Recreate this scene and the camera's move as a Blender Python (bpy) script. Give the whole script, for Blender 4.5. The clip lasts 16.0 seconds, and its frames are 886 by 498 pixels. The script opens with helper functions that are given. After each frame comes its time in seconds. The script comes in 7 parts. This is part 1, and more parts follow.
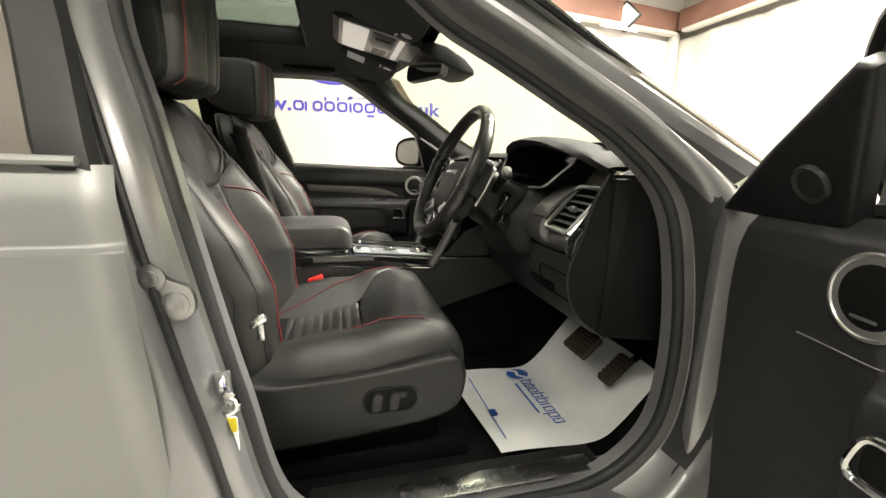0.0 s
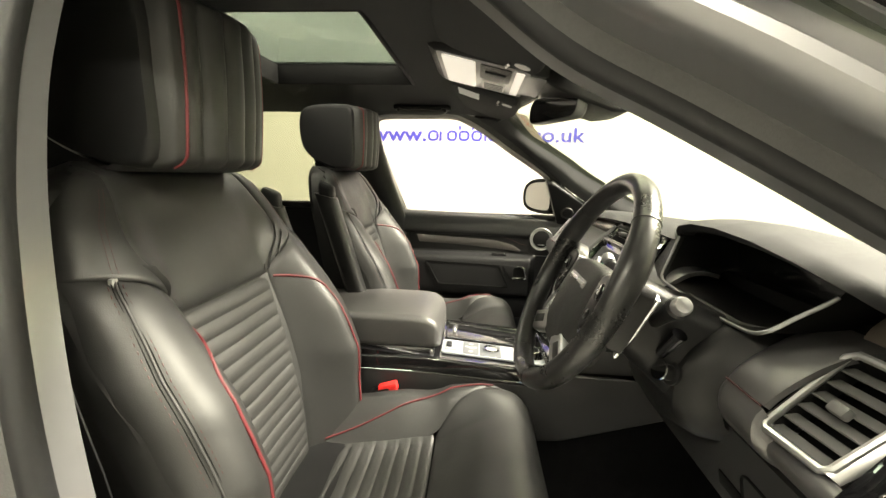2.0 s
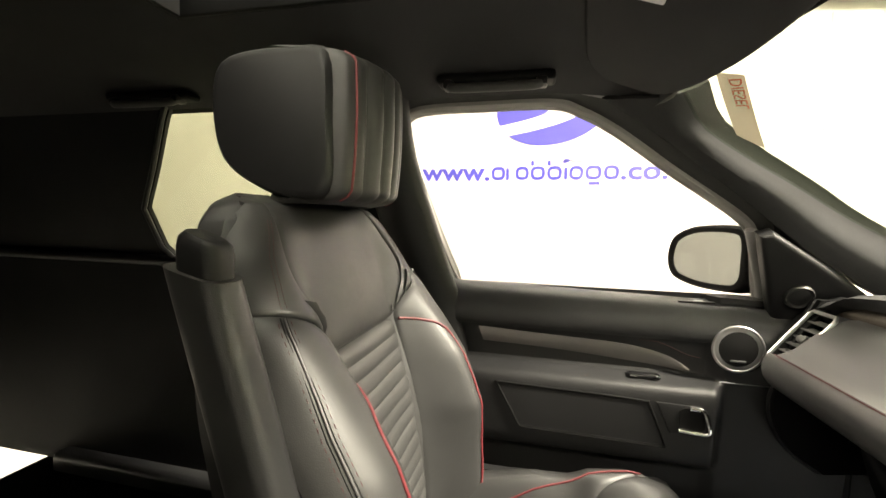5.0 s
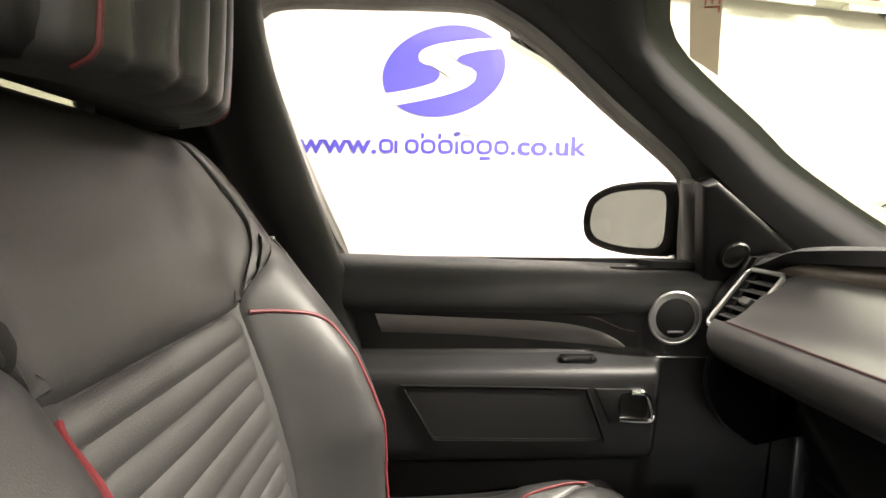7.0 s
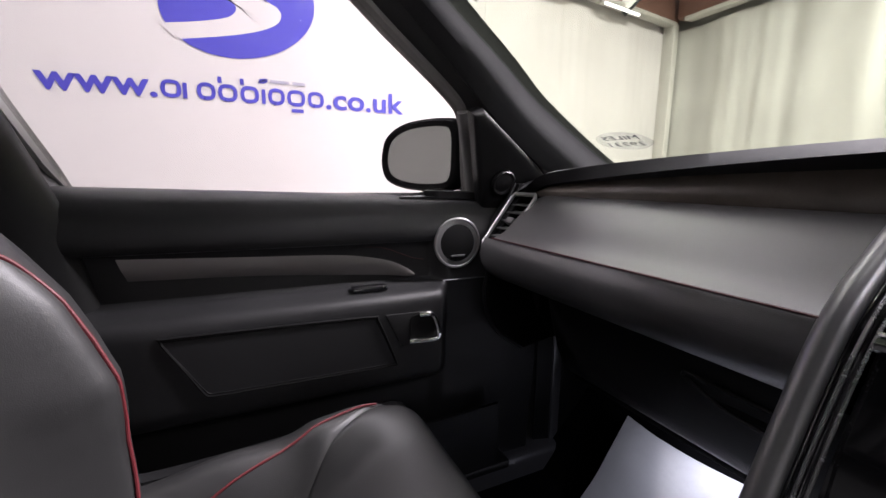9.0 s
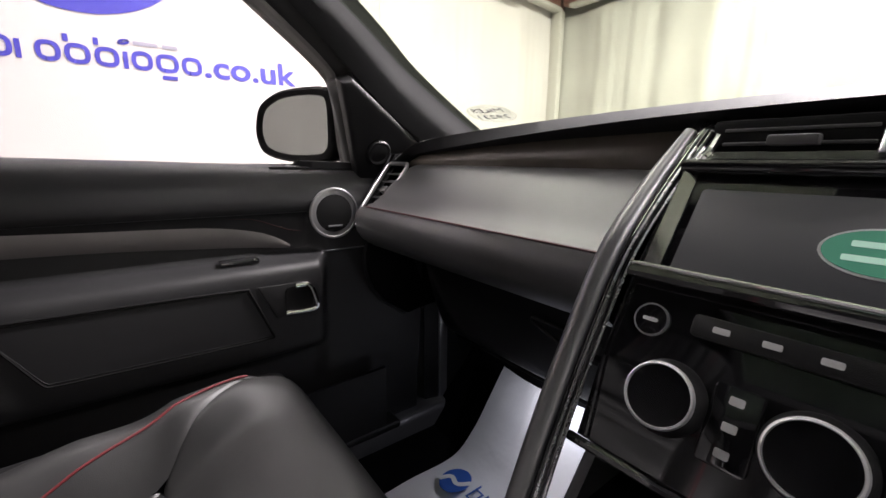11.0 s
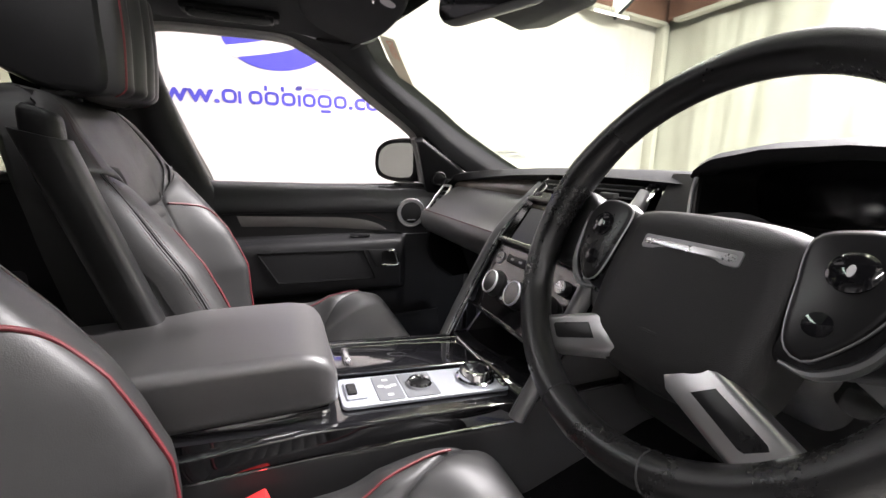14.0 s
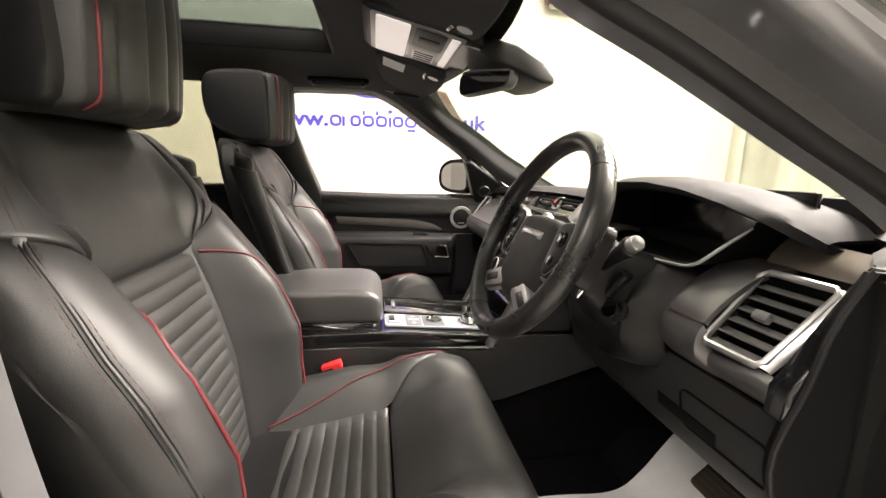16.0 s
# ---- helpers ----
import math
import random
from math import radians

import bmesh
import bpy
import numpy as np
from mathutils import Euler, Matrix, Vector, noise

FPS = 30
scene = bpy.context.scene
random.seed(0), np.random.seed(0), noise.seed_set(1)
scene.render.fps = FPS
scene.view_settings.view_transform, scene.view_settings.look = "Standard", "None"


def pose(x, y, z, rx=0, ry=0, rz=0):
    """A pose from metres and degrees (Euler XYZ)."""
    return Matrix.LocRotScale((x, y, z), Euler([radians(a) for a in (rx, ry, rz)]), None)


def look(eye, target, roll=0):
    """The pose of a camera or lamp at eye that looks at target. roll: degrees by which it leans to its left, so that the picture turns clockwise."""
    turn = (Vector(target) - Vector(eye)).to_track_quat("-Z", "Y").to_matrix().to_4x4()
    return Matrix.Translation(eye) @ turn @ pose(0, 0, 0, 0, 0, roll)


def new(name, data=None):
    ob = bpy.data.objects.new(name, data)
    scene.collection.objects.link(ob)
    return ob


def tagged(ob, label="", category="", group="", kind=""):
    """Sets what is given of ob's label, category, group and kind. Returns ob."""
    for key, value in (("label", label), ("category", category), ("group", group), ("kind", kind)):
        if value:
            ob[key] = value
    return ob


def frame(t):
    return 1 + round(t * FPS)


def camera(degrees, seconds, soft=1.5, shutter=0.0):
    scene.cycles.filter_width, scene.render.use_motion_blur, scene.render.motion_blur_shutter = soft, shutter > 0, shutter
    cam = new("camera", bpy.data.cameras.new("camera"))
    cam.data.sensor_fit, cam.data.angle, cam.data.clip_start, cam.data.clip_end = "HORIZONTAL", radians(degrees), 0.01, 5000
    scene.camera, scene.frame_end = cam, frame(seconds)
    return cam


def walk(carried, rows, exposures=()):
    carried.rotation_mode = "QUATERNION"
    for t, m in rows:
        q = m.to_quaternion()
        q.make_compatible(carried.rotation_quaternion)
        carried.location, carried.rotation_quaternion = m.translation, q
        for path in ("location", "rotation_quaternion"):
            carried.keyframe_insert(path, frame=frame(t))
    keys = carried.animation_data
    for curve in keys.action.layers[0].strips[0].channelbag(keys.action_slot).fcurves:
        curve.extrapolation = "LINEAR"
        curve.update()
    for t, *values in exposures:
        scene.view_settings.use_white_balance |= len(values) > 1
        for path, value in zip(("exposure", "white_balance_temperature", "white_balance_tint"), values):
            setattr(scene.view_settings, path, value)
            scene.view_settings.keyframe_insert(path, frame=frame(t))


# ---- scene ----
cam = camera(93.9, 16.0)
PATH = [
    (0, (-0.296, -1.472, 1.357), (0.205, 0.419, 0.939), 1.5),
    (0.5, (-0.244, -1.29, 1.4), (0.118, 0.634, 0.99), 1.5),
    (1, (-0.197, -1.151, 1.455), (0.002, 0.799, 1.058), 1.5),
    (1.5, (-0.18, -1.097, 1.48), (-0.163, 0.867, 1.103), 1.5),
    (2, (-0.162, -1.073, 1.491), (-0.32, 0.888, 1.134), 1.5),
    (2.5, (-0.128, -1.03, 1.495), (-0.426, 0.92, 1.164), 1.6),
    (3, (-0.111, -0.907, 1.477), (-0.518, 1.03, 1.186), 1.6),
    (3.5, (-0.139, -0.712, 1.502), (-0.604, 1.22, 1.272), 1.3),
    (3.7, (-0.169, -0.632, 1.497), (-0.648, 1.298, 1.284), 1.4),
    (5.8, (-0.333, -0.079, 1.454), (-0.663, 1.891, 1.339), 0.9),
    (6, (-0.339, -0.054, 1.445), (-0.611, 1.924, 1.321), 1.0),
    (6.5, (-0.344, -0.009, 1.424), (-0.449, 1.982, 1.273), 0.9),
    (7, (-0.344, 0.019, 1.413), (-0.247, 2.008, 1.224), 0.9),
    (7.5, (-0.329, 0.033, 1.395), (-0.029, 1.998, 1.171), 0.7),
    (8, (-0.304, 0.039, 1.366), (0.195, 1.958, 1.109), 0.8),
    (8.5, (-0.283, 0.034, 1.354), (0.392, 1.894, 1.063), 0.8),
    (9, (-0.251, 0.025, 1.342), (0.594, 1.809, 1.016), 0.7),
    (9.5, (-0.236, 0.009, 1.339), (0.759, 1.706, 0.984), 0.7),
    (10, (-0.211, 0.003, 1.328), (0.904, 1.619, 0.946), 0.8),
    (10.2, (-0.201, 0.0, 1.322), (0.959, 1.581, 0.93), 0.8),
    (12.3, (-0.246, -0.224, 1.329), (0.95, 1.321, 0.901), 0.6),
    (12.5, (-0.265, -0.272, 1.329), (0.888, 1.306, 0.903), 0.8),
    (13, (-0.304, -0.397, 1.348), (0.718, 1.269, 0.924), 0.7),
    (13.5, (-0.326, -0.525, 1.381), (0.543, 1.228, 0.968), 1.0),
    (14, (-0.304, -0.638, 1.395), (0.417, 1.182, 0.985), 1.1),
    (14.5, (-0.262, -0.748, 1.397), (0.328, 1.118, 0.985), 1.3),
    (15, (-0.251, -0.84, 1.415), (0.232, 1.06, 1.017), 1.6),
    (15.5, (-0.258, -0.926, 1.423), (0.148, 0.994, 1.037), 1.6),
    (16, (-0.26, -1.07, 1.432), (0.063, 0.867, 1.053), 1.4),
]
# the clip's own camera: seconds, stops, kelvin, tint
LIGHTING = [(0.0, 0.92, 7150, 6), (1.0, 1.32, 7300, 4), (2.5, 1.56, 7800, 3), (3.5, 1.48, 7700, 6), (6.0, 1.74, 7700, 7), (7.0, 1.41, 7250, 11), (7.6, 0.85, 6700, 17), (8.2, 0.34, 6150, 24), (10.2, 0.43, 6200, 23), (12.3, 1.13, 6750, 16), (14.5, 1.06, 6250, 18), (16.0, 1.29, 7150, 16)]
walk(cam, [(t, look(eye, target, roll)) for t, eye, target, roll in PATH], LIGHTING)

# ---------- world and light ----------
world = bpy.data.worlds.new("bay_air")
world.use_nodes = True
world.node_tree.nodes["Background"].inputs["Color"].default_value = (0.9, 0.95, 1.0, 1)
world.node_tree.nodes["Background"].inputs["Strength"].default_value = 0.02
scene.world = world

# ceiling battens of the bay: x, y, z, length, watts
LAMPS = [(-2.6, 2.0, 3.64, 2.4, 44), (0.6, 2.0, 3.64, 2.4, 46), (-2.2, -2.6, 3.64, 2.4, 45), (0.7, -2.9, 3.64, 2.4, 200), (2.6, 0.2, 3.64, 2.2, 480), (-0.9, -0.1, 3.64, 2.4, 18)]


def batten_lamp(x, y, z, length, watts):
    lamp = bpy.data.lights.new("bay_lamp", "AREA")
    lamp.shape, lamp.size, lamp.size_y, lamp.energy = "RECTANGLE", length, 0.22, watts
    lamp.color = (1.0, 0.975, 0.93)
    new("bay_lamp", lamp).matrix_world = pose(x, y, z, 0, 0, 0)


for row in LAMPS:
    batten_lamp(*row)


# ---------- mesh tools ----------
BASE = {}


def thing(name, base, label, category, group="", kind=""):
    ob = new(name)
    ob.location = base
    ob.empty_display_size = 0.05
    BASE[ob.name] = Vector(base)
    return tagged(ob, label, category, group, kind)


def mesh(name, geo, angle=38, smooth=True):
    me = bpy.data.meshes.new(name)
    me.from_pydata([tuple(v) for v in geo[0]], [], [tuple(f) for f in geo[1]])
    bm = bmesh.new()
    bm.from_mesh(me)
    bmesh.ops.remove_doubles(bm, verts=bm.verts, dist=1e-6)
    bmesh.ops.recalc_face_normals(bm, faces=bm.faces)
    bm.to_mesh(me)
    bm.free()
    me.polygons.foreach_set("use_smooth", [smooth] * len(me.polygons))
    if smooth:
        me.set_sharp_from_angle(angle=radians(angle))
    return me


def part(name, geo, material, parent, label="", angle=38):
    me = mesh(name, geo, angle)
    root = parent
    while root.parent:
        root = root.parent
    me.transform(Matrix.Translation(-BASE[root.name]))
    me.materials.append(material)
    ob = new(name, me)
    ob.parent = parent
    return tagged(ob, label)


def single(name, geo, material, label, category, kind="", group="", angle=38):
    """A thing of one mesh, its origin at the middle of its foot."""
    v = np.array(geo[0])
    base = Vector(((v[:, 0].min() + v[:, 0].max()) / 2, (v[:, 1].min() + v[:, 1].max()) / 2, v[:, 2].min()))
    me = mesh(name, geo, angle)
    me.transform(Matrix.Translation(-base))
    me.materials.append(material)
    ob = new(name, me)
    ob.location = base
    BASE[ob.name] = base
    return tagged(ob, label, category, group, kind)


def join(*geos):
    V, F, k = [], [], 0
    for v, f in geos:
        V.append(np.asarray(v, float).reshape(-1, 3))
        F += [tuple(i + k for i in q) for q in f]
        k += len(V[-1])
    return np.concatenate(V), F


def moved(geo, m):
    v = np.asarray(geo[0], float)
    m = np.array(m)
    return v @ m[:3, :3].T + m[:3, 3], geo[1]


def curve(pts, n=24, closed=False):
    """A smooth line through points, evenly spread in length."""
    p = np.asarray(pts, float)
    m = len(p)
    out = []
    for i in range(m if closed else m - 1):
        if closed:
            a, b, c, d = p[(i - 1) % m], p[i], p[(i + 1) % m], p[(i + 2) % m]
        else:
            b, c = p[i], p[i + 1]
            a = p[i - 1] if i else 2 * b - c
            d = p[i + 2] if i + 2 < m else 2 * c - b
        for t in np.linspace(0, 1, 14, endpoint=False):
            out.append(0.5 * (2 * b + (c - a) * t + (2 * a - 5 * b + 4 * c - d) * t * t + (3 * b - a - 3 * c + d) * t ** 3))
    out.append(p[0] if closed else p[-1])
    out = np.array(out)
    s = np.concatenate([[0], np.cumsum(np.linalg.norm(np.diff(out, axis=0), axis=1))])
    q = np.linspace(0, s[-1], n + 1 if closed else n)
    res = np.stack([np.interp(q, s, out[:, k]) for k in range(p.shape[1])], 1)
    return res[:-1] if closed else res


def loft(rings, caps=True, closed=True):
    r = np.asarray(rings, float)
    m, n = r.shape[:2]
    F = []
    for i in range(m - 1):
        for j in range(n if closed else n - 1):
            k = (j + 1) % n
            F.append((i * n + j, i * n + k, (i + 1) * n + k, (i + 1) * n + j))
    if caps:
        F += [tuple(range(n - 1, -1, -1)), tuple((m - 1) * n + j for j in range(n))]
    return r.reshape(-1, 3), F


def tube(pts, r, n=10, closed=False, flat=1.0, up=None):
    """A round or flattened bar along points; r: one radius or one a point."""
    p = np.asarray(pts, float)
    m = len(p)
    r = np.broadcast_to(np.asarray(r, float), (m,))
    t = np.gradient(p, axis=0) if not closed else np.roll(p, -1, 0) - np.roll(p, 1, 0)
    t /= np.linalg.norm(t, axis=1)[:, None]
    a = np.array(up if up is not None else ((0, 0, 1) if abs(t[0][2]) < 0.9 else (1, 0, 0)), float)
    rings = []
    for i in range(m):
        if up is not None:
            a = np.array(up, float)
        a = a - t[i] * (a @ t[i])
        a /= np.linalg.norm(a)
        b = np.cross(t[i], a)
        th = np.linspace(0, 2 * np.pi, n, endpoint=False)
        rings.append(p[i] + r[i] * (np.cos(th)[:, None] * a * flat + np.sin(th)[:, None] * b))
    if closed:
        rings.append(rings[0])
    return loft(rings, caps=not closed)


def rbox(c, s, r=0.004, seg=2, rot=None):
    """A box with rounded edges: middle, size, radius and turn."""
    bm = bmesh.new()
    bmesh.ops.create_cube(bm, size=1)
    for v in bm.verts:
        v.co = Vector((v.co.x * s[0], v.co.y * s[1], v.co.z * s[2]))
    r = min(r, min(s) * 0.49)
    if r > 0:
        bmesh.ops.bevel(bm, geom=bm.edges[:], offset=r, segments=seg, affect="EDGES", profile=0.5)
    m = Matrix.Translation(c) @ (rot.to_4x4() if rot else Matrix())
    V = [tuple(m @ v.co) for v in bm.verts]
    bm.verts.index_update()
    F = [tuple(v.index for v in f.verts) for f in bm.faces]
    bm.free()
    return np.array(V), F


def slab(poly, origin, U, V, N, thick, bevel=0.0, seg=2):
    """A plate: a polygon in the plane of U and V, raised by thick along N, its edges rounded."""
    bm = bmesh.new()
    o, U, V, N = Vector(origin), Vector(U), Vector(V), Vector(N).normalized()
    low = [bm.verts.new(o + U * a + V * b) for a, b in poly]
    face = bm.faces.new(low)
    ext = bmesh.ops.extrude_face_region(bm, geom=[face])
    top = [g for g in ext["geom"] if isinstance(g, bmesh.types.BMVert)]
    bmesh.ops.translate(bm, verts=top, vec=N * thick)
    if bevel > 0:
        ts = set(top)
        edges = [e for e in bm.edges if e.verts[0] in ts and e.verts[1] in ts]
        bmesh.ops.bevel(bm, geom=edges, offset=bevel, segments=seg, affect="EDGES", profile=0.5)
    bm.verts.index_update()
    out = np.array([tuple(v.co) for v in bm.verts]), [tuple(v.index for v in f.verts) for f in bm.faces]
    bm.free()
    return out


def sheet(P, thick, into=None):
    """A shell of that thickness behind a grid of points; into: the side on which it thickens."""
    P = np.asarray(P, float)
    du, dv = np.gradient(P, axis=0), np.gradient(P, axis=1)
    nrm = np.cross(du, dv)
    nrm /= np.linalg.norm(nrm, axis=2)[..., None] + 1e-12
    if into is not None:
        thick = -abs(thick) if (nrm @ np.array(into, float)).sum() > 0 else abs(thick)
    Q = P - nrm * thick
    m, n = P.shape[:2]
    k = m * n
    F = []
    for i in range(m - 1):
        for j in range(n - 1):
            a, b, c, d = i * n + j, (i + 1) * n + j, (i + 1) * n + j + 1, i * n + j + 1
            F += [(a, b, c, d), (k + d, k + c, k + b, k + a)]
    edge = [i * n for i in range(m)] + [(m - 1) * n + j for j in range(1, n)] + [i * n + n - 1 for i in range(m - 2, -1, -1)] + [j for j in range(n - 2, 0, -1)]
    for a, b in zip(edge, edge[1:] + edge[:1]):
        F.append((a, k + a, k + b, b))
    return np.concatenate([P.reshape(-1, 3), Q.reshape(-1, 3)]), F


def lathe(profile, c, axis, n=32):
    """A turned form: (radius, height) along an axis from c."""
    ax = Vector(axis).normalized()
    a = ax.orthogonal().normalized()
    b = ax.cross(a)
    rings = []
    for r, h in profile:
        rings.append([tuple(Vector(c) + ax * h + (a * math.cos(t) + b * math.sin(t)) * max(r, 1e-5)) for t in np.linspace(0, 2 * np.pi, n, endpoint=False)])
    return loft(rings)


def ellipse(a, b, n=40):
    return [(a * math.cos(t), b * math.sin(t)) for t in np.linspace(0, 2 * np.pi, n, endpoint=False)]


def roundrect(w, h, r, n=5):
    out = []
    for cx, cy, t0 in ((w / 2 - r, h / 2 - r, 0), (r - w / 2, h / 2 - r, 90), (r - w / 2, r - h / 2, 180), (w / 2 - r, r - h / 2, 270)):
        out += [(cx + r * math.cos(radians(t0 + 90 * k / n)), cy + r * math.sin(radians(t0 + 90 * k / n))) for k in range(n + 1)]
    return out


def lettering(text, height, origin, U, V, N, depth=0.002, space=1.0, bold=0.0):
    """Raised letters of the built-in font; origin: left end of the base line."""
    cu = bpy.data.curves.new("letters", "FONT")
    cu.body, cu.size, cu.extrude, cu.resolution_u, cu.space_character, cu.offset = text, height, depth / 2, 3, space, bold
    ob = bpy.data.objects.new("letters", cu)
    scene.collection.objects.link(ob)
    bpy.context.view_layer.update()
    me = bpy.data.meshes.new_from_object(ob.evaluated_get(bpy.context.evaluated_depsgraph_get()))
    U, V, N = Vector(U).normalized(), Vector(V).normalized(), Vector(N).normalized()
    vs = np.array([tuple(Vector(origin) + U * v.co.x + V * v.co.y + N * (v.co.z + depth / 2)) for v in me.vertices])
    fs = [tuple(p.vertices) for p in me.polygons]
    width = max(v.co.x for v in me.vertices)
    bpy.data.objects.remove(ob)
    bpy.data.meshes.remove(me)
    return (vs, fs), width


def lerp(x, xs, ys):
    return np.interp(x, xs, ys)


def smooth(x, a, b):
    t = np.clip((np.asarray(x, float) - a) / (b - a), 0, 1)
    return t * t * (3 - 2 * t)


# ---------- materials ----------
def surface(name, color, rough, metal=0.0, grain=None, blotch=None, coat=0.0, spread=0.12, coat_rough=0.05, cells=None, rough_var=0.1, spec=0.5):
    """A procedural surface. grain, cells: scale and depth in metres of the fine relief; blotch: scale and strength of the uneven colour."""
    m = bpy.data.materials.new(name)
    m.use_nodes = True
    nt = m.node_tree
    bsdf = nt.nodes["Principled BSDF"]
    bsdf.inputs["Roughness"].default_value = rough
    bsdf.inputs["Metallic"].default_value = metal
    bsdf.inputs["Specular IOR Level"].default_value = spec
    bsdf.inputs["Coat Weight"].default_value = coat
    bsdf.inputs["Coat Roughness"].default_value = coat_rough
    co = nt.nodes.new("ShaderNodeTexCoord")
    bs, ba = blotch or (6.0, spread)
    n1 = nt.nodes.new("ShaderNodeTexNoise")
    n1.inputs["Scale"].default_value, n1.inputs["Detail"].default_value = bs, 6
    n2 = nt.nodes.new("ShaderNodeTexNoise")
    n2.inputs["Scale"].default_value, n2.inputs["Detail"].default_value = bs * 23, 3
    add = nt.nodes.new("ShaderNodeMath")
    add.operation = "MULTIPLY_ADD"
    add.inputs[1].default_value = 0.35
    for n in (n1, n2):
        nt.links.new(co.outputs["Object"], n.inputs["Vector"])
    nt.links.new(n2.outputs["Fac"], add.inputs[0])
    nt.links.new(n1.outputs["Fac"], add.inputs[2])
    ramp = nt.nodes.new("ShaderNodeMapRange")
    ramp.inputs["From Min"].default_value, ramp.inputs["From Max"].default_value = 0.35, 1.0
    ramp.inputs["To Min"].default_value, ramp.inputs["To Max"].default_value = 1 - ba, 1 + ba
    nt.links.new(add.outputs[0], ramp.inputs["Value"])
    mul = nt.nodes.new("ShaderNodeVectorMath")
    mul.operation = "SCALE"
    mul.inputs[0].default_value = color
    nt.links.new(ramp.outputs["Result"], mul.inputs["Scale"])
    nt.links.new(mul.outputs["Vector"], bsdf.inputs["Base Color"])
    rr = nt.nodes.new("ShaderNodeMapRange")
    rr.inputs["From Min"].default_value, rr.inputs["From Max"].default_value = 0.35, 1.0
    rr.inputs["To Min"].default_value, rr.inputs["To Max"].default_value = max(0.0, rough * (1 - rough_var)), min(1.0, rough * (1 + rough_var))
    nt.links.new(add.outputs[0], rr.inputs["Value"])
    nt.links.new(rr.outputs["Result"], bsdf.inputs["Roughness"])
    last = None
    for kind, spec in (("ShaderNodeTexNoise", grain), ("ShaderNodeTexVoronoi", cells)):
        if not spec:
            continue
        tex = nt.nodes.new(kind)
        tex.inputs["Scale"].default_value = spec[0]
        nt.links.new(co.outputs["Object"], tex.inputs["Vector"])
        bump = nt.nodes.new("ShaderNodeBump")
        bump.inputs["Strength"].default_value = 0.8
        bump.inputs["Distance"].default_value = spec[1]
        nt.links.new(tex.outputs[0], bump.inputs["Height"])
        if last:
            nt.links.new(last.outputs["Normal"], bump.inputs["Normal"])
        last = bump
    if last:
        nt.links.new(last.outputs["Normal"], bsdf.inputs["Normal"])
    return m


def pane_glass(name, tint, gloss=1.0):
    """A thin pane: clear with its tint, and a mirror by its Fresnel reflection."""
    m = bpy.data.materials.new(name)
    m.use_nodes = True
    nt = m.node_tree
    nt.nodes.remove(nt.nodes["Principled BSDF"])
    clear = nt.nodes.new("ShaderNodeBsdfTransparent")
    clear.inputs["Color"].default_value = (*tint, 1)
    shine = nt.nodes.new("ShaderNodeBsdfGlossy")
    shine.inputs["Roughness"].default_value = 0.0
    lay = nt.nodes.new("ShaderNodeLayerWeight")
    lay.inputs["Blend"].default_value = 0.5
    steep = nt.nodes.new("ShaderNodeMath")
    steep.operation = "POWER"
    steep.inputs[1].default_value = 5
    nt.links.new(lay.outputs["Facing"], steep.inputs[0])
    fres = nt.nodes.new("ShaderNodeMath")
    fres.operation = "MULTIPLY_ADD"
    fres.inputs[1].default_value, fres.inputs[2].default_value = 0.45 * gloss, 0.03 * gloss
    nt.links.new(steep.outputs[0], fres.inputs[0])
    mix = nt.nodes.new("ShaderNodeMixShader")
    nt.links.new(fres.outputs[0], mix.inputs["Fac"])
    nt.links.new(clear.outputs["BSDF"], mix.inputs[1])
    nt.links.new(shine.outputs["BSDF"], mix.inputs[2])
    nt.links.new(mix.outputs["Shader"], nt.nodes["Material Output"].inputs["Surface"])
    return m


def thin_paper(name, color, through_light):
    """Thin paper that lets part of the light through."""
    m = bpy.data.materials.new(name)
    m.use_nodes = True
    nt = m.node_tree
    bsdf = nt.nodes["Principled BSDF"]
    bsdf.inputs["Base Color"].default_value = (*color, 1)
    bsdf.inputs["Roughness"].default_value = 0.7
    soft = nt.nodes.new("ShaderNodeBsdfTranslucent")
    soft.inputs["Color"].default_value = (*color, 1)
    mix = nt.nodes.new("ShaderNodeMixShader")
    mix.inputs["Fac"].default_value = through_light
    nt.links.new(bsdf.outputs["BSDF"], mix.inputs[1])
    nt.links.new(soft.outputs["BSDF"], mix.inputs[2])
    nt.links.new(mix.outputs["Shader"], nt.nodes["Material Output"].inputs["Surface"])
    return m


def glowing(name, color, strength):
    m = bpy.data.materials.new(name)
    m.use_nodes = True
    b = m.node_tree.nodes["Principled BSDF"]
    b.inputs["Base Color"].default_value = (*color, 1)
    b.inputs["Emission Color"].default_value = (*color, 1)
    b.inputs["Emission Strength"].default_value = strength
    return m


LEATHER = surface("black_leather", (0.0195, 0.0195, 0.0192), 0.48, grain=(40, 0.0004), cells=(900, 0.00012), blotch=(9, 0.25), spec=0.55, rough_var=0.25, coat=0.04, coat_rough=0.34)
RIBBED = surface("perforated_leather", (0.024, 0.0238, 0.0232), 0.5, cells=(700, 0.0002), blotch=(9, 0.2), spec=0.8)
# darker, duller copy of the seat leather: shade put into its colour
LEATHER_SHADED = surface("black_leather_shaded", (0.011, 0.011, 0.0115), 0.40, cells=(900, 0.00012), blotch=(9, 0.2), spec=0.28)
SOFT = surface("soft_black_plastic", (0.0075, 0.0075, 0.008), 0.42, cells=(1100, 0.0002), blotch=(7, 0.2), spec=0.28)
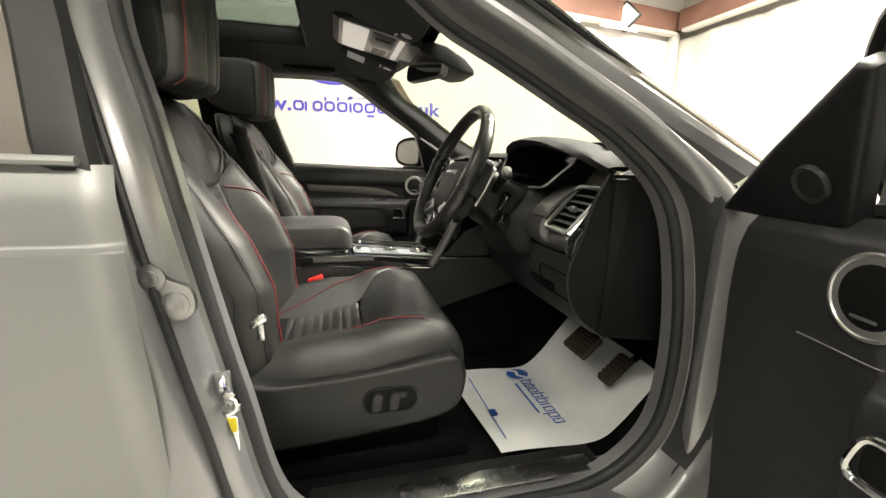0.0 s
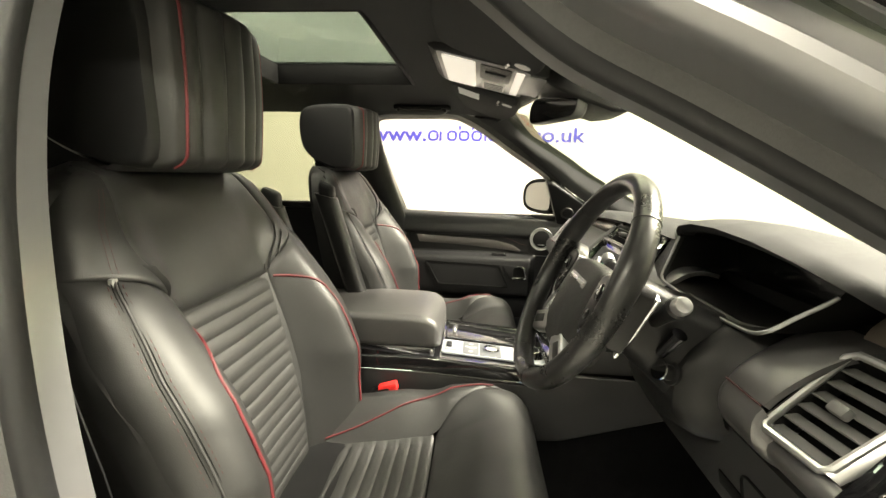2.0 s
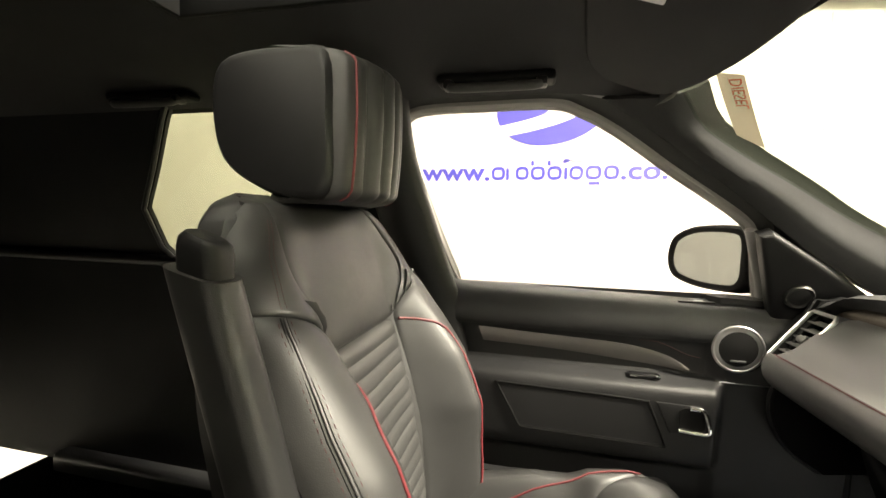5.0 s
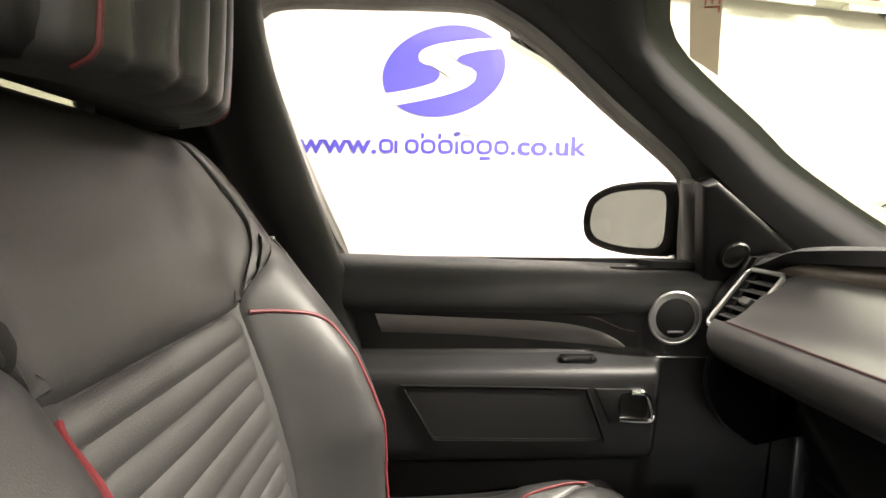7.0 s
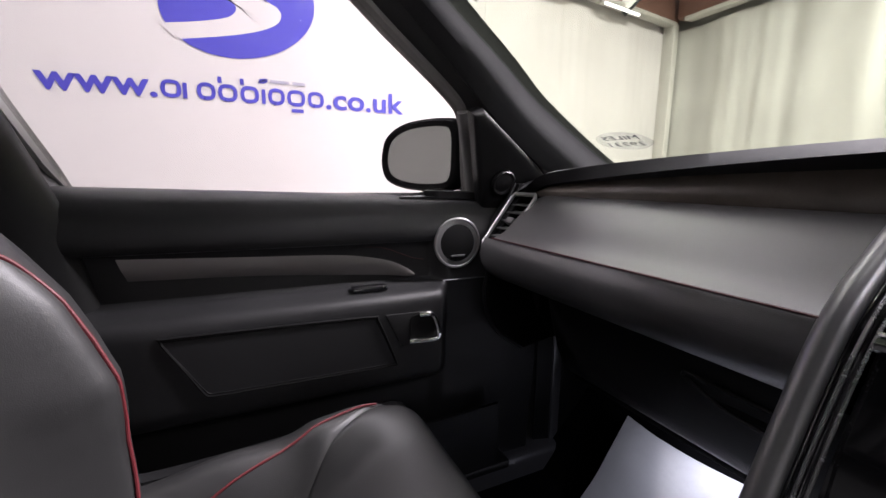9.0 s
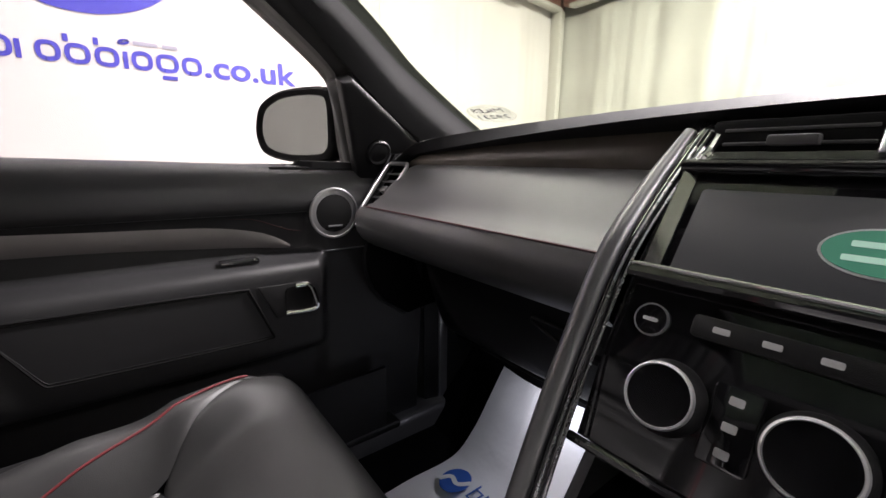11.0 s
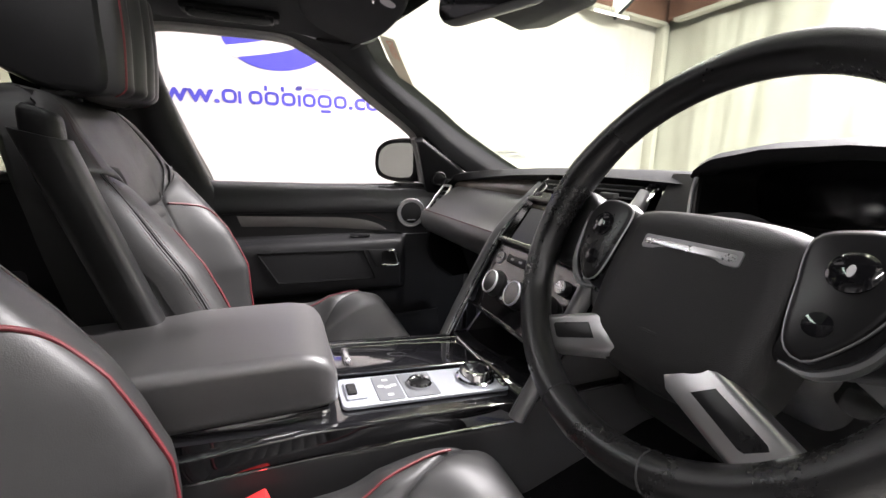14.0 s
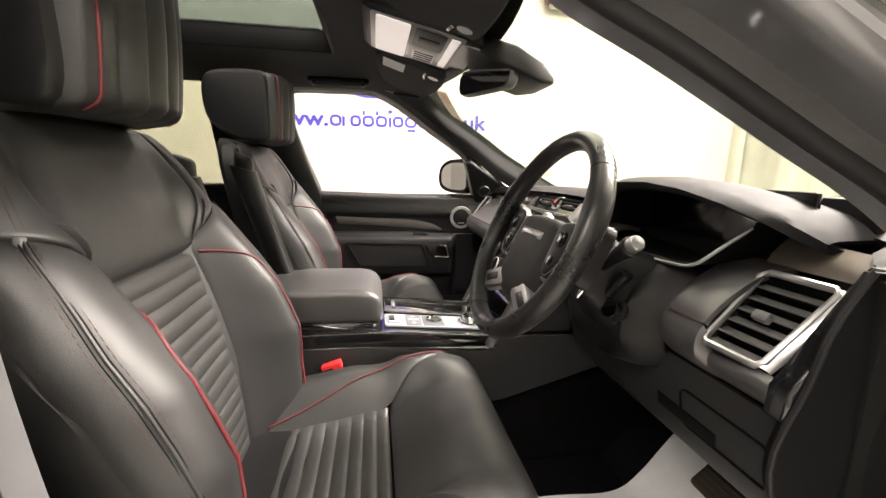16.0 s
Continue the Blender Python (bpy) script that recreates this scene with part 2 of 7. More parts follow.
HARD = surface("hard_grey_plastic", (0.012, 0.012, 0.0124), 0.42, cells=(1500, 0.00015), blotch=(8, 0.2), spec=0.32)
DASH_LEATHER = surface("dash_leather", (0.045, 0.044, 0.0445), 0.42, cells=(1000, 0.00012), blotch=(7, 0.15), spec=1.0, coat=0.35, coat_rough=0.36)
RED = surface("red_piping", (0.12, 0.014, 0.018), 0.5, grain=(700, 0.0003))
STITCH = surface("red_stitching", (0.06, 0.016, 0.017), 0.7)
PIANO = surface("gloss_black_trim", (0.008, 0.008, 0.009), 0.05, coat=1.0, spread=0.05)
CHROME = surface("satin_chrome", (0.70, 0.70, 0.71), 0.27, metal=1.0, blotch=(20, 0.05))
BRIGHT = surface("polished_chrome", (0.75, 0.75, 0.76), 0.08, metal=1.0, spread=0.04)
GUNMETAL = surface("dark_satin_metal", (0.34, 0.34, 0.345), 0.42, metal=1.0, grain=(300, 0.0001), blotch=(15, 0.1))
INLAY = surface("brushed_metal_inlay", (0.19, 0.18, 0.175), 0.46, metal=1.0, blotch=(12, 0.08))
LINING = surface("dark_headlining", (0.042, 0.042, 0.043), 0.95, grain=(900, 0.0006), blotch=(10, 0.15), spec=0.12)
CARPET = surface("black_carpet", (0.007, 0.007, 0.0075), 1.0, grain=(500, 0.003), blotch=(30, 0.3), spec=0.03)
GREY_WALL = surface("grey_painted_wall", (0.30, 0.30, 0.29), 0.7, blotch=(0.8, 0.1))
SEAL = surface("fabric_seal", (0.082, 0.082, 0.082), 0.75, grain=(600, 0.0005), blotch=(12, 0.2), spec=0.2)
RUBBER = surface("black_rubber", (0.018, 0.018, 0.019), 0.5, blotch=(12, 0.2), spec=0.28)
PAINT = surface("grey_metallic_paint", (0.19, 0.189, 0.197), 0.36, metal=0.55, coat=0.7, blotch=(3, 0.06), coat_rough=0.08)
# the same body paint, lightened to carry the light on the rear door's side
LIT_PAINT = surface("lit_grey_paint", (0.24, 0.24, 0.245), 0.50, metal=0.6, coat=0.15, blotch=(3, 0.05), coat_rough=0.2)
SATIN = surface("satin_trim_metal", (0.30, 0.30, 0.305), 0.34, metal=1.0, blotch=(15, 0.06))
PAPER = surface("white_paper", (0.78, 0.79, 0.80), 0.8, grain=(25, 0.004), blotch=(10, 0.06))
BLUE = surface("printed_blue", (0.02, 0.10, 0.42), 0.7)
SLOT_GREY = surface("dull_slot_grey", (0.20, 0.20, 0.195), 0.7)
PALE = surface("pale_lettering", (0.55, 0.55, 0.55), 0.6)
SIGN_BLUE = surface("sign_violet_blue", (0.062, 0.055, 0.43), 0.5, blotch=(2, 0.06))
BOARD = surface("white_sign_board", (0.63, 0.595, 0.588), 0.6, blotch=(0.8, 0.03), grain=(8, 0.001))
SHEETING = surface("cream_plastic_sheeting", (0.48, 0.468, 0.43), 0.45, blotch=(2.2, 0.2), grain=(7, 0.008))
SIDE_SHEET = surface("pale_side_sheeting", (0.625, 0.592, 0.578), 0.5, blotch=(1.1, 0.14), grain=(6, 0.006))
STEEL_BROWN = surface("red_brown_steel", (0.20, 0.10, 0.075), 0.6, blotch=(5, 0.2))
POST_PAINT = surface("cream_steel_post", (0.52, 0.50, 0.46), 0.5, blotch=(4, 0.12))
ROOF_SHEET = surface("pale_roof_sheet", (0.62, 0.64, 0.60), 0.6, blotch=(2, 0.08))
FLOOR_PAINT = surface("grey_concrete", (0.52, 0.51, 0.48), 0.6, blotch=(1.5, 0.2), grain=(60, 0.002))
BUCKLE_RED = surface("red_plastic", (0.75, 0.03, 0.03), 0.35)
LENS = surface("white_lamp_lens", (0.86, 0.84, 0.82), 0.3, spread=0.03)
CARD = surface("soft_door_card", (0.016, 0.016, 0.0166), 0.42, cells=(1100, 0.0002), blotch=(7, 0.2), spec=0.36)
CONSOLE_GREY = surface("grey_console_plastic", (0.026, 0.026, 0.027), 0.48, cells=(1500, 0.00015), blotch=(8, 0.15), spec=0.4)
LID = surface("armrest_lid_hide", (0.055, 0.053, 0.053), 0.44, grain=(40, 0.0003), cells=(900, 0.0001), blotch=(7, 0.2), spec=1.0, coat=0.12, coat_rough=0.4)
SILVER = surface("silver_control_plate", (0.38, 0.40, 0.44), 0.38, metal=0.35, blotch=(20, 0.05))
RAIL = surface("satin_grey_rail", (0.20, 0.20, 0.203), 0.34, metal=0.75, blotch=(14, 0.08))
BROWN_RUBBER = surface("dusty_pedal_rubber", (0.055, 0.042, 0.030), 0.8, blotch=(40, 0.4))
YELLOW = surface("yellow_label", (0.75, 0.60, 0.03), 0.5)
SCREEN = surface("dark_screen_glass", (0.006, 0.006, 0.007), 0.12, coat=1.0, spread=0.02, coat_rough=0.18)
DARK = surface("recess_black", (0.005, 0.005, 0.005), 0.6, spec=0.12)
MIRROR = surface("mirror_silver", (0.74, 0.74, 0.72), 0.01, metal=1.0, spread=0.01)
CLEAR = pane_glass("clear_side_glass", (0.80, 0.80, 0.795), 0.6)
SCREEN_GLASS = pane_glass("tinted_windscreen", (0.65, 0.68, 0.615), 0.6)
REAR_GLASS = pane_glass("tinted_rear_glass", (0.60, 0.62, 0.53), 0.6)
ROOF_GLASS = pane_glass("tinted_roof_glass", (0.36, 0.41, 0.38), 0.6)

# ---------- the bay round the car ----------
WALL_Y, WALL_X, BACK_X, NEAR_Y, TOP = 2.95, 3.87, -5.0, -4.2, 3.75
BEND_X, CORNER_Y = 1.45, 3.23


def bay():
    single("floor", rbox(((WALL_X + BACK_X) / 2, (WALL_Y + NEAR_Y) / 2, -0.06), (WALL_X - BACK_X + 0.4, WALL_Y - NEAR_Y + 0.4, 0.12), 0), FLOOR_PAINT, "grey concrete floor of the photo bay", "floor", "structure")
    # pale ribbed roof sheets on purlins
    xs = np.linspace(BACK_X - 0.1, WALL_X + 0.1, 260)
    ys = np.array([NEAR_Y - 0.1, WALL_Y + 0.1])
    P = np.array([[(x, y, TOP + 0.018 * np.clip(3 * math.sin(x * 2 * math.pi / 0.2), -1, 1)) for y in ys] for x in xs])
    single("ceiling", sheet(P, -0.01), ROOF_SHEET, "pale ribbed metal roof sheeting of the bay", "ceiling", "structure")
    for y in (-2.9, -1.2, 0.55, 1.55):
        single("purlin", rbox(((WALL_X + BACK_X) / 2, y, TOP - 0.10), (WALL_X - BACK_X, 0.07, 0.14), 0.004), ROOF_SHEET if y != 1.55 else POST_PAINT, "painted steel roof purlin under the sheeting", "beam", "structure")
    # board wall with the sign
    single("wall_sign_side", rbox(((BACK_X + BEND_X) / 2 - 0.1, WALL_Y + 0.08, TOP / 2), (BEND_X - BACK_X + 0.2, 0.16, TOP), 0), BOARD, "smooth white board wall carrying a blue sign", "wall", "structure")
    # past the sign the wall runs on to the corner at a slight angle
    run = Vector((WALL_X - BEND_X, CORNER_Y - WALL_Y, 0))
    skew = Euler((0, 0, math.atan2(run.y, run.x))).to_matrix()
    along, outward = run.normalized(), skew @ Vector((0, 1, 0))
    start = Vector((BEND_X, WALL_Y, 0))

    def by_side(length, off, z):
        return start + along * length + outward * off + Vector((0, 0, z))

    single("wall_sign_side_end", rbox(by_side(run.length / 2 + 0.1, 0.09, TOP / 2), (run.length + 0.2, 0.16, TOP), 0, rot=skew), SIDE_SHEET, "cream wall behind the plastic sheeting", "wall", "structure")
    single("wall_front", rbox((WALL_X + 0.14, (WALL_Y + NEAR_Y) / 2, TOP / 2), (0.12, WALL_Y - NEAR_Y + 1.0, TOP), 0), SHEETING, "cream wall behind the hanging sheeting", "wall", "structure")
    single("wall_back", rbox((BACK_X - 0.08, (WALL_Y + NEAR_Y) / 2, TOP / 2), (0.16, WALL_Y - NEAR_Y + 0.4, TOP), 0), GREY_WALL, "plain grey end wall of the bay", "wall", "structure")
    single("wall_near", rbox(((WALL_X + BACK_X) / 2, NEAR_Y - 0.08, TOP / 2), (WALL_X - BACK_X + 0.4, 0.16, TOP), 0), GREY_WALL, "plain grey side wall of the bay", "wall", "structure")

    def folds(s, z):
        a = 0.026 * np.sin(s * 7.3 + 1.2 * np.sin(s * 1.9)) + 0.018 * np.sin(s * 15.1 + 0.6 * z + 2 * np.sin(s * 3.1)) + 0.006 * np.sin(s * 41 + 3 * np.sin(s * 5.3) + 0.4 * z)
        return a + 0.012 * np.sin(4 * z + s * 3) * np.sin(s * 11) + 0.005 * np.sin(9 * z - s * 6) * np.sin(s * 23)

    s = np.linspace(0, 1, 300)
    z = np.linspace(0.05, 2.86, 24)
    P = np.array([[tuple(by_side(0.02 + q * (run.length - 0.10), 0.006 - 0.018 * float(smooth(q, 0.02, 0.25)) + 0.22 * float(smooth(q, 0.05, 0.4)) * float(folds(BEND_X + q * run.length, k)), k)) for k in z] for q in s])
    single("plastic_curtain", sheet(P, 0.004), SIDE_SHEET, "cream plastic sheet stretched flat along the side wall", "curtain", group="sheet curtains")
    Y = CORNER_Y - 0.1 - s * (CORNER_Y - NEAR_Y - 0.3)
    Z = np.linspace(0.05, 2.86, 24)
    P = np.array([[(WALL_X - 0.04 + 0.5 * folds(y, q), y, q) for q in Z] for y in Y])
    single("plastic_curtain", sheet(P, 0.004), SHEETING, "cream plastic sheet curtain with soft folds on the end wall", "curtain", group="sheet curtains")
    # corner post, red-brown beams with a pale lower flange
    post = thing("corner_post", (WALL_X - 0.1, CORNER_Y - 0.12, 0), "cream painted steel post in the bay corner", "post", kind="structure")
    part("web", rbox((WALL_X - 0.10, CORNER_Y - 0.13, 1.46), (0.07, 0.05, 2.92), 0.004), POST_PAINT, post)
    part("flange", rbox((WALL_X - 0.13, CORNER_Y - 0.085, 1.46), (0.012, 0.11, 2.92), 0.003), POST_PAINT, post)
    single("beam_side", rbox(by_side(run.length / 2 - 0.1, -0.06, 3.06), (run.length + 0.1, 0.12, 0.22), 0.006, rot=skew), STEEL_BROWN, "red-brown steel beam above the sign wall", "beam", "structure")
    single("beam_front", rbox((WALL_X - 0.08, -0.35, 3.06), (0.12, 6.8, 0.22), 0.006), STEEL_BROWN, "red-brown steel beam above the end wall", "beam", "structure")
    single("rail_side", rbox(by_side(run.length / 2 - 0.12, -0.09, 2.925), (run.length, 0.10, 0.035), 0.004, rot=skew), POST_PAINT, "pale curtain rail under the beam", "rail", "structure")
    single("rail_front", rbox((WALL_X - 0.12, -0.35, 2.925), (0.10, 6.6, 0.035), 0.004), POST_PAINT, "pale curtain rail under the end beam", "rail", "structure")
    # tilted square panel hung near the corner
    sq = thing("hanging_panel", (2.965, 3.0, 2.83), "white square panel in a dark frame hung cornerwise", "panel")
    turn = Euler((0, 0, radians(-42))).to_matrix()
    U, N = turn @ Vector((1, 0, 0)), turn @ Vector((0, -1, 0))
    c = Vector((2.965, 3.0, 3.005))
    part("hanging_rod", tube([c + Vector((0, 0, 0.16)), c + Vector((0, 0, 0.735))], 0.005, 6), STEEL_BROWN, sq)
    dia = [(0.17, 0), (0, 0.17), (-0.17, 0), (0, -0.17)]
    part("panel_frame", slab(dia, c, U, (0, 0, 1), N, 0.03, 0.004), HARD, sq, "dark frame")
    part("panel_face", slab([(a * 0.8, b * 0.8) for a, b in dia], c + N * 0.028, U, (0, 0, 1), N, 0.006, 0.001), LENS, sq)
    for x, y, zz, length, watts in LAMPS:
        lamp = thing("batten_light", (x, y, zz), "white ceiling batten light of the bay", "light", "ceiling lights")
        part("housing", rbox((x, y, zz + 0.055), (length + 0.1, 0.26, 0.09), 0.01), POST_PAINT, lamp)
    # wall battens just under the beam
    for k in (0.62, 1.42):
        lamp = thing("wall_light", tuple(by_side(k, -0.15, 2.86)), "slim lit tube light under the beam", "light", "wall lights")
        part("body", rbox(by_side(k, -0.13, 2.885), (0.52, 0.05, 0.03), 0.006, rot=skew), POST_PAINT, lamp)
        part("tube", tube([by_side(k - 0.24, -0.16, 2.868), by_side(k + 0.24, -0.16, 2.868)], 0.012), glowing("tube_glow", (1, 0.98, 0.94), 4.0), lamp)


def ribbon(pts, width, closed=False, n=40):
    """A flat band in the sign's plane, along (x, z) points."""
    line = curve(pts, n, closed)
    if closed:
        line = np.concatenate([line, line[:1]])
        tan = np.gradient(np.concatenate([line[-2:-1], line, line[1:2]]), axis=0)[1:-1]
    else:
        tan = np.gradient(line, axis=0)
    nor = np.stack([-tan[:, 1], tan[:, 0]], 1)
    nor /= np.linalg.norm(nor, axis=1)[:, None]
    return np.stack([line + nor * width / 2, line - nor * width / 2], 1)


def wall_sign():
    y, base, h, t = WALL_Y - 0.003, 1.802, 0.098, 0.0215
    U, V, N = Vector((1, 0, 0.010)).normalized(), Vector((-0.010, 0, 1)).normalized(), Vector((0, -1, 0))
    sign = thing("wall_sign", (-0.2, y, 1.75), "large violet-blue oval emblem and web address on the white wall", "sign")

    def flat(bands, up=0.0):
        """Bands of (x, z) pairs laid on the wall."""
        geos = []
        for i, q in enumerate(bands):
            lift = 0.002 + up + 0.0003 * i
            P = np.array([[(a, y - lift, base + b + 0.010 * a) for a, b in row] for row in q])
            geos.append(sheet(P, 0.002, (0, 1, 0)))
        return join(*geos)

    c = Vector((-0.211, y, 2.355))
    tip = Euler((0, radians(-15), 0)).to_matrix()
    part("emblem_oval", slab(ellipse(0.4276, 0.2943, 64), c, tip @ Vector((1, 0, 0)), tip @ Vector((0, 0, 1)), N, 0.002), SIGN_BLUE, sign)
    # the white ribbon that winds across the oval
    top = curve([(0.362, 0.229), (0.164, 0.213), (-0.028, 0.181), (-0.135, 0.144), (-0.176, 0.098), (-0.155, 0.051), (-0.072, 0.026), (-0.029, -0.018), (-0.063, -0.071), (-0.159, -0.107), (-0.293, -0.139), (-0.424, -0.164)], 70)
    low = curve([(0.409, 0.162), (0.262, 0.146), (0.127, 0.112), (0.082, 0.077), (0.113, 0.049), (0.191, 0.023), (0.22, -0.021), (0.186, -0.080), (0.074, -0.136), (-0.10, -0.186), (-0.345, -0.238)], 70)
    rings = [[(c.x + p[0], y - d, c.z + p[1]) for p, d in ((u, 0.0), (u, 0.0028), (l, 0.0028), (l, 0.0))] for u, l in zip(top, low)]
    part("emblem_ribbon", loft(rings), BOARD, sign, "white winding ribbon")
    for word, x0, x1 in (("www.", -1.205, -0.672), (".co.uk", 0.262, 0.806)):
        geo, w = lettering(word, 0.186, (0, 0, 0), (1, 0, 0), (0, 0, 1), N, bold=0.0040)
        left = float(geo[0][:, 0].min())
        k = (x1 - x0) / (w - left)
        m = Matrix(((k, 0, 0, x0 - k * left), (0, 1, 0, y), (0.010 * k, 0, 1, base + 0.010 * (x0 - k * left)), (0, 0, 0, 1)))
        part("address_start" if x0 < 0 else "address_end", moved(geo, m), SIGN_BLUE, sign)

    # the name between them, as plain rounded shapes
    def loop(a, b, z0, z1, r=0.026):
        return [(a + r, z0), (b - r, z0), (b - r * 0.3, z0 + r * 0.3), (b, z0 + r), (b, z1 - r), (b - r * 0.3, z1 - r * 0.3), (b - r, z1), (a + r, z1), (a + r * 0.3, z1 - r * 0.3), (a, z1 - r), (a, z0 + r), (a + r * 0.3, z0 + r * 0.3)]

    q = t / 2
    for kind, a, b in (("loop", -0.656, -0.556), ("bar", -0.548, -0.526), ("loop", -0.476, -0.381), ("tall", -0.366, -0.264), ("tall", -0.246, -0.144), ("bar", -0.127, -0.105), ("loop", -0.090, 0.006), ("deep", 0.022, 0.130), ("loop", 0.148, 0.248)):
        a, b = a + q, b - q
        z1 = h - q
        bands = [ribbon([(a, 0), (a, z1)], t, n=4)] if kind == "bar" else [ribbon(loop(a, b, q, z1), t, True, 56)]
        if kind == "tall":
            bands.append(ribbon([(a, z1 + 0.016), (a, 0.139)], t, n=4))
        elif kind == "deep":
            bands.append(ribbon([(a + 0.012, -0.028), (b, -0.028)], t, n=4))
        part("name_shape", flat(bands), SIGN_BLUE, sign)
    part("small_mark", slab(ellipse(0.027, 0.014, 28), Vector((-0.116, y, 1.9375)), tip @ Vector((1, 0, 0)), tip @ Vector((0, 0, 1)), N, 0.004), SIGN_BLUE, sign)
    part("mark_ribbon", flat([ribbon([(-0.092, 0.144), (-0.118, 0.1405), (-0.112, 0.1345), (-0.142, 0.131)], 0.006, n=14)], 0.002), BOARD, sign)
    for a, b in ((-0.076, 0.036), (0.058, 0.134)):
        part("small_bar", slab([(a, 0), (b, 0), (b, 0.019), (a, 0.019)], (0, y, 1.930), U, V, N, 0.003), SMALL_PRINT, sign, "small grey line of print")


SMALL_PRINT = surface("grey_sign_print", (0.36, 0.35, 0.44), 0.6)
bay()
wall_sign()


# ---------- car body ----------
def screen_point(y, v, off=0.0):
    """On the windscreen: v 0 at its foot, 1 at its top."""
    x = 0.93 + (0.005 - 0.93) * v - (0.52 - 0.2 * v) * y * y
    return (x + off * 0.4, y, 1.31 + (1.735 - 1.31) * v - 0.02 * (y / 0.7) ** 2 * v + off * 0.9)


def belt_y(z):
    """How far out the side glass stands at a height."""
    return 0.835 - 0.45 * np.maximum(np.asarray(z) - 1.32, 0)


def opening(side, closed_n=170):
    """The edge of a front door's opening, running round it."""
    pts = [(-0.30, 0.655, 1.738), (-0.19, 0.675, 1.67), (-0.096, 0.70, 1.592), (0.0, 0.72, 1.538), (0.127, 0.735, 1.468), (0.241, 0.76, 1.395), (0.326, 0.80, 1.29), (0.360, 0.82, 1.13), (0.366, 0.83, 0.943), (0.333, 0.83, 0.80), (0.21, 0.83, 0.712), (0.0, 0.83, 0.70), (-0.25, 0.83, 0.705), (-0.385, 0.83, 0.776), (-0.445, 0.825, 1.0), (-0.500, 0.807, 1.24), (-0.543, 0.772, 1.41), (-0.585, 0.722, 1.53), (-0.602, 0.685, 1.62), (-0.592, 0.660, 1.70), (-0.53, 0.652, 1.74), (-0.42, 0.652, 1.744)]
    c = curve(pts, closed_n, closed=True)
    c[:, 1] *= side
    return c


def body_ring(side, parent):
    """Painted flange from the door seal out to the gap of the door."""
    inner = opening(side)
    cx, cz = -0.08, 1.2
    d = np.stack([inner[:, 0] - cx, 0 * inner[:, 0], inner[:, 2] - cz], 1)
    d /= np.linalg.norm(d, axis=1)[:, None]
    tan = np.roll(inner, -1, 0) - np.roll(inner, 1, 0)
    out = np.stack([-tan[:, 2], 0 * tan[:, 0], tan[:, 0]], 1)
    out /= np.linalg.norm(out, axis=1)[:, None]
    out *= np.sign((out * d).sum(1))[:, None]
    rear = smooth(-inner[:, 0], 0.3, 0.46)[:, None] * smooth(1.75 - inner[:, 2], 0.05, 0.3)[:, None]
    low = smooth(0.95 - inner[:, 2], 0.0, 0.25)[:, None]
    thin = 1 - 0.5 * smooth(inner[:, 0], -0.30, -0.08)[:, None] * smooth(inner[:, 2], 1.22, 1.40)[:, None]
    S = np.array((0, side, 0))
    rows = [inner - out * 0.004 - S * 0.03, inner, inner + out * 0.012 + S * 0.012, inner + out * (0.022 + 0.005 * rear) + S * (0.02 + 0.02 * rear), inner + out * (0.034 + 0.008 * rear) * (0.3 + 0.7 * thin) + S * 0.05, inner + out * (0.045 + 0.012 * rear) * thin + S * (0.075 + 0.02 * low), inner + out * (0.075 + 0.012 * rear) * thin + S * (0.085 + 0.02 * low), inner + out * (0.10 + 0.005 * rear) * thin + S * (0.088 * thin + 0.02 * low)]
    rows = [np.concatenate([r, r[:1]]) for r in rows]
    part("body_side", sheet(np.array([curve(r, 30) for r in np.stack(rows, 1)]), 0.003 * side), PAINT, parent, "grey metallic painted door aperture")
    seal = inner + S * 0.002 + out * 0.006
    part("door_seal", tube(seal, 0.013, 10, closed=True), RUBBER, parent, "black rubber door seal")
    lip = [inner - out * 0.002 + S * 0.006, inner + out * 0.012 + S * 0.020, inner + out * 0.026 + S * 0.027, inner + out * 0.034 + S * 0.024]
    lip = [np.concatenate([r, r[:1]]) for r in lip]
    part("seal_lip", sheet(np.stack(lip, 1), 0.005, (0, -side, 0)), SEAL, parent, "black rubber seal lip")
    post = np.where((inner[:, 0] > 0.16) & (inner[:, 2] > 0.78) & (inner[:, 2] < 1.42))[0]
    fade = smooth(1.43 - inner[post][:, 2], 0.0, 0.16)[:, None]
    cover = [inner[post] + out[post] * (0.018 + a * fade) + S * (0.026 + b * fade) for a, b in ((0.0, 0.004), (0.008, 0.030), (0.019, 0.055), (0.029, 0.061))]
    part("post_seal", sheet(np.stack(cover, 1), 0.004, (0, -side, 0)), RUBBER, parent, "broad black rubber post seal")
    part("outer_seal", tube(inner + out * 0.040 + S * 0.066, 0.006, 8, closed=True), RUBBER, parent, "thin rubber seal")
    return inner, out


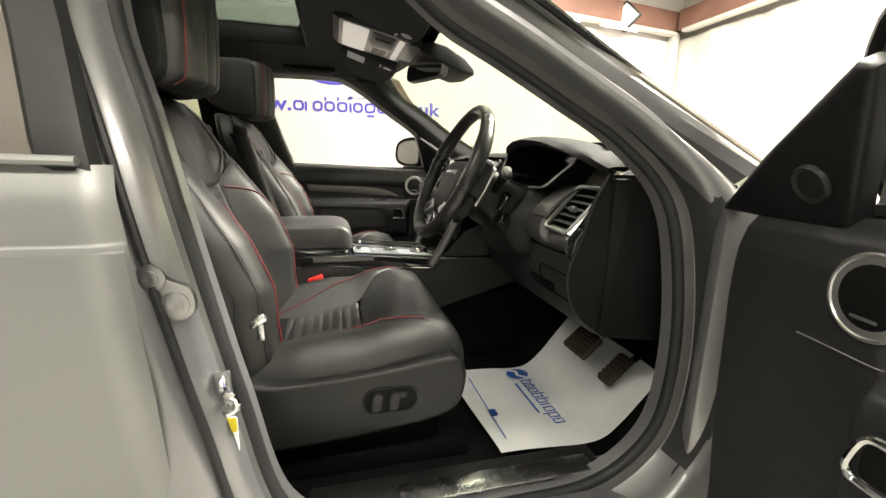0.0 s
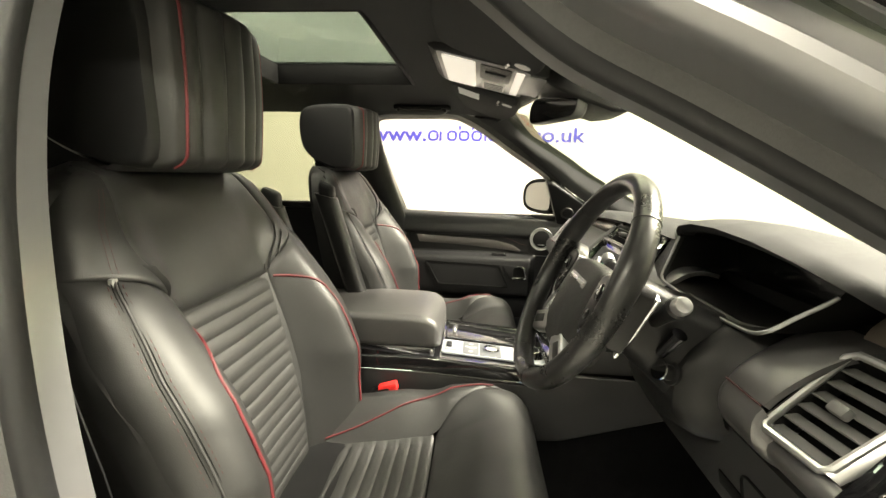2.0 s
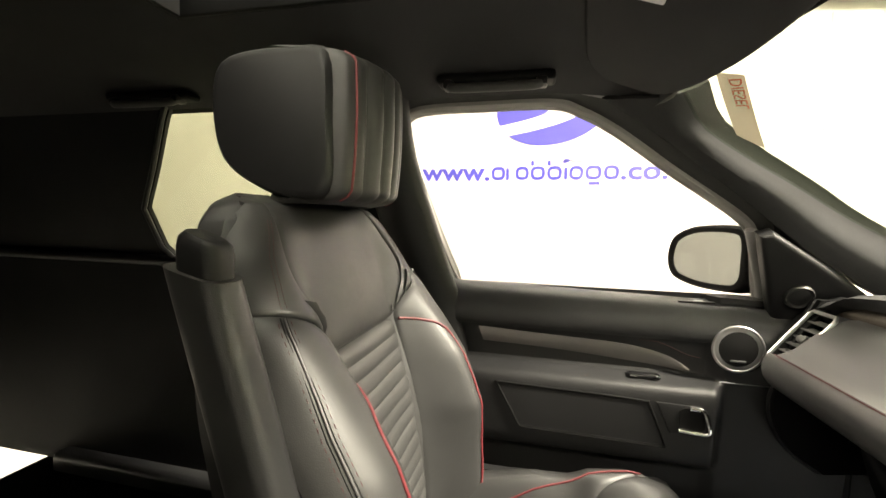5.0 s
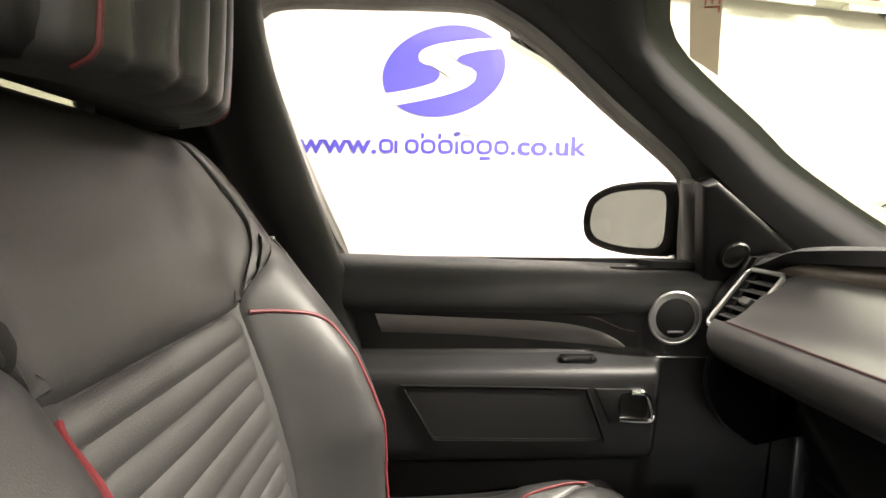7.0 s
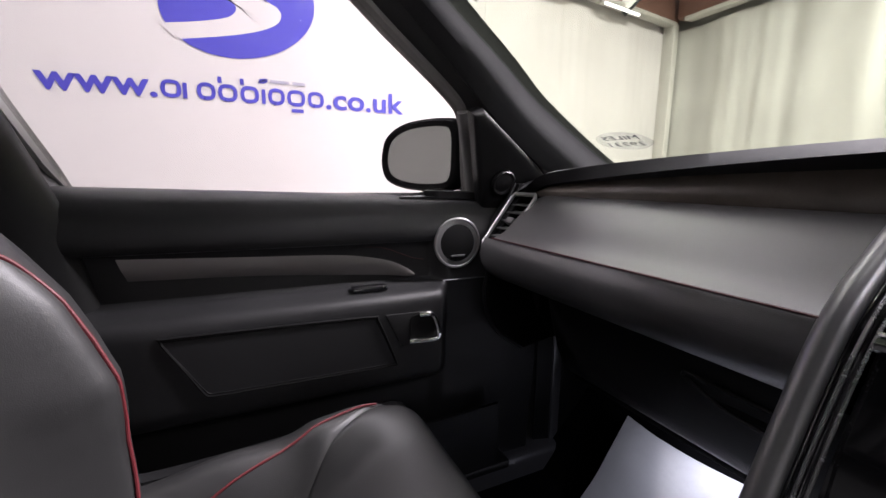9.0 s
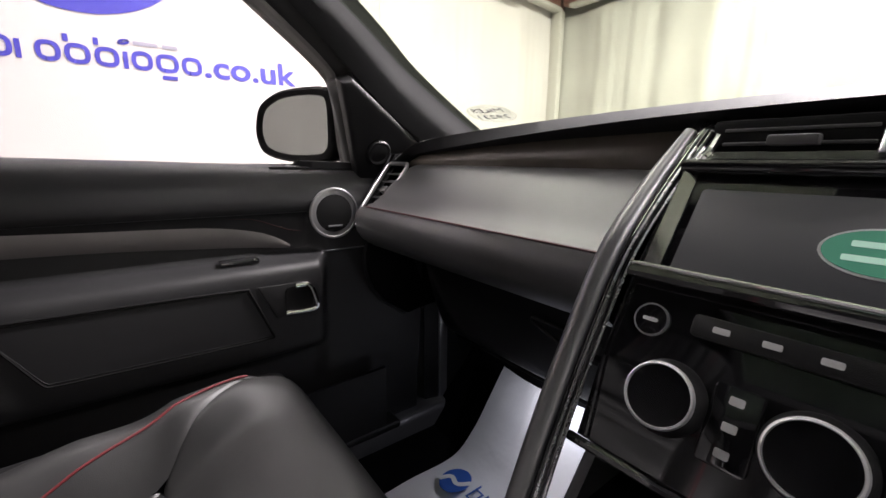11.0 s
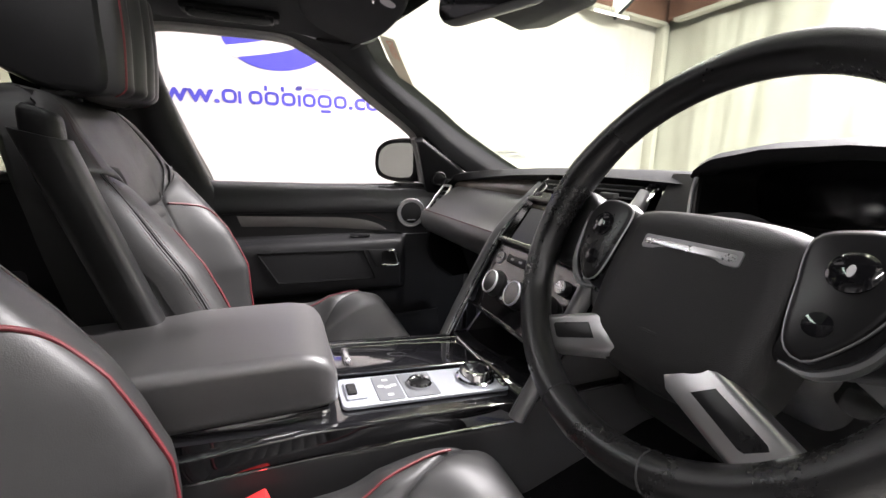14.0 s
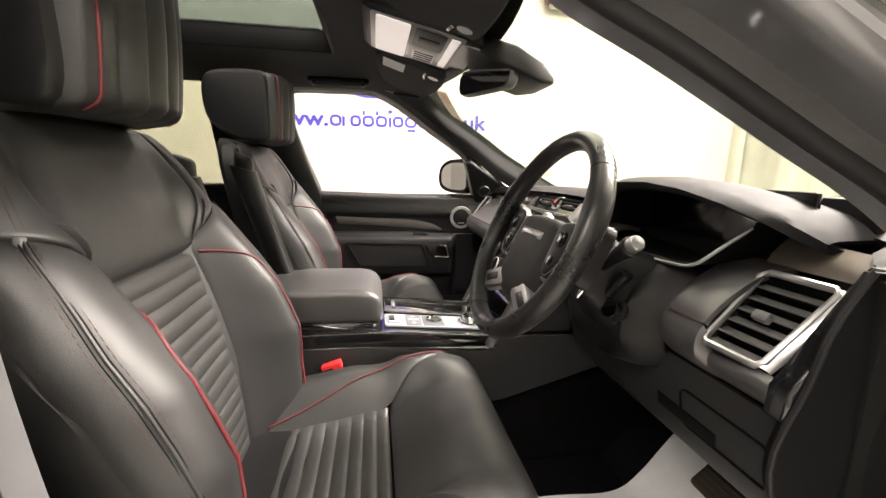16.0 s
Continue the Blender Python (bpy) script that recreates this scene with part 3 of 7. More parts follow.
def car_body():
    car = thing("car_body", (-0.5, 0, 0.0), "grey metallic car body with dark headlining, doors apart", "car", kind="structure")
    body_ring(-1, car)
    # floor pan and sills
    part("floor_pan", rbox((-0.6, 0, 0.625), (2.6, 1.62, 0.04), 0.01), CARPET, car, "black carpeted floor")
    P = np.array([[(0.37 + 0.36 * t, y, 0.645 + 0.42 * t) for y in np.linspace(-0.8, 0.8, 12)] for t in np.linspace(0, 1, 14)])
    part("toe_board", sheet(P, 0.01), CARPET, car, "black carpeted toe board")
    part("bulkhead", rbox((0.78, 0, 1.10), (0.06, 1.6, 0.40), 0.01), CARPET, car)
    for side in (-1, 1):
        part("sill", rbox((-0.55, side * 0.83, 0.625), (2.5, 0.17, 0.15), 0.02, 3), PAINT, car, "painted sill")
        part("sill_trim", rbox((-0.05, side * 0.765, 0.705), (0.62, 0.075, 0.022), 0.008, 3), HARD, car, "dark plastic sill cover")
        part("tread_plate", rbox((0.02, side * 0.79, 0.718), (0.42, 0.05, 0.006), 0.002), CHROME, car, "brushed metal tread plate")
        P = np.array([[(0.34 + 0.30 * t, side * (0.805 - 0.03 * math.sin(3.14 * t)), z) for t in np.linspace(0.10, 1, 8)] for z in np.linspace(0.64, 1.30, 8)])
        part("kick_panel", sheet(P, 0.01), SOFT, car, "black kick panel")
        # pillar between the doors, inside
        C = curve([(-0.52, 0.80, 0.72), (-0.50, 0.80, 0.95), (-0.545, 0.775, 1.25), (-0.60, 0.735, 1.45), (-0.64, 0.68, 1.62), (-0.64, 0.62, 1.74)], 24)
        rings = []
        for k, (x, y, z) in enumerate(C):
            a = 0.085 - 0.02 * k / 23
            rings.append([(x - (0.055 if side < 0 else 0.0) + a * math.cos(t), side * (y + 0.045 * math.sin(t)), z) for t in np.linspace(0, 2 * np.pi, 16, endpoint=False)])
        part("pillar_trim", loft(rings), HARD, car, "dark grey pillar trim")
    # roof lining with the sunroof opening

    def roof_z(x, y):
        return 1.772 - 0.045 * (abs(y) / 0.62) ** 3 - 0.035 * float(smooth(x, -0.3, 0.05))

    def strip(x0, x1, y0, y1, nx=14, ny=18):
        return sheet(np.array([[(x - 0.16 * float(smooth(x, -0.1, 0.05)) * (y / 0.62) ** 2, y, roof_z(x, y)) for y in np.linspace(y0, y1, ny)] for x in np.linspace(x0, x1, nx)]), 0.012, (0, 0, 1))

    part("roof_lining", join(strip(-0.385, -0.005, -0.62, 0.62), strip(-0.84, -0.385, 0.31, 0.62), strip(-0.84, -0.385, -0.62, -0.31), strip(-2.6, -0.84, -0.62, 0.62)), LINING, car, "dark fabric headlining")
    for side in (-1, 1):
        C = np.array([[(x, side * (0.60 + 0.06 * k), 1.742 - 0.002 * k - 0.012 * k * k) for k in np.linspace(0, 1, 6)] for x in np.linspace(-2.6, -0.24, 30)])
        part("roof_rail_lining", sheet(C, 0.012, (0, side, 1)), LINING, car, "dark fabric roof edge")
    part("roof_skin", sheet(np.array([[(x, y, 1.845 - 0.06 * (y / 0.66) ** 4 - 0.05 * float(smooth(x, -0.2, 0.05)) - (0 if abs(y) < 0.69 else 0.02)) for y in np.linspace(-0.70, 0.70, 20)] for x in np.concatenate([np.linspace(-2.8, -0.86, 12)])]), 0.004), PAINT, car, "painted roof")
    part("roof_front_skin", sheet(np.array([[(x - 0.2 * (y / 0.7) ** 2, y, 1.845 - 0.06 * (y / 0.66) ** 4 - 0.085 * float(smooth(x, -0.35, 0.06))) for y in np.linspace(-0.63, 0.63, 20)] for x in np.linspace(-0.37, 0.015, 10)]), 0.004), PAINT, car)
    for side in (-1, 1):
        part("roof_side_skin", sheet(np.array([[(x, side * y, 1.845 - 0.06 * (y / 0.66) ** 4) for y in np.linspace(0.33, 0.70, 8)] for x in np.linspace(-0.88, -0.36, 6)]), 0.004 * side), PAINT, car)
    for (x0, x1, y0, y1) in ((-0.385, -0.375, -0.31, 0.31), (-0.835, -0.825, -0.31, 0.31), (-0.83, -0.38, 0.30, 0.31), (-0.83, -0.38, -0.31, -0.30)):
        part("sunroof_frame", rbox(((x0 + x1) / 2, (y0 + y1) / 2, 1.797), (abs(x1 - x0), y1 - y0, 0.062), 0.003), DARK, car, "black sunroof surround")
    glass = part("sunroof_glass", rbox((-0.605, 0, 1.826), (0.47, 0.64, 0.005), 0.001), ROOF_GLASS, car, "tinted sunroof glass")
    glass.visible_shadow = False
    # windscreen
    P = np.array([[screen_point(y, v) for y in np.linspace(-0.79, 0.79, 27)] for v in np.linspace(0, 1, 14)])
    pane = part("windscreen", sheet(P, 0.004), SCREEN_GLASS, car, "clear tinted windscreen")
    pane.visible_shadow = False
    P = np.array([[screen_point(y, v, 0.001) for y in np.linspace(-0.62, 0.62, 25)] for v in np.linspace(0.975, 1.03, 4)])
    part("screen_band", sheet(P, 0.003), DARK, car, "black windscreen edge band")
    # front pillar trims
    for side in (-1, 1):
        A = curve([(0.47, 0.80, 1.30), (0.27, 0.77, 1.41), (0.10, 0.735, 1.545), (-0.07, 0.69, 1.668), (-0.20, 0.655, 1.735)], 22)
        Bc = curve([(0.58, 0.735, 1.336), (0.465, 0.737, 1.394), (0.29, 0.722, 1.490), (0.195, 0.700, 1.550), (0.02, 0.655, 1.656), (-0.045, 0.575, 1.712)], 22)
        rows = []
        for a, b in zip(A, Bc):
            m = (a + b) / 2 + np.array((-0.024, -0.022, -0.020))
            rows.append(curve([a + np.array((0.0, 0.02, 0)), a, (a + m) / 2 + np.array((-0.012, -0.006, -0.008)), m, (m + b) / 2 + np.array((-0.008, -0.010, -0.01)), b, b + np.array((0.02, 0.0, 0.012))], 12))
        P = np.array(rows)
        P[:, :, 1] *= side
        part("front_pillar_trim", sheet(P, 0.008, (1, side, 1)), LINING, car, "dark fabric front pillar trim")
        # painted outer pillar along the windscreen
        rows = []
        for k in range(20):
            v = k / 19
            edge = np.array(screen_point(0.782, v))
            q = np.array((0.50 - 0.72 * v, 0.865 - 0.15 * v, 1.345 + 0.40 * v))
            rows.append(curve([edge + np.array((-0.003, -0.003, 0.006)), edge + np.array((0.0, 0.012, 0.014)), (edge + q) / 2 + np.array((0.008, 0.008, 0.004)), q, q + np.array((-0.012, -0.012, -0.018))], 9))
        P = np.array(rows)
        P[:, :, 1] *= side
        part("front_pillar", sheet(P, 0.004 * side), PAINT, car, "painted front pillar")
        rows = [[tuple(np.array(screen_point(0.786, v)) + np.array((0.0, 0.0 + w * 0.016, 0.012 + 0.008 * w)))for w in (0, 0.5, 1)] for v in np.linspace(0.02, 1, 14)]
        P = np.array(rows)
        P[:, :, 1] *= side
        part("screen_moulding", sheet(P, 0.006 * side), PIANO, car, "gloss black windscreen moulding")
        crest = [np.array(screen_point(0.75, q)) * 0.35 + np.array((0.50 - 0.72 * q, 0.865 - 0.15 * q, 1.345 + 0.40 * q)) * 0.65 + np.array((0.008, 0.008, 0.009)) for q in np.linspace(0.04, 0.98, 20)]
        part("pillar_moulding", tube([(x, side * y, z) for x, y, z in crest], 0.013, 8, flat=0.7), MOULDING, car, "dusty brown moulding along the windscreen")
        # slotted clips along the windscreen's edge
        for k in range(24):
            v = 0.10 + 0.034 * k
            a, b = (np.array(screen_point(0.75, q)) * 0.35 + np.array((0.50 - 0.72 * q, 0.865 - 0.15 * q, 1.345 + 0.40 * q)) * 0.65 + np.array((0.010, 0.012, 0.016)) for q in (v, v + 0.020))
            a[1] *= side
            b[1] *= side
            part("moulding_slot", tube([a, b], 0.0036, 6, flat=0.6), PALE, car)
        # front wing and bonnet
        P = np.array([[(x, side * y, 1.255 - 0.05 * (x - 0.5) - 0.5 * max(0, y - 0.90) ** 1.0 * 1.2) for y in np.linspace(0.60, 1.0, 9)] for x in np.linspace(0.42, 2.3, 16)])
        part("front_wing", sheet(P, 0.004 * side), PAINT, car, "painted front wing")
    P = np.array([[(x - 0.25 * (y / 0.7) ** 2, y, 1.315 - 0.055 * (x - 0.9) - 0.03 * (y / 0.65) ** 4) for y in np.linspace(-0.66, 0.66, 20)] for x in np.linspace(1.0, 2.4, 12)])
    part("bonnet", sheet(P, 0.004), PAINT, car, "painted bonnet")
    P = np.array([[(x - 0.45 * (y / 0.7) ** 2, y, 1.30 + 0.02 * (x - 0.9)) for y in np.linspace(-0.74, 0.74, 20)] for x in np.linspace(0.86, 1.06, 5)])
    part("scuttle", sheet(P, 0.004), SOFT, car, "black scuttle panel")
    # rear cabin: side walls with quarter windows, back end
    for side in (-1, 1):
        def wall(x0, x1, z0, z1):
            return sheet(np.array([[(x, side * (float(belt_y(z)) - 0.03), z) for x in np.linspace(x0, x1, 8)] for z in np.linspace(z0, z1, 10)]), 0.012 * side)
        zs = np.linspace(1.345, 1.74, 12)
        edge = lerp(zs, [1.345, 1.38, 1.49, 1.60, 1.70, 1.74], [-1.335, -1.365, -1.37, -1.28, -1.205, -1.17])
        rear = sheet(np.array([[(e + (-2.6 - e) * t, side * (float(belt_y(z)) - 0.03), z) for t in np.linspace(0, 1, 6)] for z, e in zip(zs, edge)]), 0.012 * side)
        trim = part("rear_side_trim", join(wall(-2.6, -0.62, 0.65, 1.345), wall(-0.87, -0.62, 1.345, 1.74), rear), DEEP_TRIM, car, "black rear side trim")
        P = np.array([[(x, side * (float(belt_y(z)) - 0.012), z) for x in np.linspace(-1.44, -0.84, 4)] for z in np.linspace(1.33, 1.75, 6)])
        pane = part("rear_side_glass", sheet(P, 0.004), REAR_GLASS, car, "tinted rear side glass")
        pane.visible_shadow = False
        part("window_rim", tube([(e, side * (float(belt_y(z)) - 0.044), z) for z, e in zip(zs, edge)], 0.007, 8), RUBBER, trim)
        part("belt_roll", tube([(x, side * 0.782, 1.338) for x in np.linspace(-2.2, -0.66, 8)], 0.016, 10), SOFT, trim, "soft black door top")
        # inner handle of the rear door
        hy = side * 0.796
        part("handle_cup", slab([(a - 1.02, b + 1.058) for a, b in roundrect(0.12, 0.052, 0.016)], (0, hy, 0), (1, 0, 0), (0, 0, 1), (0, -side, 0), 0.006, 0.002), HARD, trim)
        part("rear_handle", tube(curve([(-1.055, hy - side * 0.012, 1.038), (-0.99, hy - side * 0.018, 1.036), (-0.972, hy - side * 0.018, 1.048), (-0.978, hy - side * 0.018, 1.074), (-1.05, hy - side * 0.012, 1.080)], 24), 0.005, 8), BRIGHT, trim, "polished inner door handle")
    part("rear_panel", rbox((-2.6, 0, 1.2), (0.05, 1.6, 1.15), 0.02), SOFT, car, "black rear end trim")
    return car


MOULDING = surface("dusty_brown_moulding", (0.20, 0.175, 0.145), 0.5, blotch=(12, 0.25))
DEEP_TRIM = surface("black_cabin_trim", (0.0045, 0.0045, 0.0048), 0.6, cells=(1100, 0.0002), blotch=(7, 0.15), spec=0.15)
car_body()


# ---------- front seats ----------
STITCH_RED = surface("bright_red_stitching", (0.07, 0.016, 0.018), 0.7)
ARM_HIDE = surface("armrest_hide", (0.016, 0.016, 0.0162), 0.42, cells=(900, 0.00012), blotch=(9, 0.2), spec=0.45)


def coons(Bt, Tp, Lf, Rt, nu, nv, crowd=False):
    """A patch between four edges; crowd: closer rows near them."""
    u = np.linspace(0, 1, nu)
    v = np.linspace(0, 1, nv)
    if crowd:
        u, v = (0.35 * w + 0.65 * (1 - np.cos(np.pi * w)) / 2 for w in (u, v))
    Bt, Tp, Lf, Rt = (np.stack([np.interp(w, np.linspace(0, 1, 240), c[:, k]) for k in range(2)], 1) for c, w in ((curve(Bt, 240), u), (curve(Tp, 240), u), (curve(Lf, 240), v), (curve(Rt, 240), v)))
    u, v = u[:, None, None], v[None, :, None]
    P = (1 - v) * Bt[:, None] + v * Tp[:, None] + (1 - u) * Lf[None] + u * Rt[None]
    P -= (1 - u) * (1 - v) * Bt[0] + u * (1 - v) * Bt[-1] + (1 - u) * v * Tp[0] + u * v * Tp[-1]
    wide, high = np.abs(Rt - Lf).sum(1).mean(), np.abs(Tp - Bt).sum(1).mean()
    return P, (u[..., 0] * wide, (1 - u[..., 0]) * wide, v[..., 0] * high, (1 - v[..., 0]) * high)


def padded(quad, surf, nu, nv, soft=(1, 1, 1, 1), ribs=0, depth=0.0046, thick=0.012, rib_depth=0.0045, into=(-1, 0, 0)):
    """An upholstered panel: its edges drop into the seams; ribs: cross flutes."""
    P, d = coons(*quad, nu, nv, not ribs)
    off = np.zeros(P.shape[:2])
    for k in range(4):
        off -= soft[k] * depth * (np.exp(-(d[k] / 0.0040) ** 1.2) + 0.55 * np.exp(-(d[k] / 0.016) ** 1.5))
    if ribs:
        v = np.linspace(0, 1, nv)[None, :]
        off += rib_depth * (np.abs(np.sin(np.pi * ribs * v)) ** 0.55 - 0.8) * (1 - np.exp(-(np.minimum(d[0], d[1]) / 0.012) ** 2))
    # light, soft waviness of worn hide
    off += 0.0012 * np.sin(P[..., 0] * 31 + 2 * np.sin(P[..., 1] * 17)) * np.sin(P[..., 1] * 27)
    return sheet(surf(P[..., 0], P[..., 1], off), thick, into)


def back_width(z):
    return lerp(z, [0.80, 0.88, 0.98, 1.10, 1.25, 1.345, 1.42, 1.46, 1.48, 1.495], [0.225, 0.245, 0.268, 0.28, 0.28, 0.266, 0.240, 0.212, 0.185, 0.135])


def back_x(p, z, off):
    x = lerp(z, [0.80, 0.86, 0.95, 1.05, 1.15, 1.275, 1.355, 1.45, 1.48, 1.495], [-0.50, -0.50, -0.505, -0.52, -0.543, -0.580, -0.602, -0.636, -0.655, -0.69])
    a = np.abs(p)
    h = lerp(z, [0.80, 0.86, 0.95, 1.03, 1.1, 1.2, 1.28, 1.33, 1.37, 1.45], [0.075, 0.085, 0.095, 0.10, 0.112, 0.098, 0.068, 0.045, 0.026, 0.012])
    x = x + h * smooth(a, 0.114, 0.196)
    w = back_width(z)
    t = np.clip((a - w + 0.066) / 0.066, 0, 1)
    x = x - lerp(z, [1.28, 1.40, 1.49], [0.072, 0.046, 0.020]) * (1 - np.sqrt(np.maximum(1 - t ** 2.2, 0)))
    return x + off


CUSH = np.array([(-0.56, 0.882), (-0.48, 0.888), (-0.38, 0.896), (-0.29, 0.908), (-0.235, 0.92), (-0.18, 0.955), (-0.13, 0.983), (-0.085, 0.992), (-0.05, 0.984), (-0.026, 0.955), (-0.016, 0.91), (-0.022, 0.86), (-0.04, 0.82)])
CUSH_C = curve(CUSH, 200)
CUSH_S = np.concatenate([[0], np.cumsum(np.linalg.norm(np.diff(CUSH_C, axis=0), axis=1))])


def cush_s(x):
    """Length along the cushion's middle line at that x, on its top."""
    k = int(np.argmax(CUSH_C[:, 0]))
    return float(np.interp(x, CUSH_C[:k, 0], CUSH_S[:k]))


def cush_xyz(p, s, off, y0):
    x, z = np.interp(s, CUSH_S, CUSH_C[:, 0]), np.interp(s, CUSH_S, CUSH_C[:, 1])
    a = np.abs(p)
    h = lerp(s, [0, 0.1, 0.25, 0.36, 0.44, 0.50, 0.55], [0.055, 0.075, 0.085, 0.07, 0.035, 0.01, 0.0])
    z = z + h * smooth(a, 0.125, 0.20) * (1 - 0.15 * smooth(a, 0.21, 0.26))
    w = lerp(s, [0, 0.2, 0.4, 0.48, 0.54, 0.6, 0.7], [0.262, 0.272, 0.272, 0.268, 0.262, 0.258, 0.255])
    t = np.clip((a / w - 0.80) / 0.20, 0, 1)
    drop = 1 - np.sqrt(np.maximum(1 - t ** 2.2, 0))
    front = smooth(s, 0.50, 0.60)
    z = z - 0.075 * drop * (1 - front)
    x = x - 0.05 * drop * smooth(s, 0.42, 0.56)
    return np.stack([x + off * front, y0 + p, z + off * (1 - front)], -1)


def car_seat(name, y0, inner, label, dx=0.0, dz=0.0, lift=0.008, head_size=1.0):
    """inner: the side, in y, of the armrest towards the middle of the car."""
    seat = thing(name, (-0.3, y0, 0.65), label, "car seat", "front seats")

    def on_back(p, z, off):
        return np.stack([back_x(p, z, off), y0 + p, z + 0 * p], -1)

    def on_cush(p, s, off):
        q = cush_xyz(p, s, off, y0)
        q[..., 2] += lift
        return q

    def shell_x(z, q=0.0):
        return float(lerp(z, [0.80, 1.0, 1.3, 1.42, 1.47, 1.495], [-0.61, -0.625, -0.690, -0.722, -0.735, -0.745])) + 0.030 * abs(q) ** 4

    def flank_x(a, z, dpt):
        return max(float(back_x(np.array(a), z, 0)) - dpt, shell_x(z, 1.0) + 0.012 - 0.1 * dpt)

    # backrest: panels of the front, then the shell behind them
    rings = []
    for z in np.concatenate([np.linspace(0.80, 1.44, 26), np.linspace(1.45, 1.495, 8)]):
        w = float(back_width(z))
        ring = [(float(back_x(np.array(w * q), z, 0)) - 0.012, y0 + w * q, z) for q in np.linspace(-0.995, 0.995, 17)]
        ring = [(max(x, shell_x(z, 1.0) + 0.004), y, b) for x, y, b in ring]
        ring += [(flank_x(w * 0.995, z, 0.05), y0 + w * 0.995, z), (flank_x(w * 0.98, z, 0.075), y0 + w * 0.98, z)]
        ring += [(shell_x(z, q), y0 + w * q, z) for q in np.linspace(0.94, -0.94, 9)]
        ring += [(flank_x(w * -0.98, z, 0.075), y0 - w * 0.98, z), (flank_x(w * -0.995, z, 0.05), y0 - w * 0.995, z)]
        rings.append(ring)
    back = part("backrest", loft(rings), LEATHER, seat, "black leather backrest")
    wr = [(0.120, 0.84), (0.122, 1.0), (0.125, 1.15), (0.128, 1.277)]
    part("ribbed_panel", padded(([(-0.120, 0.84), (0.120, 0.84)], [(-0.128, 1.277), (0.128, 1.277)], [(-a, b) for a, b in wr], wr), on_back, 30, 200, ribs=17), RIBBED, back, "ribbed black leather centre")
    side = [(0.128, 1.281), (0.141, 1.314), (0.162, 1.346), (0.178, 1.374), (0.178, 1.400), (0.166, 1.435), (0.156, 1.465), (0.150, 1.490)]
    part("upper_panel", padded(([(-0.128, 1.281), (0.128, 1.281)], [(-0.150, 1.490), (0, 1.492), (0.150, 1.490)], [(-a, b) for a, b in side], side), on_back, 36, 36), LEATHER, back, "smooth black leather upper panel")
    arc = [(0.128, 1.279), (0.138, 1.301), (0.164, 1.326), (0.197, 1.348), (0.230, 1.359), (float(back_width(1.362)) - 0.001, 1.362)]
    for k in (-1, 1):
        m = lambda pts: [(k * a, b) for a, b in pts]
        zz = np.linspace(1.362, 1.468, 6)
        part("shoulder", padded((m(arc), m([(0.150, 1.490), (0.178, 1.482), (float(back_width(1.468)) - 0.001, 1.468)]), m(side), m([(float(back_width(z)) - 0.001, z) for z in zz])), on_back, 26, 26, soft=(1, 0.2, 1, 0.3)) , LEATHER, back, "black leather shoulder")
        zz = np.linspace(0.84, 1.362, 10)
        part("bolster", padded((m([(0.120, 0.84), (0.2, 0.838), (float(back_width(0.84)) - 0.001, 0.84)]), m(arc), m(wr), m([(float(back_width(z)) - 0.001, z) for z in zz])), on_back, 34, 60, soft=(1, 0.2, 0.5, 1)) , LEATHER, back, "padded black leather side bolster")
        pp = curve(m([(0.130, 1.278), (0.155, 1.273), (0.181, 1.261), (0.197, 1.236), (0.203, 1.19), (0.203, 1.10), (0.196, 1.0), (0.185, 0.92)]), 60)
        line = on_back(pp[:, 0], pp[:, 1], 0.0012)
        part("piping", tube(line, 0.0024, 8), RED, back, "red piping")
        # side seam: a flat welt between two dark tubes, the painted shade of its creases, sewn along its outer edge
        zz = np.linspace(0.86, 1.358, 60)
        ww = np.array([float(back_width(z)) for z in zz]) - np.interp(zz, [0.86, 1.2, 1.358], [0.020, 0.020, 0.032])
        seam = on_back(k * ww, zz, 0.0004)
        part("side_seam", tube(seam, 0.0016, 8), LEATHER, back, "raised welt of the side seam")
        for inset in (-0.0030, 0.0030):
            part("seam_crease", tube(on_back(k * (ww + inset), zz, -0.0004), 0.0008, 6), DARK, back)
        for inset in (-0.0065, 0.0065):
            row = on_back(k * (ww + inset), zz, 0.0)
            part("side_stitching", join(*[tube([row[i], row[i] * 0.5 + row[i + 1] * 0.5], 0.0005, 4) for i in range(59)]), STITCH, back, "fine red stitching")
        if k == -inner:
            part("side_tag", rbox(tuple(seam[-1] + np.array((-0.002, 0.0, -0.006))), (0.007, 0.009, 0.020), 0.002, 2), SLOT_GREY, back, "small grey fabric tag")
        # double stitched line along the shoulder's edge
        zz2 = np.linspace(1.366, 1.462, 26)
        for inset in (0.034, 0.040):
            pts2 = on_back(np.array([k * (float(back_width(z)) - inset) for z in zz2]), zz2, 0.0004)
            part("shoulder_stitching", join(*[tube([pts2[i], pts2[i] * 0.45 + pts2[i + 1] * 0.55], 0.0004, 4) for i in range(25)]), STITCH_RED, back, "red stitching")
    # cushion
    sx = cush_s(-0.235)
    s0, s1, s2, s3 = cush_s(-0.545), sx, cush_s(-0.105), CUSH_S[-1]
    base = rbox((-0.29, y0, 0.85), (0.50, 0.50, 0.10), 0.03, 3)
    cushion = part("cushion", base, LEATHER_SHADED, seat, "black leather seat cushion")
    part("ribbed_panel", padded(([(-0.135, s0), (0.135, s0)], [(-0.148, s1), (0.148, s1)], [(-0.135, s0), (-0.148, s1)], [(0.135, s0), (0.148, s1)]), on_cush, 30, 150, ribs=12, into=(0, 0, -1)), RIBBED, cushion, "ribbed black leather centre")
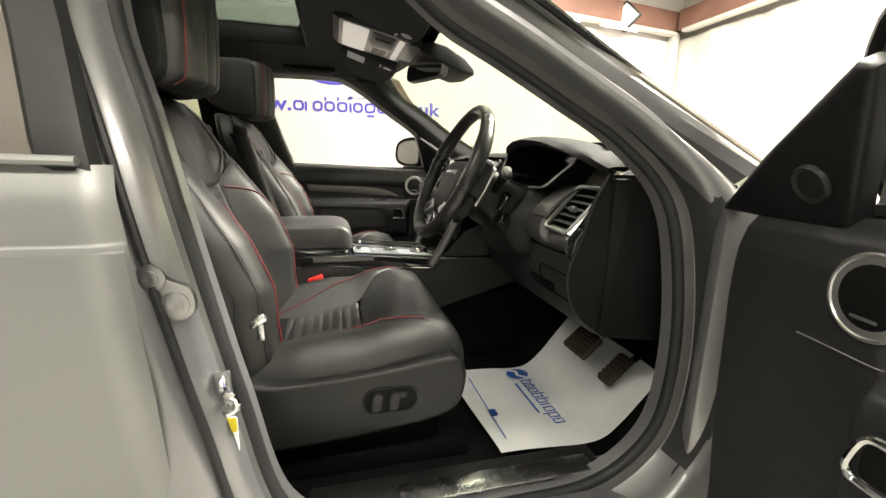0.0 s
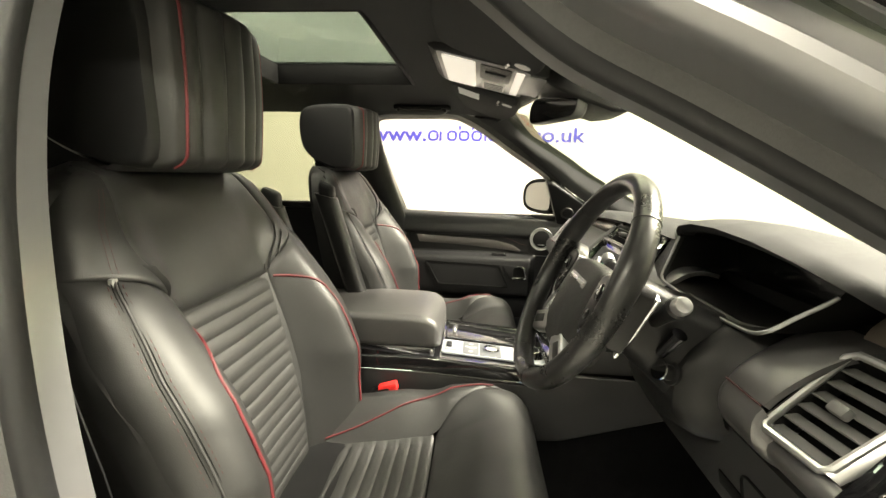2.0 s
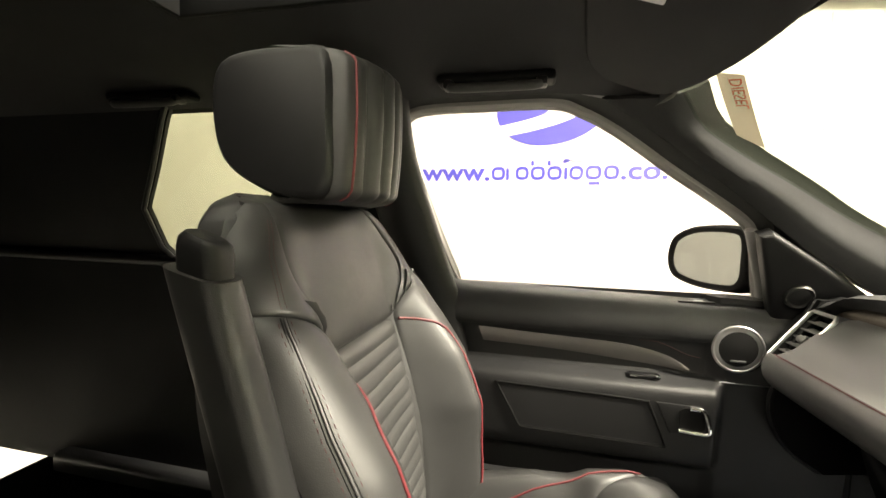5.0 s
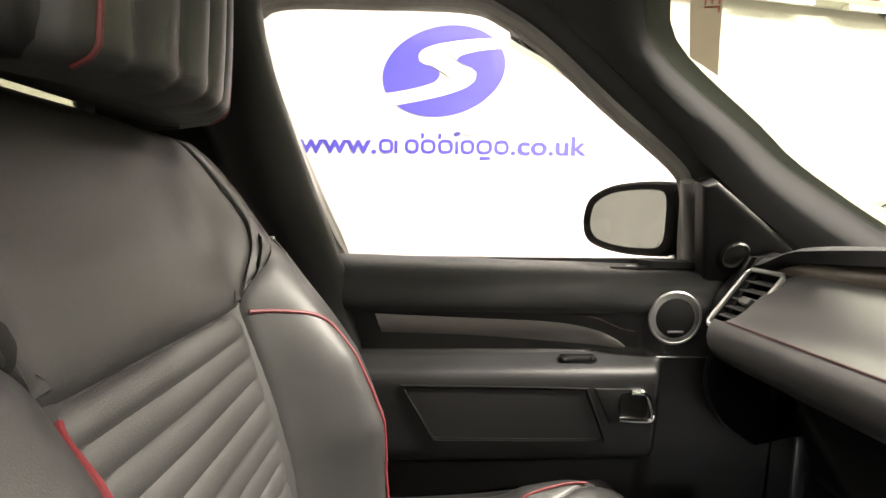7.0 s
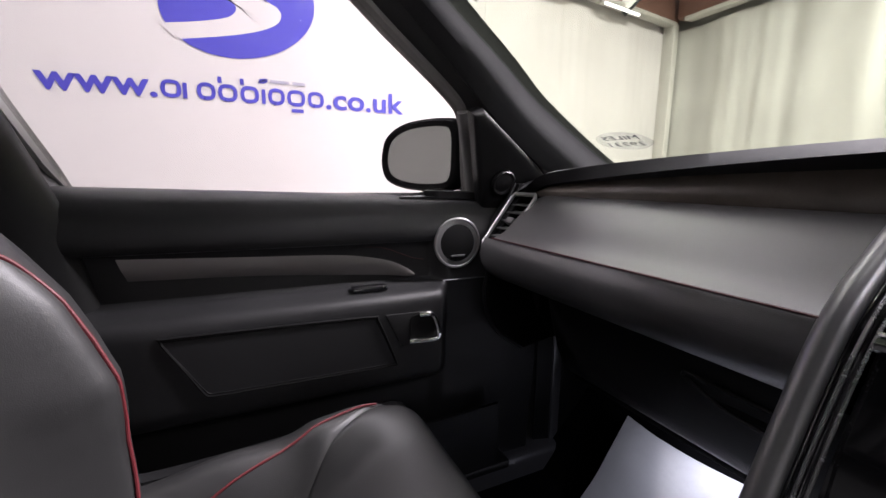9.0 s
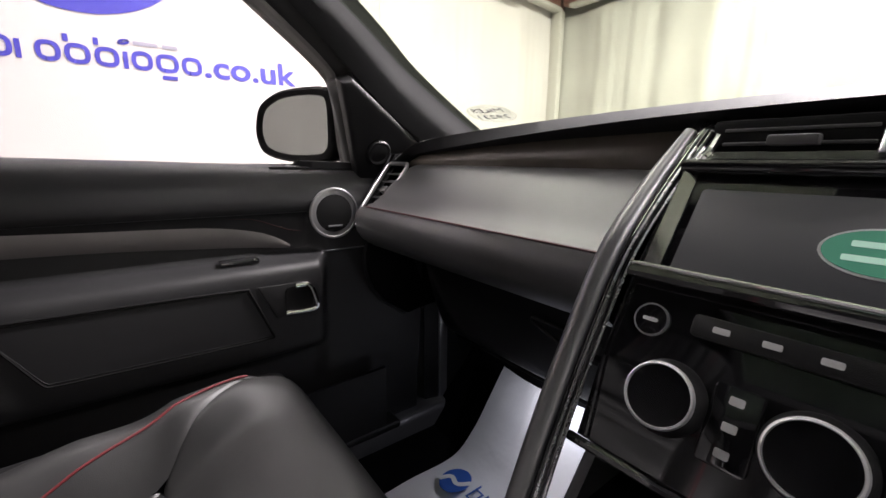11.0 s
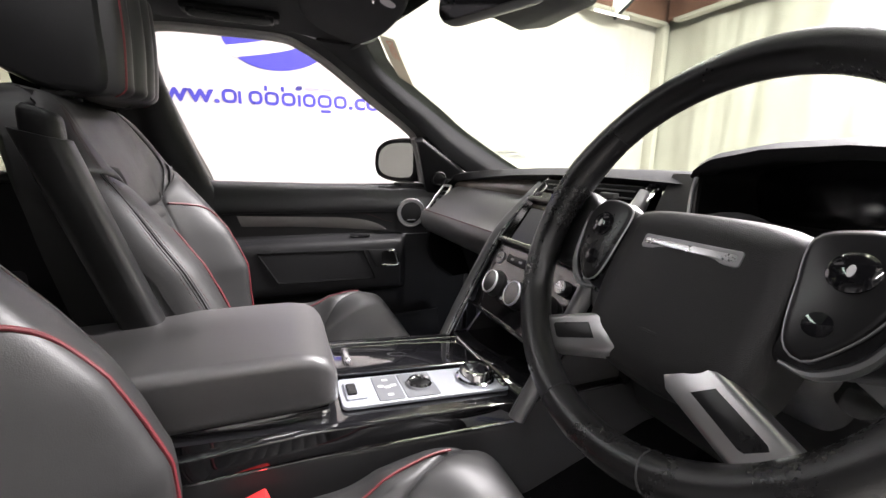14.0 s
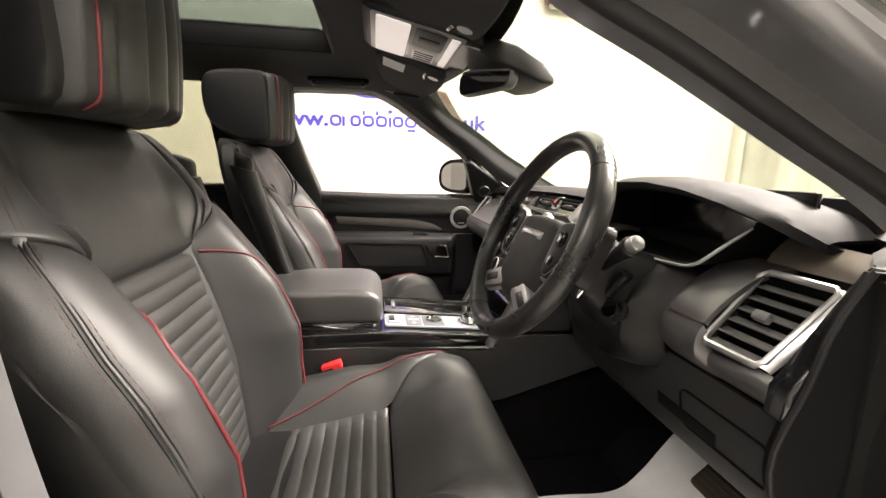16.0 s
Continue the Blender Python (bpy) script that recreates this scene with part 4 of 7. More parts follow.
    edge = [(0.148, s1 + 0.004), (0.185, s1 + 0.07), (0.225, s2), (0.245, s2 + 0.06), (0.252, s3)]
    part("front_panel", padded(([(-0.148, s1 + 0.004), (0.148, s1 + 0.004)], [(-0.252, s3), (0.252, s3)], [(-a, b) for a, b in edge], edge), on_cush, 50, 50, into=(0, 0, -1)), LEATHER, cushion, "smooth black leather front of the cushion")

    def wid(s):
        return float(lerp(s, [0, 0.2, 0.4, 0.48, 0.54, 0.6, 0.7], [0.262, 0.272, 0.272, 0.268, 0.262, 0.258, 0.255])) - 0.001

    for k in (-1, 1):
        m = lambda pts: [(k * a, b) for a, b in pts]
        inn = [(0.135, s0), (0.142, (s0 + s1) / 2), (0.148, s1), (0.185, s1 + 0.07), (0.225, s2), (0.245, s2 + 0.06), (0.252, s3)]
        part("bolster", padded((m([(0.135, s0), (0.2, s0), (wid(s0), s0)]), m([(0.252, s3), (wid(s3), s3)]), m(inn), m([(wid(s), s) for s in np.linspace(s0, s3, 10)])), on_cush, 30, 70, soft=(1, 0.2, 0.5, 0.3), into=(0, 0, -1)), LEATHER, cushion, "padded black leather thigh bolster")
        pp = curve(m([(0.138, s0 + 0.04), (0.158, s0 + 0.14), (0.182, s1 - 0.06), (0.200, s1 + 0.02), (0.212, s1 + 0.08), (0.222, s2 - 0.005)]), 50)
        part("piping", tube(on_cush(pp[:, 0], pp[:, 1], 0.0003), 0.0018, 8), RED, cushion, "red piping")
        sk = np.array([on_cush(np.array(k * wid(s)), np.array(s), np.array(0.0)) + np.array((0, k * -0.004, -dz_)) for s in np.linspace(s0, s3 - 0.04, 24) for dz_ in (0.0,)])
        low = sk.copy()
        low[:, 2] = 0.86
        low[:, 1] -= k * 0.004
        part("cushion_side", sheet(np.stack([sk, (sk + low) / 2 + np.array((0, k * 0.006, 0)), low], 1), 0.01 * k), LEATHER, cushion)
        # plastic valance along the seat's foot
        prof = [(-0.52, 0.80), (-0.50, 0.935), (-0.42, 0.925), (-0.25, 0.932), (-0.09, 0.95), (-0.045, 0.945), (-0.03, 0.90), (-0.05, 0.835), (-0.11, 0.81), (-0.30, 0.79), (-0.44, 0.785)]
        cv = curve([(a, b) for a, b in prof], 60, closed=True)
        val = part("valance", slab([tuple(q) for q in cv], (0, y0 + k * 0.262, 0), (1, 0, 0), (0, 0, 1), (0, k, 0), 0.028, 0.010, 3), HARD, seat, "dark plastic seat side cover")
        if k == -inner:
            yy = y0 + k * 0.290
            part("switch_recess", slab([(a - 0.195, b + 0.872) for a, b in roundrect(0.112, 0.054, 0.024)], (0, yy, 0), (1, 0, 0), (0, 0, 1), (0, k, 0), 0.002, 0.001), DARK, val, "black recess of the seat switches")
            part("recess_rim", tube([(a - 0.195, yy + k * 0.002, b + 0.872) for a, b in roundrect(0.112, 0.054, 0.024)], 0.002, 6, closed=True), SOFT, val)
            for a in (-0.224, -0.188):
                part("seat_switch", slab([(p + a + 0.12 * q, q + 0.873) for p, q in roundrect(0.024, 0.042, 0.010)], (0, yy, 0), (1, 0, 0), (0, 0, 1), (0, k, 0), 0.014, 0.005, 3), HARD, val, "black rocker switch")
            part("seat_switch", slab([(p - 0.176, q + 0.886) for p, q in roundrect(0.030, 0.014, 0.006)], (0, yy, 0), (1, 0, 0), (0, 0, 1), (0, k, 0), 0.013, 0.004, 3), HARD, val, "black rocker switch")
    part("seat_frame", join(rbox((-0.27, y0, 0.745), (0.42, 0.40, 0.12), 0.02), rbox((-0.27, y0 - 0.19, 0.675), (0.55, 0.045, 0.05), 0.006), rbox((-0.27, y0 + 0.19, 0.675), (0.55, 0.045, 0.05), 0.006)), DARK, seat, "black seat base and rails")
    # head restraint: fluted pad in front, smooth block behind
    prof = curve([(-0.597, 1.50), (-0.592, 1.61), (-0.600, 1.715), (-0.66, 1.727), (-0.76, 1.722), (-0.800, 1.695), (-0.806, 1.62), (-0.785, 1.55), (-0.72, 1.505), (-0.65, 1.487)], 44, closed=True)
    mid2 = np.array((-0.69, 1.61))
    rings = [[(a, y0 + q, b) for a, b in mid2 + (prof - mid2) * s] for q, s in ((-0.133, 0.86), (-0.132, 0.92), (-0.126, 0.97), (-0.112, 1.0), (0.112, 1.0), (0.126, 0.97), (0.132, 0.92), (0.133, 0.86))]
    head = part("head_restraint", loft(rings), LEATHER_SHADED, seat, "black leather head restraint")

    def pad(p, z, off):
        q = np.abs(p) / 0.128
        x = -0.538 - 0.052 * q ** 2.0 + 0.03 * (z - 1.6) + 0.006 * np.cos((z - 1.6) * 13)
        x = x - 0.055 * np.clip((q - 0.86) / 0.14, 0, 1) ** 2
        e = np.clip((np.abs(z - 1.605) / 0.122 - 0.80) / 0.20, 0, 1)
        x = x - 0.055 * (1 - np.sqrt(1 - e ** 2))
        flute = np.where(q < 0.74, np.abs(np.sin(np.pi * (p / 0.094) * 2.5)) ** 0.6, 0.9)
        e2 = 1 - np.clip((np.abs(z - 1.605) / 0.122 - 0.5) / 0.5, 0, 1) ** 2
        return np.stack([x + 0.010 * (flute - 0.9) * e2 + off, y0 + p, z], -1)

    pp, zz = np.meshgrid(np.linspace(-0.128, 0.128, 110), np.linspace(1.483, 1.727, 40), indexing="ij")
    part("front_pad", sheet(pad(pp, zz, 0), 0.045), LEATHER, head, "fluted black leather pad")
    for k in (-1, 1):
        zz = np.linspace(1.489, 1.721, 30)
        part("piping", tube(pad(0 * zz + k * 0.100, zz, 0.0008), 0.0022, 8), RED, head, "red piping")
        part("post", tube([(-0.690, y0 + k * 0.055, 1.44), (-0.688, y0 + k * 0.055, 1.52)], 0.007, 10), GUNMETAL, seat, "metal head restraint post")
    shrink = Matrix.Translation(Vector((-0.57, y0, 1.485)) - BASE[seat.name]) @ Matrix.Scale(head_size, 4) @ Matrix.Translation(BASE[seat.name] - Vector((-0.57, y0, 1.485)))
    for ob in [head] + list(head.children):
        ob.data.transform(shrink)
    # folded-up armrest on the inner side
    arm_y = y0 + inner * 0.292
    ax, az = (0.024, -0.018) if inner < 0 else (-0.012, -0.02)
    C = curve([(-0.50, arm_y, 1.0), (-0.535, arm_y, 1.08), (-0.585, arm_y, 1.24), (-0.625, arm_y, 1.37), (-0.643, arm_y, 1.43)], 20)
    rings = []
    for x, y, z in C:
        rings.append([(x + ax + a, y + b, z + az - 0.25 * a) for a, b in roundrect(0.062, 0.048, 0.018, 4)])
    arm = part("armrest", loft(rings), ARM_HIDE, seat, "folded-up black leather armrest")
    cap = [[(-0.640 + ax + a * s, arm_y + b * s, z + az - 0.25 * a) for a, b in roundrect(0.044, 0.036, 0.012, 4)] for z, s in ((1.41, 0.9), (1.424, 1.0), (1.450, 1.0), (1.459, 0.93), (1.464, 0.7))]
    part("armrest_end", loft(cap), HARD, arm)
    part("armrest_pivot", lathe([(0.0, 0), (0.035, 0), (0.035, 0.02), (0.028, 0.026), (0, 0.026)], (-0.535, y0 + inner * 0.262, 1.02), (0, inner, 0)), HARD, seat, "dark plastic pivot cover")
    for ob in (seat,):
        ob.location = ob.location + Vector((dx, 0, dz))
    return seat


car_seat("driver_seat", -0.412, 1, "black ribbed leather driver's seat with red piping")
car_seat("passenger_seat", 0.385, -1, "black ribbed leather passenger seat with red piping", 0.022, 0.010, -0.022, 0.86)


def seat_buckle(y, tilt):
    b = thing("seat_belt_buckle", (-0.37, y, 0.80), "seat belt buckle with a red release button beside the seat", "seat belt", "belt buckles")
    r = Euler((0, radians(-18), 0)).to_matrix()
    part("stalk", rbox((-0.385, y, 0.86), (0.03, 0.014, 0.14), 0.004, 2, r), SOFT, b)
    part("housing", rbox((-0.370, y, 0.945), (0.05, 0.026, 0.066), 0.006, 2, r), SOFT, b)
    part("release_button", rbox((-0.360, y, 0.980), (0.046, 0.022, 0.018), 0.003, 2, r), BUCKLE_RED, b, "red button")


seat_buckle(-0.158, 0)


# ---------- steering wheel ----------
def steering_wheel():
    c = Vector((0.003, -0.402, 1.328))
    tilt = radians(25.5)
    n = Vector((-math.cos(tilt), 0, math.sin(tilt)))
    u = Vector((0, -1, 0))
    v = u.cross(n) * -1
    if v.z < 0:
        v = -v
    R, r = 0.1725, 0.0160
    wheel = thing("steering_wheel", c, "black leather steering wheel with satin metal spokes", "steering wheel")

    def P(a, b, h=0.0):
        return c + u * a + v * b + n * h

    def rim(a0, a1, name, material, k, grow=0.0):
        th = np.linspace(radians(a0), radians(a1), k)
        pts = [tuple(P(R * math.cos(t), R * math.sin(t))) for t in th]
        rings = []
        for t, p in zip(th, pts):
            rad = u * math.cos(t) + v * math.sin(t)
            thick = r + grow + 0.0022 * math.exp(-((math.degrees(t) % 360 - 20) / 14) ** 2) + 0.0022 * math.exp(-((math.degrees(t) % 360 - 160) / 14) ** 2)
            rings.append([tuple(Vector(p) + rad * thick * 1.0 * math.cos(s) + n * thick * 1.12 * math.sin(s)) for s in np.linspace(0, 2 * np.pi, 18, endpoint=False)])
        part(name, loft(rings), material, wheel, "black leather rim section")

    # four stitched sections
    for a0, a1 in ((-71.8, 42.8), (43.2, 139.8), (140.2, 251.8), (252.2, 287.8)):
        rim(a0, a1, "rim_section", LEATHER_RIM, 44)
    for a in (43, 140, 252, 288):
        t = radians(a)
        rad = u * math.cos(t) + v * math.sin(t)
        part("rim_seam", tube([tuple(P(R * math.cos(t), R * math.sin(t)) + rad * (r + 0.0002) * math.cos(s) + n * 1.12 * (r + 0.0002) * math.sin(s)) for s in np.linspace(0, 2 * np.pi, 20, endpoint=False)], 0.0008, 5, closed=True), RUBBER, wheel)

    # hub pad: rounded shield
    out = curve([(-0.070, 0.034), (0, 0.040), (0.070, 0.034), (0.081, 0.005), (0.081, -0.058), (0.066, -0.104), (0, -0.118), (-0.066, -0.104), (-0.081, -0.058), (-0.081, 0.005)], 60, closed=True)
    rings = []
    for s, h in ((0.98, -0.035), (1.0, -0.012), (1.0, 0.004), (0.985, 0.012), (0.95, 0.019), (0.88, 0.0245), (0.7, 0.028), (0.35, 0.031), (0.02, 0.032)):
        rings.append([tuple(P(a * s, -0.028 + (b + 0.028) * s, h - 0.031)) for a, b in out])
    hub = part("hub_pad", loft(rings), SOFT_HUB, wheel, "black padded hub cover")
    groove = curve([(-0.060, -0.012), (-0.052, -0.034), (-0.026, -0.050), (0, -0.055), (0.026, -0.050), (0.052, -0.034), (0.060, -0.012)], 40)
    part("hub_crease", tube([tuple(P(a, b - 0.018, -0.0065 + 0.004 * (1 - abs(a) / 0.06))) for a, b in groove], 0.0022, 6), SOFT, hub)
    part("badge_plate", slab([(a, b + 0.002) for a, b in roundrect(0.088, 0.013, 0.003)], P(0, 0, -0.0035), u, v, n, 0.003, 0.0008), GUNMETAL, hub, "satin metal badge plate")
    part("badge_bar", slab([(a, b + 0.002) for a, b in roundrect(0.080, 0.0055, 0.001)], P(0, 0, -0.0006), u, v, n, 0.0012, 0.0003), CHROME, hub, "bright bar")
    # upper spokes with switch packs, lower bright spoke blades
    for k in (-1, 1):
        sp = curve([(k * 0.062, 0.026), (k * 0.085, 0.032), (k * 0.12, 0.030), (k * 0.163, 0.050), (k * 0.172, 0.01), (k * 0.168, -0.040), (k * 0.145, -0.036), (k * 0.12, -0.046), (k * 0.075, -0.055), (k * 0.058, -0.02)], 50, closed=True)
        part("spoke", slab([tuple(q) for q in sp], P(0, 0, -0.040), u, v, n, 0.026, 0.009, 3), SOFT, wheel, "black side spoke")
        pk = curve([(k * 0.076, 0.028), (k * 0.096, 0.037), (k * 0.118, 0.036), (k * 0.130, 0.018), (k * 0.124, -0.016), (k * 0.108, -0.042), (k * 0.096, -0.050), (k * 0.084, -0.040), (k * 0.078, -0.005)], 40, closed=True)
        sw = part("switch_pack", slab([tuple(q) for q in pk], P(0, 0, -0.022), u, v, n, 0.017, 0.004, 3), SWITCH_BLACK, wheel, "black switch pack")
        part("switch_trim", tube([tuple(P(a, b, -0.0085)) for a, b in pk], 0.0010, 8, closed=True), GUNMETAL, sw, "thin dark metal edge")
        part("rocker", lathe([(0, 0), (0.013, 0), (0.013, 0.004), (0.010, 0.006), (0, 0.006)], P(k * 0.104, 0.010, -0.007), n, 24), PIANO, sw)
        part("rocker_pip", slab(ellipse(0.002, 0.004, 10), P(k * 0.104, 0.010, -0.0012), u, v, n, 0.001), PALE, sw)
        part("rocker", lathe([(0, 0), (0.008, 0), (0.008, 0.003), (0, 0.004)], P(k * 0.099, -0.026, -0.007), n, 20), PIANO, sw)
        part("spoke_flare", tube(curve([tuple(P(k * a, b, -0.012)) for a, b in ((0.086, -0.055), (0.106, -0.055), (0.126, -0.036), (0.135, 0.0), (0.136, 0.024))], 24), np.interp(np.linspace(0, 1, 24), [0, 0.3, 1], [0.0015, 0.0042, 0.0012]), 8), SATIN, wheel, "satin metal flare beside the switches")
        lc = [(k * 0.050, -0.072), (k * 0.064, -0.077), (k * 0.126, -0.103), (k * 0.131, -0.109), (k * 0.126, -0.118), (k * 0.104, -0.134), (k * 0.094, -0.133), (k * 0.030, -0.108), (k * 0.022, -0.098)]
        bl = part("spoke_blade", slab(lc, P(0, 0, -0.022), u, v, n, 0.018, 0.006, 3), SATIN_BLADE, wheel, "satin metal lower spoke frame")
        part("blade_insert", slab([(k * a, b) for a, b in ((0.064, -0.089), (0.104, -0.105), (0.106, -0.108), (0.095, -0.117), (0.091, -0.117), (0.050, -0.100))], P(0, 0, -0.0046), u, v, n, 0.0012, 0.0003), SWITCH_BLACK, bl, "black middle of the spoke frame")
        # shift paddle behind the rim
        pd = [(k * 0.095, -0.01), (k * 0.128, 0.045), (k * 0.140, 0.04), (k * 0.137, -0.015), (k * 0.124, -0.055), (k * 0.095, -0.04)]
        part("paddle", slab(pd, P(0, 0, -0.062), u, v, n, 0.007, 0.002), GUNMETAL, wheel, "grey shift paddle")
        part("paddle_edge", tube([tuple(P(k * 0.141, 0.04, -0.058)), tuple(P(k * 0.139, -0.015, -0.058)), tuple(P(k * 0.126, -0.056, -0.058))], 0.0026, 8), BRIGHT, wheel, "bright paddle edge")
    part("boss", lathe([(0.0, -0.10), (0.062, -0.10), (0.070, -0.06), (0.072, -0.04), (0.0, -0.04)], c - v * 0.02, n, 36), SOFT, wheel, "black wheel boss")
    # column shroud, stalks
    col = thing("steering_column", tuple(c - n * 0.12 - Vector((0, 0, 0.07))), "black plastic steering column shroud with stalks", "steering column")
    rings = []
    for h, a, b, dz in ((-0.075, 0.060, 0.050, 0.0), (-0.085, 0.066, 0.056, -0.004), (-0.15, 0.072, 0.065, -0.012), (-0.24, 0.085, 0.085, -0.02)):
        rings.append([tuple(c + n * h + u * p + v * (q + dz)) for p, q in roundrect(2 * a, 2 * b, 0.03, 6)])
    part("shroud", loft(rings), SOFT, col, "black column shroud")
    tip = Vector((0.096, -0.566, 1.343))
    root = c - n * 0.115 + u * 0.05
    d = (tip - root).normalized()
    st = part("stalk", tube([tuple(root), tuple(root + d * 0.05), tuple(tip - d * 0.035)], [0.011, 0.010, 0.013], 14), SOFT, col, "black control stalk")
    part("stalk_end", lathe([(0.0, 0.008), (0.0105, 0.008), (0.0118, 0.012), (0.0118, 0.024), (0.0095, 0.028), (0, 0.0295)], tuple(tip - d * 0.035), d, 24), RING_METAL, st, "polished metal stalk end")
    part("stalk_collar", lathe([(0, 0), (0.0135, 0), (0.0150, 0.004), (0.0150, 0.010), (0.0120, 0.013), (0, 0.013)], tuple(tip - d * 0.035), d, 24), SOFT, st)
    tip2 = tip + Vector((0, 0.32, 0.0))
    tip2.y = -0.402 + (-0.402 - tip.y)
    root2 = c - n * 0.115 - u * 0.05
    d2 = (tip2 - root2).normalized()
    st = part("stalk", tube([tuple(root2), tuple(root2 + d2 * 0.05), tuple(tip2 - d2 * 0.035)], [0.011, 0.010, 0.013], 14), SOFT, col)
    part("stalk_end", lathe([(0.0, 0.008), (0.0105, 0.008), (0.0118, 0.012), (0.0118, 0.024), (0.0095, 0.028), (0, 0.0295)], tuple(tip2 - d2 * 0.035), d2, 24), RING_METAL, st, "polished metal stalk end")
    part("lower_stalk", tube([tuple(root + Vector((0.01, -0.02, -0.04))), (0.128, -0.497, 1.278)], [0.009, 0.011], 12), PIANO, col)
    return wheel


SWITCH_BLACK = surface("satin_black_switches", (0.008, 0.008, 0.0082), 0.28, spread=0.08, spec=0.35)
SATIN_BLADE = surface("satin_spoke_metal", (0.62, 0.62, 0.62), 0.30, metal=1.0, spread=0.03, rough_var=0.05)
RING_METAL = surface("pale_satin_metal", (0.60, 0.60, 0.60), 0.30, metal=0.95, spread=0.03)
LEATHER_RIM = surface("smooth_rim_leather", (0.011, 0.011, 0.011), 0.29, grain=(80, 0.0002), cells=(1300, 0.0001), blotch=(14, 0.2), rough_var=0.2)
SOFT_HUB = surface("soft_hub_cover", (0.010, 0.0099, 0.0099), 0.46, cells=(1300, 0.00025), blotch=(10, 0.1), spec=0.3)
steering_wheel()


# ---------- dashboard ----------
def dash_lip(y):
    """Height of the top pad's rear lip."""
    return 1.387 - 0.024 * (np.asarray(y) / 0.64) ** 2


def dashboard():
    d = thing("dashboard", (0.4, 0, 0.95), "black leather dashboard with satin metal rails and gloss trim", "dashboard")

    def run(profile, y0, y1, n=24, thick=0.008, flip=1, bow=True):
        """A strip of the dash: an (x, z) profile drawn along y."""
        pr = curve(profile, 14)
        rows = []
        for y in np.linspace(y0, y1, n):
            k = (dash_lip(y) - 1.387) if bow else 0
            rows.append([(x + 0.02 * (y / 0.64) ** 4 * 0, y, z + k * smooth(z, 1.30, 1.39)) for x, z in pr])
        return sheet(np.array(rows), thick * flip)

    # top pad up to the windscreen
    rows = []
    for y in np.linspace(-0.72, 0.72, 90):
        z0 = float(dash_lip(y)) - 0.02 * float(smooth(abs(y), 0.64, 0.72))
        end = 0.90 - 0.50 * y * y
        pr = curve([(0.305, z0 - 0.030), (0.256, z0 - 0.025), (0.243, z0 - 0.017), (0.246, z0 - 0.005), (0.268, z0), (0.34, z0 + 0.002), (0.45, z0 - 0.008), (max(end, 0.52), z0 - 0.05)], 22)
        cut = 0.14 * float(smooth(y, -0.68, -0.655) * (1 - smooth(y, -0.225, -0.20)))
        cut += 0.068 * float(smooth(-y, 0.655, 0.68))
        z0 = z0 - 0.012 * float(smooth(-y, 0.62, 0.66))
        rows.append([(x + cut * (1 - smooth(x, 0.24, 0.55)), y, z) for x, z in pr])
    part("top_pad", sheet(np.array(rows), 0.012, (0, 0, -1)), DASH_TOP, d, "soft dark grey dash top")
    # passenger side: gloss strip, leather panel, lower roll
    part("trim_strip", run([(0.276, 1.366), (0.266, 1.350), (0.261, 1.333), (0.263, 1.316)], 0.165, 0.70), WOODY, d, "gloss grey-brown veneer strip")
    up = [(0.290, 1.312), (0.264, 1.317), (0.235, 1.311), (0.200, 1.286), (0.165, 1.254), (0.142, 1.243)]
    part("leather_panel", run(up, 0.163, 0.645, bow=False), DASH_LEATHER, d, "smooth black leather facia panel")
    part("facia_stitching", tube([(0.1385, y, 1.2425) for y in np.linspace(0.165, 0.645, 10)], 0.0012, 6), STITCH, d, "dark red stitching")
    part("lower_roll", run([(0.142, 1.240), (0.133, 1.228), (0.131, 1.205), (0.142, 1.182), (0.175, 1.160), (0.235, 1.145), (0.28, 1.142)], 0.163, 0.672, bow=False), DASH_LEATHER, d, "black leather lower facia")
    gb = part("glovebox", run([(0.272, 1.148), (0.282, 1.12), (0.298, 1.06), (0.325, 0.985), (0.352, 0.945), (0.40, 0.93), (0.46, 0.94)], 0.165, 0.66, bow=False), HARD, d, "dark plastic glovebox lid")
    C = curve([(0.290, 0.372, 1.082), (0.292, 0.30, 1.078), (0.295, 0.225, 1.072), (0.300, 0.225, 1.046), (0.302, 0.30, 1.045), (0.296, 0.360, 1.066)], 40, closed=True)
    part("glovebox_handle", tube(C, 0.004, 8, closed=True), HARD, gb)
    part("glovebox_pull", rbox((0.306, 0.285, 1.056), (0.016, 0.12, 0.012), 0.004, 2), DARK, gb)
    part("foot_panel", rbox((0.52, 0.42, 0.925), (0.28, 0.52, 0.02), 0.006), SOFT, d)
    # courtesy lamp over the passenger's feet, lit while a door is open
    part("foot_lamp", rbox((0.44, 0.40, 0.912), (0.03, 0.06, 0.006), 0.002), glowing("courtesy_lens", (0.9, 0.93, 1.0), 1.0), d, "small lit courtesy lamp")
    lamp = bpy.data.lights.new("foot_lamp_light", "AREA")
    lamp.shape, lamp.size, lamp.size_y, lamp.energy, lamp.color = "RECTANGLE", 0.03, 0.06, 0.16, (0.9, 0.94, 1.0)
    new("foot_lamp_light", lamp).matrix_world = pose(0.44, 0.40, 0.905, 0, 0, 0)
    # driver's side leather, veneer and lower panels
    part("trim_strip", run([(0.335, 1.362), (0.320, 1.345), (0.309, 1.328), (0.302, 1.310)], -0.735, -0.565), WOODY, d, "gloss grey-brown veneer strip")
    panel_line = curve([(0.176, 1.237), (0.186, 1.251), (0.208, 1.271), (0.236, 1.291), (0.268, 1.305), (0.310, 1.312)], 18)
